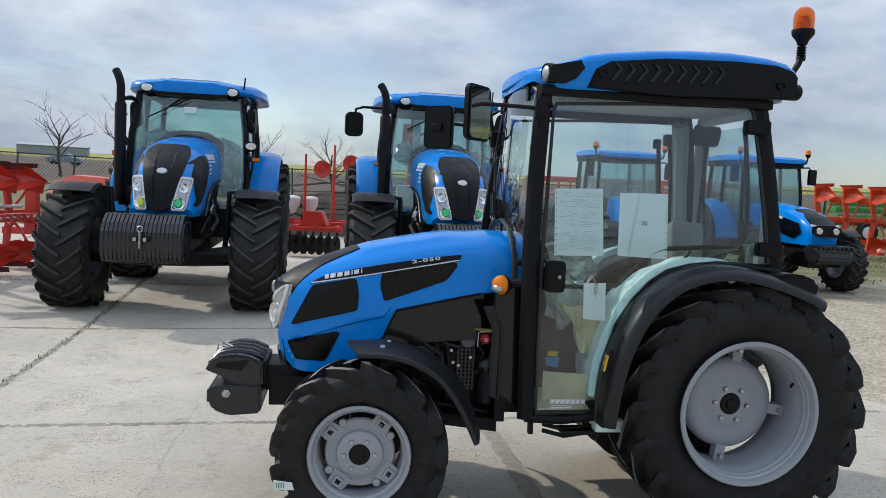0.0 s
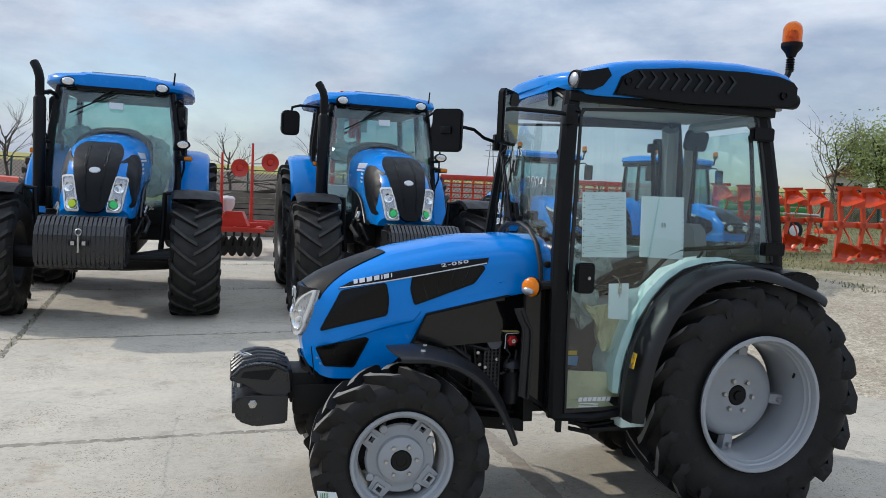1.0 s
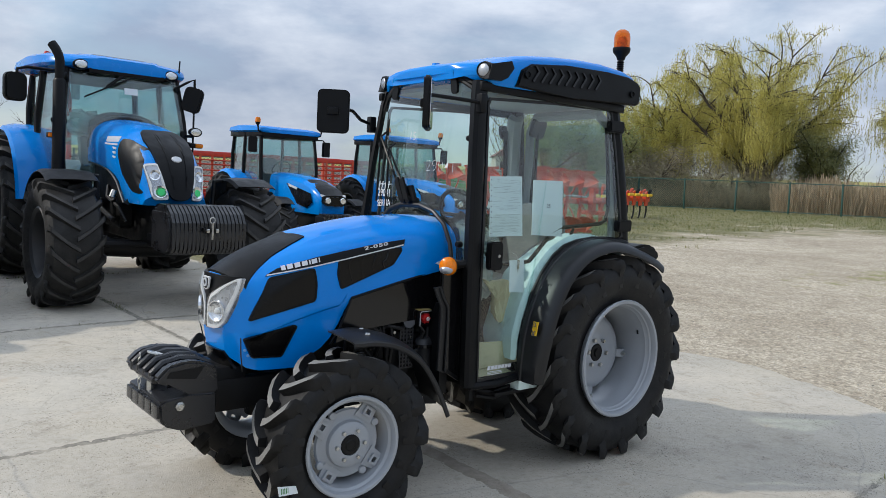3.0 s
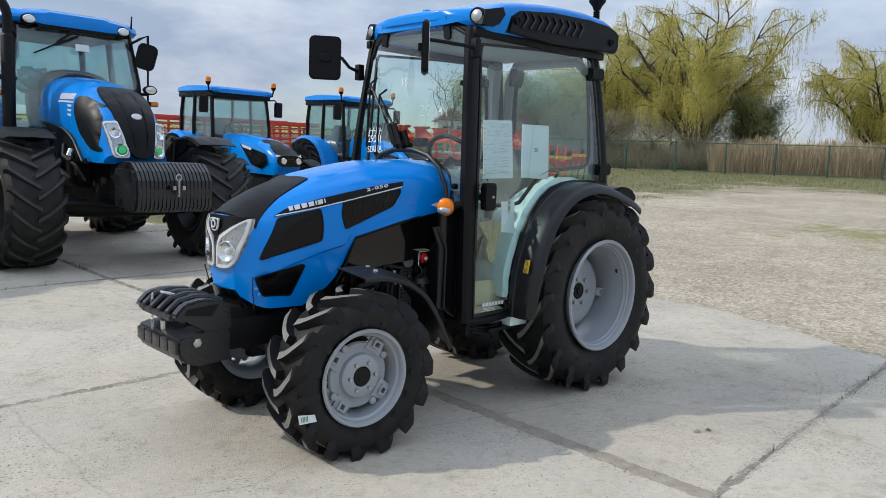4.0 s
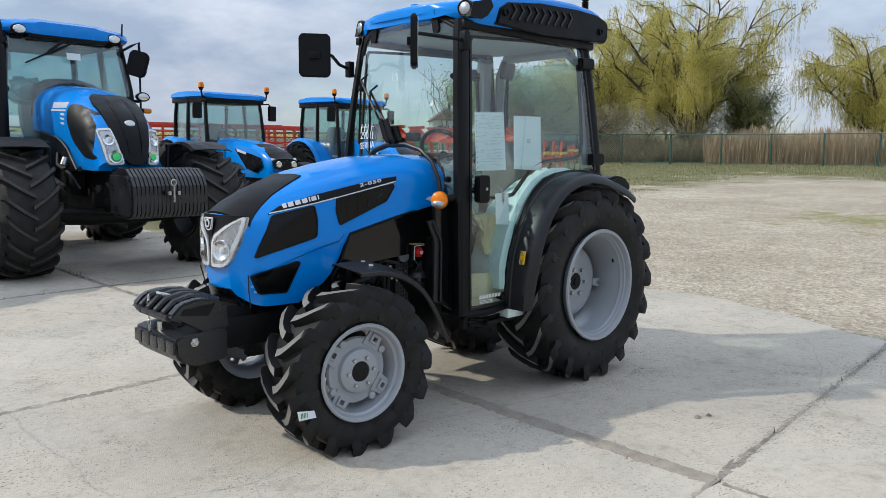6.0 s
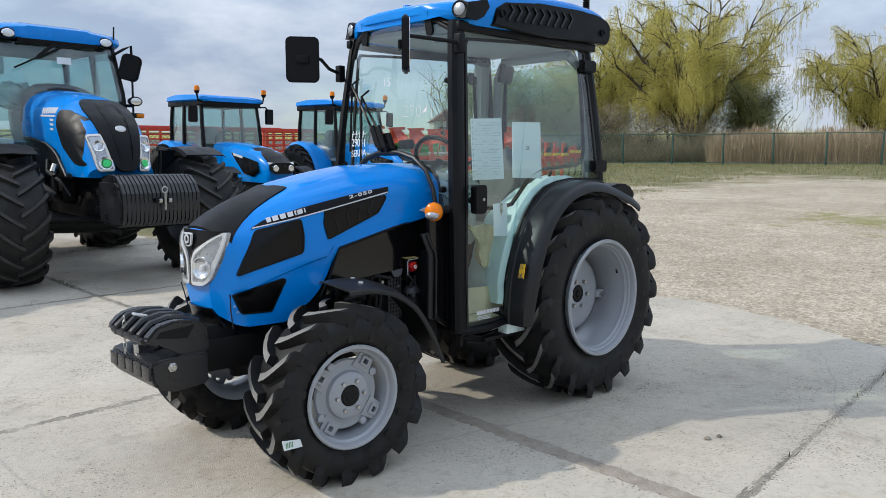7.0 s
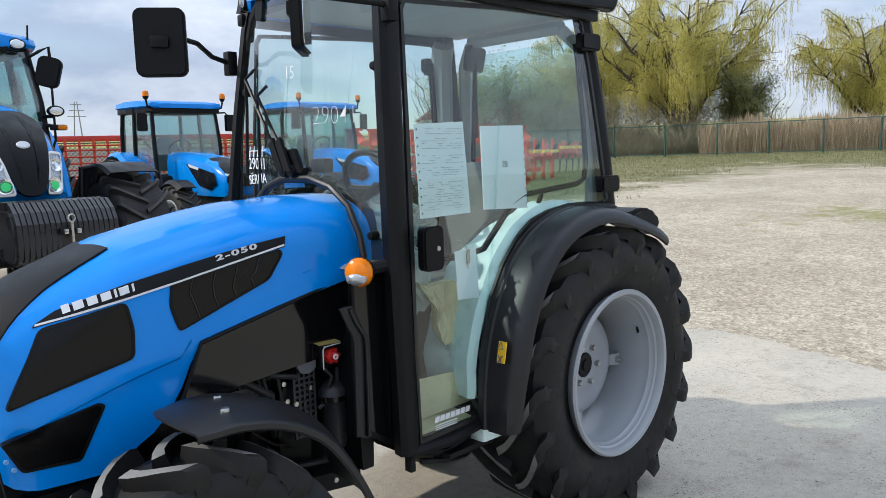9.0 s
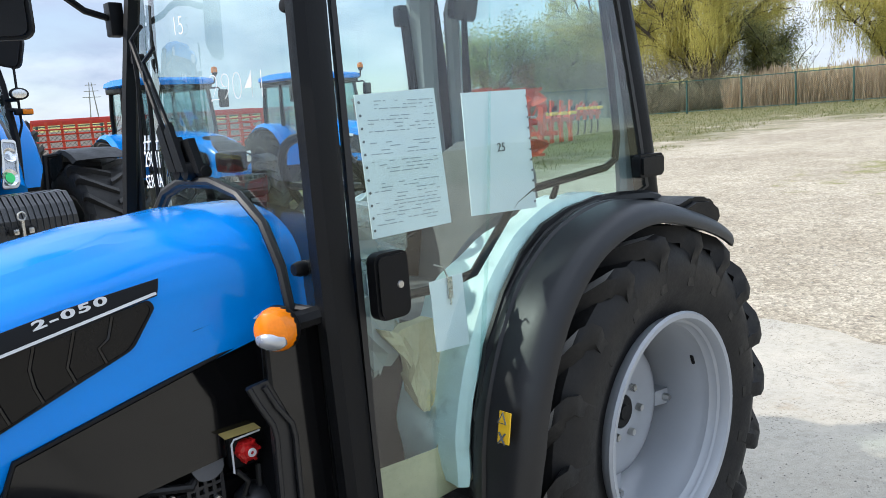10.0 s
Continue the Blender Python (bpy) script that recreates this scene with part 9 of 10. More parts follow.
def grain_header(m, length, label):
    """Long red slatted machine behind the middle tractors."""
    t = thing("crop_header", m, label, "harvester header")
    for z in (0.45, 1.72):
        bm = bmesh.new()
        box(bm, 0, length, -0.10, 0.10, z, z + 0.14, 0.02)
        part("long_beam", bm, RED, t)
    bm = bmesh.new()
    box(bm, 0, length, 0.5, 0.55, 0.4, 0.80, 0.01)
    part("back_sheet", bm, RED, t)
    n = int(length / 0.32)
    for z in (0.70, 0.86, 1.02, 1.18, 1.34, 1.50, 1.62):
        bm = bmesh.new()
        tube(bm, [(0, -0.12, z), (length, -0.12, z)], 0.020, 6)
        part("reel_bar", bm, RED, t)
    bm = bmesh.new()
    prism(bm, [(-0.12, 0.42), (0.10, 0.42), (0.08, 1.80), (-0.10, 1.80)], -0.03, 0.03, "x")
    post = part("upright", bm, ORANGE, t)
    for k in range(1, n):
        share("upright", post, t, Matrix.Translation((k * 0.32, 0, 0)))
    return t


grain_header(ground_pose(0.15, 22.6, -4), 5.2, "long red slatted header parked behind tractors")
grain_header(ground_pose(5.5, 24.6, -3), 1.6, "shorter red slatted header parked behind tractors")


def green_trailer(m):
    t = thing("green_implement", m, "green farm implement on white-rimmed wheels", "implement")
    for z, d in ((0.75, 0.4), (1.0, 0.3), (1.22, 0.2)):
        bm = bmesh.new()
        box(bm, -1.6, 1.6, -d, d, z, z + 0.17, 0.03)
        part("bin_wall", bm, GREENP, t)
    bm = bmesh.new()
    box(bm, -1.7, 1.7, -0.06, 0.06, 0.58, 0.72, 0.02)
    part("frame_bar", bm, RED, t)
    for x in (-0.6, 0.9):
        bm = bmesh.new()
        lathe(bm, [(0, 0.10), (0.14, 0.10), (0.20, 0.08), (0.20, -0.1), (0, -0.1)], 20)
        w = part("wheel", bm, WHITE, t, m=Matrix.Translation((x, -0.5, 0.36)) @ pose(0, 0, 0, 0, 0, 180))
        bm = bmesh.new()
        lathe(bm, [(0.20, 0.09), (0.30, 0.11), (0.36, 0.06), (0.36, -0.06), (0.30, -0.11), (0.20, -0.09), (0.20, 0.09)], 24)
        part("tyre", bm, RUBBER_OLD, w)
    return t


green_trailer(ground_pose(11.9, 27.6, 10))


def wood_pile(m):
    t = thing("pallet_stack", m, "stack of grey weathered pallets and boards", "pallets")
    rng = random.Random(11)
    for k in range(11):
        for j in range(3):
            bm = bmesh.new()
            w = rng.uniform(1.1, 1.7)
            x = -1.5 + j * 1.35 + rng.uniform(-0.12, 0.12)
            z = k * 0.145
            if k > 6 + j % 2:
                continue
            box(bm, x - w / 2, x + w / 2, -0.5, 0.5, z + 0.10, z + 0.125)
            for yy in (-0.45, 0.0, 0.45):
                box(bm, x - w / 2, x + w / 2, yy - 0.05, yy + 0.05, z, z + 0.10)
            turned(bm, pose(0, 0, 0, 0, 0, rng.uniform(-3, 3)))
            part("pallet", bm, WOOD, t, smooth=0)
    for k in range(9):
        bm = bmesh.new()
        box(bm, -1.3, 1.3, -0.06, 0.06, 0, 0.03)
        part("board", bm, WOOD, t, m=pose(rng.uniform(-1, 1), rng.uniform(-0.4, 0.2), 1.08 + 0.04 * k, rng.uniform(-6, 6), rng.uniform(-12, 12), rng.uniform(-25, 25)), smooth=0)
    return t


wood_pile(ground_pose(-4.6, 20.9, 14))
wood_pile(ground_pose(-2.1, 22.4, -8))


def orange_machine(m):
    """Orange and pale machine behind the big tractor's wheel."""
    t = thing("rotary_mower", m, "orange mower with a pale red cover", "mower")
    bm = bmesh.new()
    rows = []
    for x, z in ((-0.9, 1.0), (-0.85, 1.25), (-0.5, 1.40), (0.3, 1.36), (0.8, 1.28)):
        rows.append([(x, -0.5, z - 0.25), (x, -0.3, z), (x, 0.3, z + 0.02), (x, 0.5, z - 0.2)])
    loft(bm, rows)
    part("cover", bm, ORANGE, t)
    bm = bmesh.new()
    box(bm, 0.3, 1.9, -0.35, 0.35, 1.18, 1.36, 0.04)
    box(bm, 0.85, 0.97, -0.3, 0.3, 1.30, 1.48, 0.03)
    part("canopy", bm, RED, t)
    bm = bmesh.new()
    box(bm, -0.8, 1.6, -0.4, 0.4, 0.35, 0.9, 0.05)
    part("body", bm, REDDARK, t)
    for x in (-0.6, 1.3):
        bm = bmesh.new()
        box(bm, x - 0.06, x + 0.06, -0.3, 0.3, 0.0, 0.4, 0.02)
        part("stand_leg", bm, DARK, t)
    return t


orange_machine(ground_pose(-7.6, 13.8, 14))


def red_rig(m):
    """Folded red boom machine whose upper frame shows behind the second big tractor."""
    t = thing("folded_sprayer_boom", m, "tall red and grey folded boom frame", "sprayer")
    bm = bmesh.new()
    box(bm, -0.5, 0.5, -0.3, 0.3, 0.3, 1.5, 0.05)
    part("tank", bm, LINING, t)
    for s in (-1, 1):
        bm = bmesh.new()
        tube(bm, [(s * 0.25, 0, 0.1), (s * 0.25, 0, 2.6), (s * 0.1, 0, 3.4)], 0.05, 6)
        part("mast", bm, RED, t)
    for k in range(6):
        bm = bmesh.new()
        z = 1.7 + k * 0.26
        tube(bm, [(-0.28 + k * 0.02, -0.05, z), (0.28 - k * 0.02, -0.05, z + 0.18)], 0.03, 6)
        part("brace", bm, RED if k % 2 else STEEL, t)
    for k in range(4):
        bm = bmesh.new()
        box(bm, -0.42 + k * 0.23, -0.28 + k * 0.23, -0.2, -0.08, 2.2 + 0.13 * k, 2.75 + 0.1 * k, 0.03)
        part("boom_section", bm, LINING if k % 2 else RED, t)
    return t


red_rig(ground_pose(-1.9, 15.9, 10))


# ---- fences ----
FENCE_LINE = [(-60.0, 26.0), (-26.9, 37.6), (-10.0, 41.4), (3.0, 40.0), (14.0, 38.3), (21.6, 36.8), (28.6, 33.5), (32.2, 29.6), (36.6, 23.5), (41.0, 12.0)]


def build_fence():
    fence = new("perimeter_fence")
    tagged(fence, "dark green mesh fence on steel posts round the yard", "fence")
    total = []
    for (x0, y0), (x1, y1) in zip(FENCE_LINE, FENCE_LINE[1:]):
        n = max(1, int(math.hypot(x1 - x0, y1 - y0) / 2.5))
        for k in range(n):
            total.append((x0 + (x1 - x0) * k / n, y0 + (y1 - y0) * k / n))
    total.append(FENCE_LINE[-1])
    bm = bmesh.new()
    box(bm, -0.04, 0.04, -0.04, 0.04, -0.1, 1.68, 0.008)
    me = mesh_of("post", bm, FENCE)
    rng = random.Random(3)
    for k, (x, y) in enumerate(total):
        ob = new("post", me)
        ob.parent = fence
        ob.matrix_basis = ground_pose(x, y, 20) @ pose(0, 0, 0, rng.uniform(-1.5, 1.5), rng.uniform(-4, 4), 0)
    for k in range(len(total) - 1):
        (x0, y0), (x1, y1) = total[k], total[k + 1]
        L = math.hypot(x1 - x0, y1 - y0)
        z0, z1 = hgt(x0, y0), hgt(x1, y1)
        ux, uy = (x1 - x0) / L, (y1 - y0) / L
        verts, faces = [], []
        wire = 0.0035 if x0 > 28 else 0.010 if x0 > 12 else 0.011

        def strand(p, q, w=wire):
            d = Vector(q) - Vector(p)
            nx = Vector((0, 0, 1)) if abs(d.normalized().z) < 0.7 else Vector((ux, uy, 0))
            nx = nx * w
            ny = Vector((-uy, ux, 0)) * w
            b = len(verts)
            for c in (Vector(p), Vector(q)):
                verts.extend((c + nx, c + ny, c - nx - ny))
            faces.extend(((b, b + 1, b + 4, b + 3), (b + 1, b + 2, b + 5, b + 4), (b + 2, b, b + 3, b + 5)))

        def at(s, h):
            return (x0 + ux * s, y0 + uy * s, z0 + (z1 - z0) * s / L + h)
        strand(at(0, 1.62), at(L, 1.62), 0.022 if x0 > 12 else 0.028)
        strand(at(0, 0.08), at(L, 0.08), 0.018)
        step = 0.10 if x0 > 12 else 0.19
        s = -1.54
        while s < L:
            a, b = max(0, s), min(L, s + 1.54)
            if b - a > 0.05:
                strand(at(a, 0.08 + (a - s)), at(b, 0.08 + (b - s)))
                strand(at(a, 1.62 - (a - s)), at(b, 1.62 - (b - s)))
            s += step
        me2 = stuff_mesh("mesh_panel", verts, faces, FENCE if x0 > 12 else FENCE_DARK)
        ob = new("mesh_panel", me2)
        ob.parent = fence


build_fence()


# ---- trees, reeds, distance ----
def limb_tree(bm, base, height, spread, rng, levels=3, trunk_r=0.3, lean=0.2, first=0.25, n_limbs=7):
    """Tapered trunk with forking limbs; returns the limb ends and points along them."""
    ends = []
    top = Vector((base[0] + rng.uniform(-lean, lean), base[1] + rng.uniform(-lean, lean), base[2] + height * 0.5))
    b = Vector(base)
    tube(bm, [b - Vector((0, 0, 0.3)), b + (top - b) * 0.15, b + (top - b) * 0.5 + Vector((rng.uniform(-.2, .2), rng.uniform(-.2, .2), 0)), top], [trunk_r * 1.25, trunk_r, trunk_r * 0.75, trunk_r * 0.5], 9)

    def grow(p, d, length, r, lev):
        pts, q, dd = [p], p.copy(), d.copy()
        n = 4
        for i in range(n):
            dd = (dd + Vector((rng.uniform(-.28, .28), rng.uniform(-.28, .28), rng.uniform(-.10, .20)))).normalized()
            q = q + dd * length / n
            pts.append(q.copy())
        tube(bm, pts, [r * (1 - 0.7 * i / n) for i in range(n + 1)], 6 if lev < 2 else 4)
        ends.extend(pts[2:])
        if lev < levels:
            for i in range(rng.choice((2, 3, 3))):
                k = rng.choice((2, 3, 4))
                nd = (dd + Vector((rng.uniform(-.9, .9), rng.uniform(-.9, .9), rng.uniform(-.25, .55)))).normalized()
                grow(pts[k], nd, length * rng.uniform(0.5, 0.72), r * 0.45, lev + 1)
    for i in range(n_limbs):
        a = i * math.tau / n_limbs + rng.uniform(-.4, .4)
        f = first + (1 - first) * rng.random()
        p = b + (top - b) * f
        d = Vector((math.cos(a) * spread, math.sin(a) * spread, rng.uniform(0.6, 1.3))).normalized()
        grow(p, d, height * rng.uniform(0.28, 0.40), trunk_r * 0.5, 1)
    return ends


def leaf_cloud(points, rng, per, scatter, size, long=1.0, drop=None):
    """Small leaf quads about the points; drop: hanging strands of that length instead."""
    verts, faces = [], []
    for p in points:
        for _ in range(per):
            if drop:
                x = p.x + rng.gauss(0, scatter)
                y = p.y + rng.gauss(0, scatter)
                z = p.z + rng.gauss(0, scatter * 0.4)
                L = rng.uniform(*drop)
                n = max(3, int(L / 0.16))
                sx, sy = rng.gauss(0, 0.06), rng.gauss(0, 0.06)
                for i in range(n):
                    f = i / n
                    if rng.random() < 0.20:
                        continue
                    cx, cy, cz = x + sx * i * 0.5 + rng.gauss(0, 0.03), y + sy * i * 0.5 + rng.gauss(0, 0.03), z - L * f
                    a = rng.uniform(0, math.tau)
                    w, h = size * rng.uniform(0.5, 1.2), size * long * rng.uniform(0.7, 1.3)
                    dx, dy = math.cos(a) * w, math.sin(a) * w
                    tx, ty = rng.gauss(0, 0.3) * h, rng.gauss(0, 0.3) * h
                    b = len(verts)
                    verts.extend(((cx - dx, cy - dy, cz), (cx + tx * 0.5, cy + ty * 0.5, cz + h * 0.3), (cx + dx, cy + dy, cz), (cx + tx, cy + ty, cz - h)))
                    faces.append((b, b + 1, b + 2, b + 3))
            else:
                c = Vector((p.x + rng.gauss(0, scatter), p.y + rng.gauss(0, scatter), p.z + rng.gauss(0, scatter * 0.8)))
                u = Vector((rng.gauss(0, 1), rng.gauss(0, 1), rng.gauss(0, 1))).normalized()
                v = u.orthogonal().normalized()
                w, h = size * rng.uniform(0.5, 1.3), size * long * rng.uniform(0.6, 1.3)
                b = len(verts)
                verts.extend((c - v * w * 0.5, c + u * h * 0.5, c + v * w * 0.5, c - u * h * 0.5))
                faces.append((b, b + 1, b + 2, b + 3))
    return verts, faces


def tree(name, x, y, height, spread, seed, label, leaves, per, scatter, size, long, drop=None, trunk_r=0.3, first=0.25, n_limbs=7, levels=3, keep=1.0):
    rng = random.Random(seed)
    t = thing(name, Matrix.Translation((x, y, hgt(x, y))), label, "tree" if "bush" not in name else "bush")
    bm = bmesh.new()
    ends = limb_tree(bm, (0, 0, 0), height, spread, rng, levels, trunk_r, first=first, n_limbs=n_limbs)
    tr_ = part("trunk", bm, BARK if leaves else TWIG, t)
    tr_["kind"] = "stuff"
    if leaves:
        pts = [p for p in ends if rng.random() < keep]
        v, f = leaf_cloud(pts, rng, per, scatter, size, long, drop)
        ob = new("crown", stuff_mesh("crown", v, f, leaves))
        ob.parent = t
        ob["kind"] = "stuff"
    return t


def willow(x, y, height, reach, seed, label, leaves, limbs):
    """Weeping willow: stems fork low, rise and spread into a dome, and trail curtains of leafy strands."""
    rng = random.Random(seed)
    t = thing("willow", Matrix.Translation((x, y, hgt(x, y))), label, "tree")
    bm = bmesh.new()
    fork = Vector((rng.uniform(-.2, .2), rng.uniform(-.2, .2), height * 0.10))
    tube(bm, [(0, 0, -0.3), fork * 0.5, fork], [0.55, 0.42, 0.36], 10)
    hang = []

    def arch(p, d, length, r, droop, n=5):
        pts, q = [p.copy()], p.copy()
        for i in range(n):
            d = (d + Vector((rng.uniform(-.2, .2), rng.uniform(-.2, .2), -droop * (i + 1) / n + rng.uniform(-.08, .08)))).normalized()
            q = q + d * length / n
            pts.append(q.copy())
        tube(bm, pts, [r * (1 - 0.85 * i / n) + 0.006 for i in range(n + 1)], 4)
        return pts
    for i in range(limbs):
        a = i * 2.4 + rng.uniform(-.3, .3)
        out = 0.12 + 0.80 * ((i + 0.5) / limbs) ** 0.7
        top = Vector((math.cos(a) * reach * out, math.sin(a) * reach * out, height * (0.88 - 0.34 * out * out) * rng.uniform(0.88, 1.0)))
        knee = Vector((top.x * 0.38, top.y * 0.38, top.z * rng.uniform(0.52, 0.66)))
        stem = []
        for k in range(10):
            f = k / 9
            p = fork * (1 - f) ** 2 + knee * 2 * f * (1 - f) + top * f * f
            stem.append(p + Vector((rng.gauss(0, 0.10), rng.gauss(0, 0.10), rng.gauss(0, 0.06))) * (1 if 0 < k < 9 else 0))
        tube(bm, stem, [0.20 * (1 - 0.88 * k / 9) + 0.01 for k in range(10)], 7)
        for j in range(15):
            k = rng.randint(3, 9)
            b = a + rng.gauss(0, 0.9) if rng.random() < 0.7 else rng.uniform(0, math.tau)
            d = Vector((math.cos(b), math.sin(b), rng.uniform(0.45, 1.6))).normalized()
            side = arch(stem[k], d, rng.uniform(1.2, 2.7) * height / 10, 0.040, 0.26)
            hang.extend(side[2:])
            for _ in range(3):
                m = rng.randint(1, 4)
                b2 = b + rng.gauss(0, 1.0)
                twig = arch(side[m], Vector((math.cos(b2), math.sin(b2), rng.uniform(0.1, 1.3))).normalized(), rng.uniform(0.5, 1.2), 0.016, 0.30, 4)
                hang.extend(twig[1:])
    tr_ = part("trunk", bm, BARK, t)
    tr_["kind"] = "stuff"
    verts, faces = [], []
    for p in hang:
        if rng.random() < 0.12:
            continue
        outer = math.hypot(p.x, p.y) / reach
        low = p.z < height * 0.50
        curtain = rng.uniform(0.22, 0.60) + (rng.uniform(0.4, 1.9) if rng.random() < (0.55 if low else 0.10 + 0.12 * outer) else 0)
        for _ in range(rng.randint(5, 10)):
            x0, y0, z0 = p.x + rng.gauss(0, 0.16), p.y + rng.gauss(0, 0.16), p.z + rng.gauss(0, 0.14)
            L = min(curtain * rng.uniform(0.55, 1.15), max(0.4, z0 - 1.5))
            sx, sy = rng.gauss(0, 0.07), rng.gauss(0, 0.07)
            n = max(3, int(L / 0.12))
            for i in range(n):
                f = i / n
                cx, cy, cz = x0 + sx * f + rng.gauss(0, 0.022), y0 + sy * f + rng.gauss(0, 0.022), z0 - L * f
                a = rng.uniform(0, math.tau)
                w, h = rng.uniform(0.010, 0.024), rng.uniform(0.09, 0.18)
                dx, dy = math.cos(a) * w, math.sin(a) * w
                tx, ty = rng.gauss(0, 0.28) * h, rng.gauss(0, 0.28) * h
                b = len(verts)
                verts.extend(((cx - dx, cy - dy, cz), (cx + dx, cy + dy, cz), (cx + tx, cy + ty, cz - h)))
                faces.append((b, b + 1, b + 2))
    ob = new("crown", stuff_mesh("crown", verts, faces, leaves))
    ob.parent = t
    ob["kind"] = "stuff"
    return t


willow(36.15, 35.45, 11.2, 6.2, 21, "tall weeping willow with fresh yellow-green strands", WILLOW, 15)
willow(34.5, 42.4, 9.6, 4.1, 8, "smaller weeping willow with yellow-green strands", WILLOW2, 11)
willow(47.05, 30.2, 8.7, 4.7, 13, "weeping willow standing alone behind reeds", WILLOW, 10)
tree("bush", 37.9, 32.6, 5.4, 0.55, 4, "dense dark olive bush by the fence", DARKLEAF, 150, 0.36, 0.045, 3.4, None, 0.12, 0.04, 16, 2)
tree("bare_tree", 39.4, 31.6, 4.4, 1.1, 71, "bare twiggy shrub beside the dark bush", None, 0, 0, 0, 0, None, 0.06, 0.10, 10, 3)
tree("bush", 25.4, 43.2, 6.3, 1.2, 31, "dense fresh green bush behind the fence", BUSHLEAF, 80, 0.70, 0.12, 1.5, None, 0.18, 0.05, 12, 2)
tree("bush", 28.6, 43.0, 6.2, 1.2, 32, "fresh green bush behind the fence", BUSHLEAF, 80, 0.70, 0.12, 1.5, None, 0.18, 0.05, 12, 2)
tree("bush", 29.4, 41.2, 5.0, 1.2, 33, "dense green bush behind the fence", DARKLEAF, 60, 0.60, 0.11, 1.5, None, 0.18, 0.05, 12, 2)
for bx, by, bh, sd in ((28.6, 39.4, 3.6, 61), (30.8, 38.4, 3.8, 62), (33.2, 36.4, 3.6, 63), (35.4, 34.8, 3.4, 64), (37.0, 35.4, 4.0, 65), (33.8, 39.6, 4.2, 66), (36.4, 37.8, 4.2, 68), (31.4, 41.6, 4.4, 69)):
    tree("bush", bx, by, bh, 1.3, sd, "bare brown thicket behind the fence", THICKET, 42, 0.42, 0.05, 3.2, None, 0.08, 0.05, 11, 2)
for bx, by, bh, sd in ((23.5, 44.5, 7.0, 41), (-34.0, 52.0, 6.0, 42), (-27.5, 50.0, 5.6, 43), (-24.8, 52.0, 5.2, 44), (-14.5, 55.0, 5.4, 45), (-9.0, 58.0, 5.4, 46), (-4.5, 60.0, 5.2, 47), (-20.5, 56.0, 5.0, 48), (27.5, 46.0, 6.5, 49)):
    tree("bare_tree", bx, by, bh, 0.9, sd, "bare spring tree with thin branches", None, 0, 0, 0, 0, None, 0.10, 0.25, 9, 3)


def build_reeds():
    rng = random.Random(77)
    verts, faces = [], []
    for _ in range(21000):
        # a belt behind the right-hand fence
        i = rng.choice((0, 1, 1))
        (x0, y0), (x1, y1) = ((32.0, 30.6), (37.2, 23.8)) if i == 0 else ((37.0, 24.4), (42.6, 11.0))
        k = rng.random()
        d = rng.uniform(0.5, 5.5)
        L = math.hypot(x1 - x0, y1 - y0)
        nx, ny = -(y1 - y0) / L, (x1 - x0) / L
        x, y = x0 + (x1 - x0) * k + nx * d, y0 + (y1 - y0) * k + ny * d
        z = hgt(x, y)
        h = rng.uniform(0.9, 1.95) * (0.86 + 0.32 * noise.noise((x * 0.45, y * 0.45, 0)))
        a = rng.uniform(0, math.tau)
        w = rng.uniform(0.006, 0.014)
        dx, dy = math.cos(a) * w, math.sin(a) * w
        lx, ly = rng.gauss(0, 0.20), rng.gauss(0, 0.20)
        b = len(verts)
        verts.extend(((x - dx, y - dy, z - 0.05), (x + dx, y + dy, z - 0.05), (x + lx + dx * 0.6, y + ly + dy * 0.6, z + h), (x + lx - dx * 0.6, y + ly - dy * 0.6, z + h)))
        faces.append((b, b + 1, b + 2, b + 3))
        if rng.random() < 0.4:
            b = len(verts)
            verts.extend(((x + lx - dx * 2.5, y + ly - dy * 2.5, z + h - 0.1), (x + lx + dx * 2.5, y + ly + dy * 2.5, z + h - 0.05), (x + lx * 1.2 + dx, y + ly * 1.2 + dy, z + h + 0.25), (x + lx * 1.2 - dx, y + ly * 1.2 - dy, z + h + 0.22)))
            faces.append((b, b + 1, b + 2, b + 3))
    tagged(new("reeds", stuff_mesh("reeds", verts, faces, REED)), "belt of tall dry pale reeds behind the fence", "reeds", kind="stuff")


build_reeds()


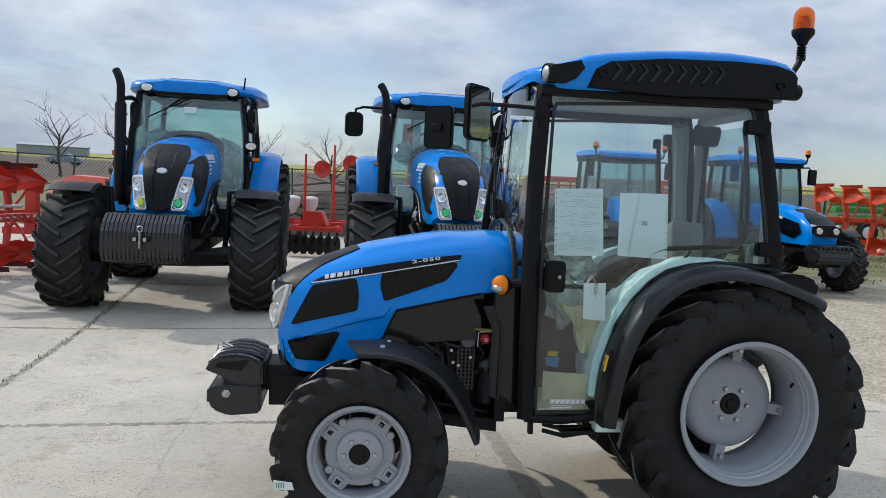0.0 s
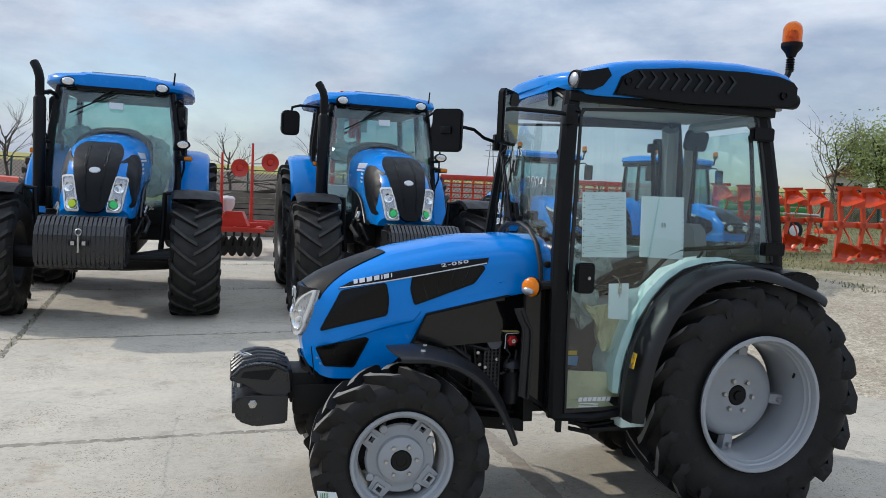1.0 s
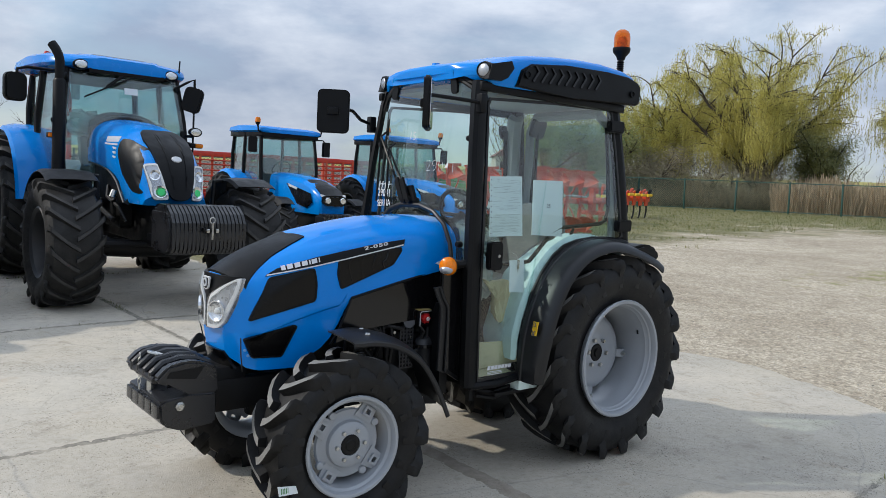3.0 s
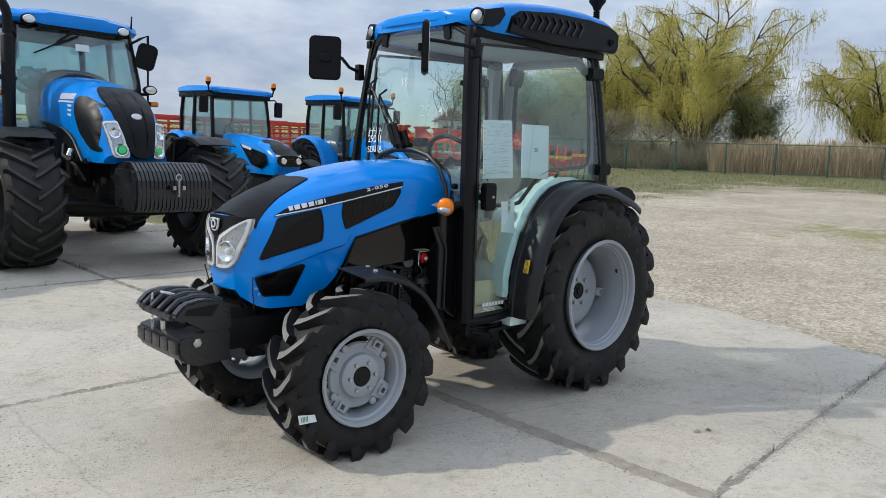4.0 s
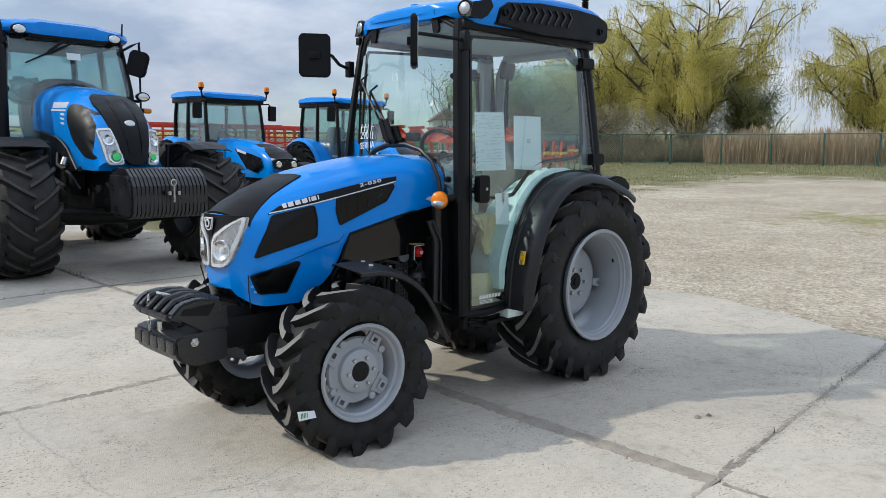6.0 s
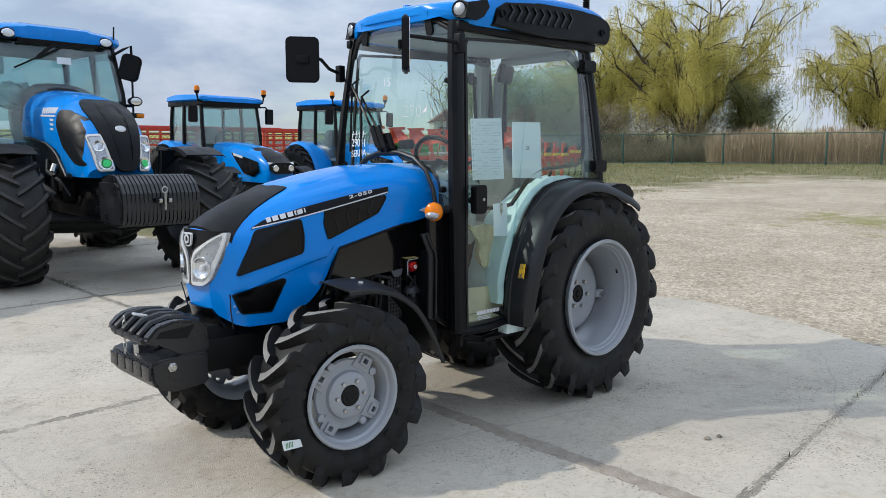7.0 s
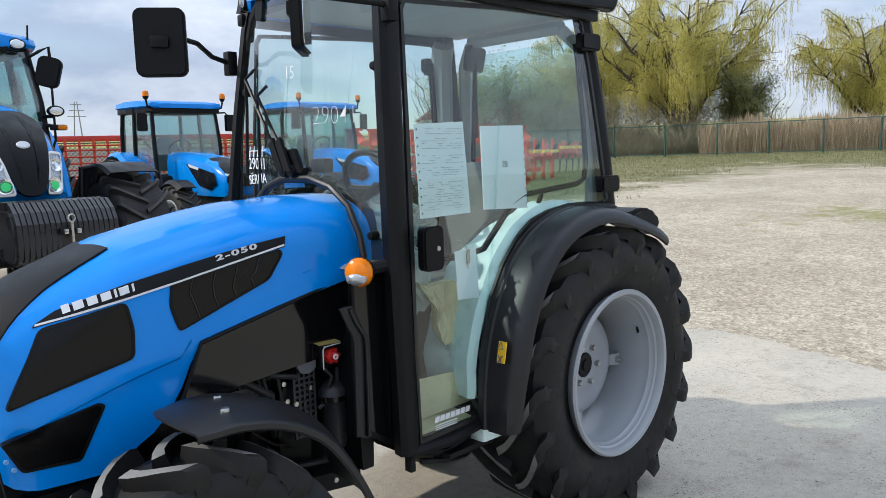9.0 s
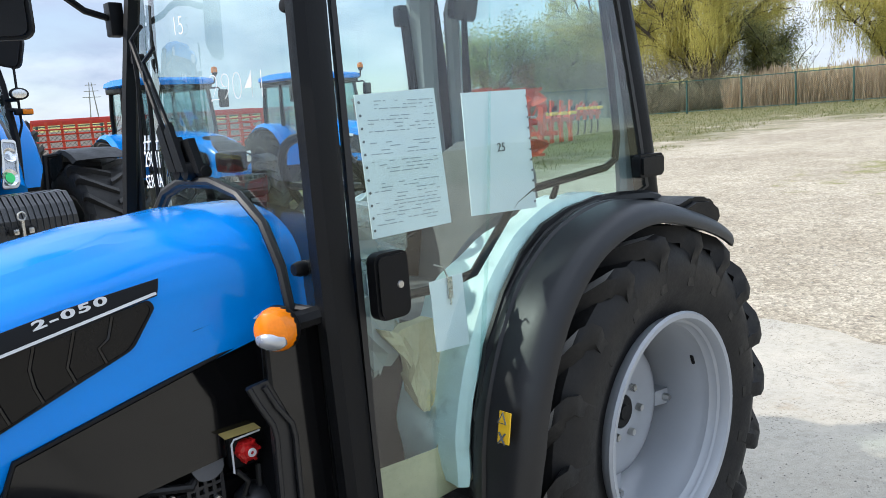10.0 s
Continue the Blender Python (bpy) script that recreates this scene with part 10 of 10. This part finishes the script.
def build_thicket():
    """Bare brown stalks and twigs under the willows."""
    rng = random.Random(81)
    verts, faces = [], []
    for _ in range(9000):
        k, d = rng.random(), rng.uniform(1.2, 8.0)
        if k < 0.6:
            (x0, y0), (x1, y1) = (27.5, 34.5), (33.5, 30.5)
        else:
            (x0, y0), (x1, y1) = (20.0, 38.0), (27.5, 34.5)
        f = rng.random()
        L = math.hypot(x1 - x0, y1 - y0)
        x, y = x0 + (x1 - x0) * f - (y1 - y0) / L * d, y0 + (y1 - y0) * f + (x1 - x0) / L * d
        patch_ = 0.7 + 0.9 * noise.noise((x * 0.35, y * 0.35, 3))
        h = rng.uniform(0.5, 2.6) * max(0.15, patch_)
        z = hgt(x, y) - 0.05
        a, w = rng.uniform(0, math.tau), rng.uniform(0.006, 0.016)
        dx, dy = math.cos(a) * w, math.sin(a) * w
        for _ in range(3):
            z0 = z + h * rng.uniform(0, 0.5)
            lx, ly = rng.gauss(0, 0.35) * h, rng.gauss(0, 0.35) * h
            b = len(verts)
            verts.extend(((x - dx, y - dy, z0), (x + dx, y + dy, z0), (x + lx, y + ly, z0 + h * rng.uniform(0.4, 0.7))))
            faces.append((b, b + 1, b + 2))
    tagged(new("thicket", stuff_mesh("thicket", verts, faces, THICKET)), "bare brown thicket of stalks under the willows", "thicket", kind="stuff")


build_thicket()


def build_grass():
    """Short blades on the verge and weeds in the slab joints."""
    rng = random.Random(9)
    verts, faces = [], []

    def blade(x, y, z, h, w):
        a = rng.uniform(0, math.tau)
        dx, dy = math.cos(a) * w, math.sin(a) * w
        lx, ly = rng.gauss(0, h * 0.4), rng.gauss(0, h * 0.4)
        b = len(verts)
        verts.extend(((x - dx, y - dy, z), (x + dx, y + dy, z), (x + lx, y + ly, z + h)))
        faces.append((b, b + 1, b + 2))
    n = 0
    while n < 42000:
        x, y = rng.uniform(5, 40), rng.uniform(11, 42)
        e = max(y - (0.30 * x + 13.0), x - 25.0)
        e = e * 0.16 + (noise.noise((x * 0.55, y * 0.55, 0)) * 0.5) * 1.4
        if e < 0.15 or y > 42 - 0.15 * x:
            continue
        n += 1
        blade(x, y, hgt(x, y) - 0.02, rng.uniform(0.03, 0.10), rng.uniform(0.006, 0.016))
    tagged(new("verge_grass", stuff_mesh("verge_grass", verts, faces, GRASSB)), "short thin spring grass on the verge", "grass", kind="stuff")
    verts, faces = [], []
    lines = [((-1.3, 1.0), (-1.3, 20.0), 900), ((-7.7, 11.5), (5.0, 11.5), 900), ((-7.7, 8.26), (1.8, 8.26), 160), ((2.1, 8.3), (2.35, 11.5), 260), ((1.75, 1.94), (4.9, 1.94), 30), ((-7.7, 14.6), (5.0, 14.6), 600), ((-4.5, 8.0), (-4.5, 20.0), 400)]
    for (u0, v0), (u1, v1), cnt in lines:
        for _ in range(cnt):
            k = rng.random()
            if noise.noise((u0 + (u1 - u0) * k * 1.3, v0 + (v1 - v0) * k * 1.3, 5)) < -0.05 and cnt < 500:
                continue
            p = uv_world(u0 + (u1 - u0) * k + rng.gauss(0, 0.018), v0 + (v1 - v0) * k + rng.gauss(0, 0.018), -0.02)
            blade(p.x, p.y, p.z, rng.uniform(0.02, 0.06), rng.uniform(0.004, 0.010))
    tagged(new("joint_weeds", stuff_mesh("joint_weeds", verts, faces, WEED)), "low moss and weeds in the slab joints", "weeds", kind="stuff")


build_grass()


def build_pebbles():
    """Loose grit and small stones on the slabs and the gravel."""
    rng = random.Random(15)
    verts, faces = [], []
    ico = [(0, 0, 1), (0.9, 0, 0.2), (0.28, 0.85, 0.25), (-0.73, 0.53, 0.2), (-0.7, -0.55, 0.3), (0.3, -0.85, 0.2)]
    tri = [(0, 1, 2), (0, 2, 3), (0, 3, 4), (0, 4, 5), (0, 5, 1)]
    for _ in range(5200):
        v = rng.uniform(0.2, 9.0)
        if rng.random() < 0.62:
            u = 1.905 + (0.095 if v < 4 else 0.05) * (v - 4) + rng.gauss(0, 0.045 if 1.94 < v < 4.9 else 0.02)
        else:
            u, v = rng.uniform(1.9, 4.8), 1.94 + rng.gauss(0, 0.022)
        x, y = (UX * u + VX * v)
        r, z, a = rng.uniform(0.0015, 0.0055), hgt(x, y), rng.uniform(0, math.tau)
        c, s = math.cos(a) * r, math.sin(a) * r
        b = len(verts)
        for px, py, pz in ico:
            verts.append((x + px * c - py * s, y + px * s + py * c, z + pz * r * 0.7))
        faces.extend(tuple(b + i for i in f) for f in tri)
    # debris swept into loose clumps, and two larger stones
    clumps = ((3.01, 2.94, 0.07, 60), (3.61, 2.74, 0.22, 60), (2.48, 3.04, 0.05, 25), (3.3, 2.95, 0.4, 60), (2.75, 2.5, 0.3, 30), (4.0, 1.4, 0.4, 50), (0.9, 1.7, 0.4, 40))
    heap = [(cu + rng.gauss(0, sp), cv + rng.gauss(0, sp * 0.6), rng.uniform(0.002, 0.006)) for cu, cv, sp, cnt in clumps for _ in range(cnt)]
    for u, v, r in heap + [(2.41, 2.31, 0.021), (2.48, 2.28, 0.018)]:
        x, y = (UX * u + VX * v)
        z, a = hgt(x, y), rng.uniform(0, math.tau)
        c, s = math.cos(a) * r, math.sin(a) * r
        b = len(verts)
        for px, py, pz in ico:
            verts.append((x + px * c - py * s, y + px * s + py * c, z + pz * r * 0.8))
        faces.extend(tuple(b + i for i in f) for f in tri)
    for _ in range(14000):
        if rng.random() < 0.6:
            u, v = rng.uniform(-4, 6), rng.uniform(-0.5, 9)
            x, y = (UX * u + VX * v)
            r = rng.uniform(0.0014, 0.0055)
        else:
            x, y = rng.uniform(3.5, 20), rng.uniform(0.5, 18)
            u, v = uv_of(x, y)
            if u < 5.3:
                continue
            r = rng.uniform(0.005, 0.018)
        z = hgt(x, y) + (0 if u < 5.0 else -0.022)
        a = rng.uniform(0, math.tau)
        c, s = math.cos(a) * r, math.sin(a) * r
        b = len(verts)
        for px, py, pz in ico:
            verts.append((x + px * c - py * s, y + px * s + py * c, z + pz * r * 0.7))
        faces.extend(tuple(b + i for i in f) for f in tri)
    tagged(new("loose_grit", stuff_mesh("loose_grit", verts, faces, STONE)), "scattered grit and small stones on the ground", "stones", kind="stuff")


STONE = leaf_mat("loose_stone", (0.15, 0.135, 0.112), (0.50, 0.46, 0.40))
build_pebbles()


def far_house(x, y, yaw):
    t = thing("house", ground_pose(x, y, yaw), "far pale house with a brown pitched roof", "house")
    bm = bmesh.new()
    box(bm, -2.2, 2.2, -2.5, 2.5, 0, 3.4)
    part("wall", bm, PLASTER, t)
    bm = bmesh.new()
    prism(bm, [(-2.6, 3.3), (2.6, 3.3), (0, 5.2)], -2.8, 2.8)
    part("roof", bm, ROOFT, t)
    for xx in (-1.1, 1.1):
        bm = bmesh.new()
        box(bm, xx - 0.45, xx + 0.45, -2.55, -2.48, 1.3, 2.5)
        part("window", bm, GLOSS, t)


far_house(56.5, 104.0, -20)


def far_shed(x, y, yaw):
    t = thing("storage_shed", ground_pose(x, y, yaw), "long low grey-blue storage shed far off", "shed")
    bm = bmesh.new()
    box(bm, -9, 9, -4, 4, 0, 2.6)
    part("wall", bm, SHED, t)
    bm = bmesh.new()
    prism(bm, [(-4.3, 2.5), (4.3, 2.5), (0, 3.3)], -9.2, 9.2, "x")
    part("roof", bm, LINING, t)


far_shed(-138.0, 205.0, 28)


def far_car(x, y, yaw, paint, label):
    t = thing("car", ground_pose(x, y, yaw), label, "car")
    bm = bmesh.new()
    secs = []
    for px, zt, w in ((-2.1, 0.75, 0.7), (-2.0, 0.95, 0.8), (-1.3, 1.02, 0.85), (-0.7, 1.42, 0.72), (0.4, 1.45, 0.70), (1.0, 1.0, 0.84), (1.9, 0.85, 0.8), (2.1, 0.6, 0.72)):
        secs.append([(px, w, 0.3), (px, w, min(zt, 0.9)), (px, w * 0.85, zt), (px, -w * 0.85, zt), (px, -w, min(zt, 0.9)), (px, -w, 0.3)])
    loft(bm, secs)
    part("body", bm, paint, t)
    for px in (-1.3, 1.3):
        for s in (-1, 1):
            bm = bmesh.new()
            lathe(bm, [(0, 0.1), (0.3, 0.1), (0.32, 0.05), (0.32, -0.1), (0, -0.1)], 16)
            part("wheel", bm, RUBBER, t, m=Matrix.Translation((px, s * 0.72, 0.32)))


far_car(-42.5, 90.0, 15, WHITE, "white parked car far behind the fence")
far_car(-60.0, 92.0, 10, SHED, "grey parked car far behind the fence")


def pylon(x, y, h):
    t = thing("lattice_mast", ground_pose(x, y, 0), "thin grey lattice mast on the horizon", "mast")
    for sx, sy in ((-1, -1), (1, -1), (1, 1), (-1, 1)):
        bm = bmesh.new()
        tube(bm, [(sx * 1.2, sy * 1.2, -0.2), (sx * 0.3, sy * 0.3, h)], 0.12, 4)
        part("mast_leg", bm, GALV, t)
    for k in range(3):
        bm = bmesh.new()
        tube(bm, [(-2.4 + 0.5 * k, 0, h * (0.66 + 0.14 * k)), (2.4 - 0.5 * k, 0, h * (0.66 + 0.14 * k))], 0.12, 4)
        part("cross_arm", bm, GALV, t)


pylon(18.0, 240.0, 12)


# ---- concrete slabs, each one a piece ----
def build_slabs():
    yard = new("concrete_yard")
    tagged(yard, "pale worn concrete yard slabs with weedy joints", "pavement", kind="structure")
    us = [-14.1, -10.9, -7.7, -4.5, -1.3, 1.85, 5.2]
    vs = [-4.4, -1.1, 1.94, 4.93, 8.26, 11.5, 14.6, 17.7, 20.8]

    def u_line(i, v):
        u = us[i] + (0.055 + (0.095 if v < 4 else 0.05) * (v - 4) if i == 5 else 0)
        if i == 6:
            u = 4.7 + 1.15 * math.exp(-((v - 3.9) / 1.6) ** 2) + 0.10 * noise.noise((v * 1.7, 2.0, 0)) + 0.05 * noise.noise((v * 6, 1.0, 0))
        return u
    for i in range(len(us) - 1):
        for j in range(len(vs) - 1):
            verts, faces = [], []
            n = 72 if i in (4, 5) and j in (1, 2) else 28
            gap = 0.006
            for b in range(n + 1):
                v = vs[j] + gap + (vs[j + 1] - vs[j] - 2 * gap) * b / n
                ua, ub = u_line(i, v) + gap, u_line(i + 1, v) - gap
                for a in range(n + 1):
                    u = ua + (ub - ua) * a / n
                    eu = (0.014 * noise.noise((u * 2, v * 2, 4)) + 0.010 * noise.noise((u * 9, v * 9, 9)) + 0.012 * noise.noise((u * 23, v * 23, 2))) if b in (0, n) else 0
                    ev = (0.010 * noise.noise((v * 3, u * 3, 7)) + 0.012 * noise.noise((v * 8, u * 8, 3)) + 0.010 * noise.noise((v * 23, u * 23, 6))) if a in (0, n) else 0
                    verts.append(uv_world(u + ev, v + eu, 0.003 * noise.noise((u, v, 1))))
            w = n + 1
            for b in range(n):
                for a in range(n):
                    faces.append((b * w + a, b * w + a + 1, (b + 1) * w + a + 1, (b + 1) * w + a))
            rim = [a for a in range(w)] + [b * w + n for b in range(1, w)] + [n * w + a for a in range(n - 1, -1, -1)] + [b * w for b in range(n - 1, 0, -1)]
            base = len(verts)
            for k in rim:
                p = verts[k]
                verts.append(Vector((p.x, p.y, p.z - 0.10)))
            for k in range(len(rim)):
                q = (k + 1) % len(rim)
                faces.append((rim[k], base + k, base + q, rim[q]))
            me = stuff_mesh("slab", verts, faces, CONCRETE)
            ob = new("slab", me)
            ob.parent = yard

    # gravel and soil that fill the joints and lie ragged over their edges
    def filling(name, at, length, half, material, lift, step=0.02):
        verts, faces = [], []
        cnt, across = int(length / step), 8
        for k in range(cnt + 1):
            for a in range(across + 1):
                d = 2 * a / across - 1
                q = half(k * step)
                u, v = at(k * step, d * q + 0.25 * q * noise.noise((k * step * 5, d * 2, 8)))
                rough = noise.noise((u * 26, v * 26, 3)) * 0.6 + noise.noise((u * 60, v * 60, 5)) * 0.4
                z = lift * (1 - 1.5 * d * d) + 0.0035 * rough + 0.003 * noise.noise((u, v, 1))
                verts.append(uv_world(u, v, z))
        w = across + 1
        for k in range(cnt):
            for a in range(across):
                faces.append((k * w + a, k * w + a + 1, (k + 1) * w + a + 1, (k + 1) * w + a))
        ob = new(name, stuff_mesh(name, verts, faces, material))
        ob.parent = yard

    filling("joint_gravel", lambda k, d: (u_line(5, 1.94 + k) + d, 1.94 + k), 3.0, lambda k: 0.062, DIRT, 0.0032)
    filling("joint_soil", lambda k, d: (u_line(5, -1.1 + k) + d, -1.1 + k), 3.0, lambda k: 0.018, SOIL, 0.0008)
    filling("joint_soil", lambda k, d: (-1.3 + k, 1.94 + d), 6.4, lambda k: 0.013 + 0.040 * max(0.0, noise.noise((k * 1.7, 3, 1))), SOIL, 0.0006)
    filling("joint_soil", lambda k, d: (-1.3 + k, 4.93 + d), 6.4, lambda k: 0.035, SOIL, 0.0008)
    filling("joint_soil", lambda k, d: (u_line(5, 4.94 + k) + d, 4.94 + k), 6.5, lambda k: 0.035, SOIL, 0.0008)
    filling("joint_soil", lambda k, d: (-7.7 + k, 8.26 + d), 12.0, lambda k: 0.040, SOIL, 0.0008, 0.04)
    filling("joint_soil", lambda k, d: (-1.3 + d, -1.0 + k), 20.0, lambda k: 0.040, SOIL, 0.0008, 0.04)


build_slabs()
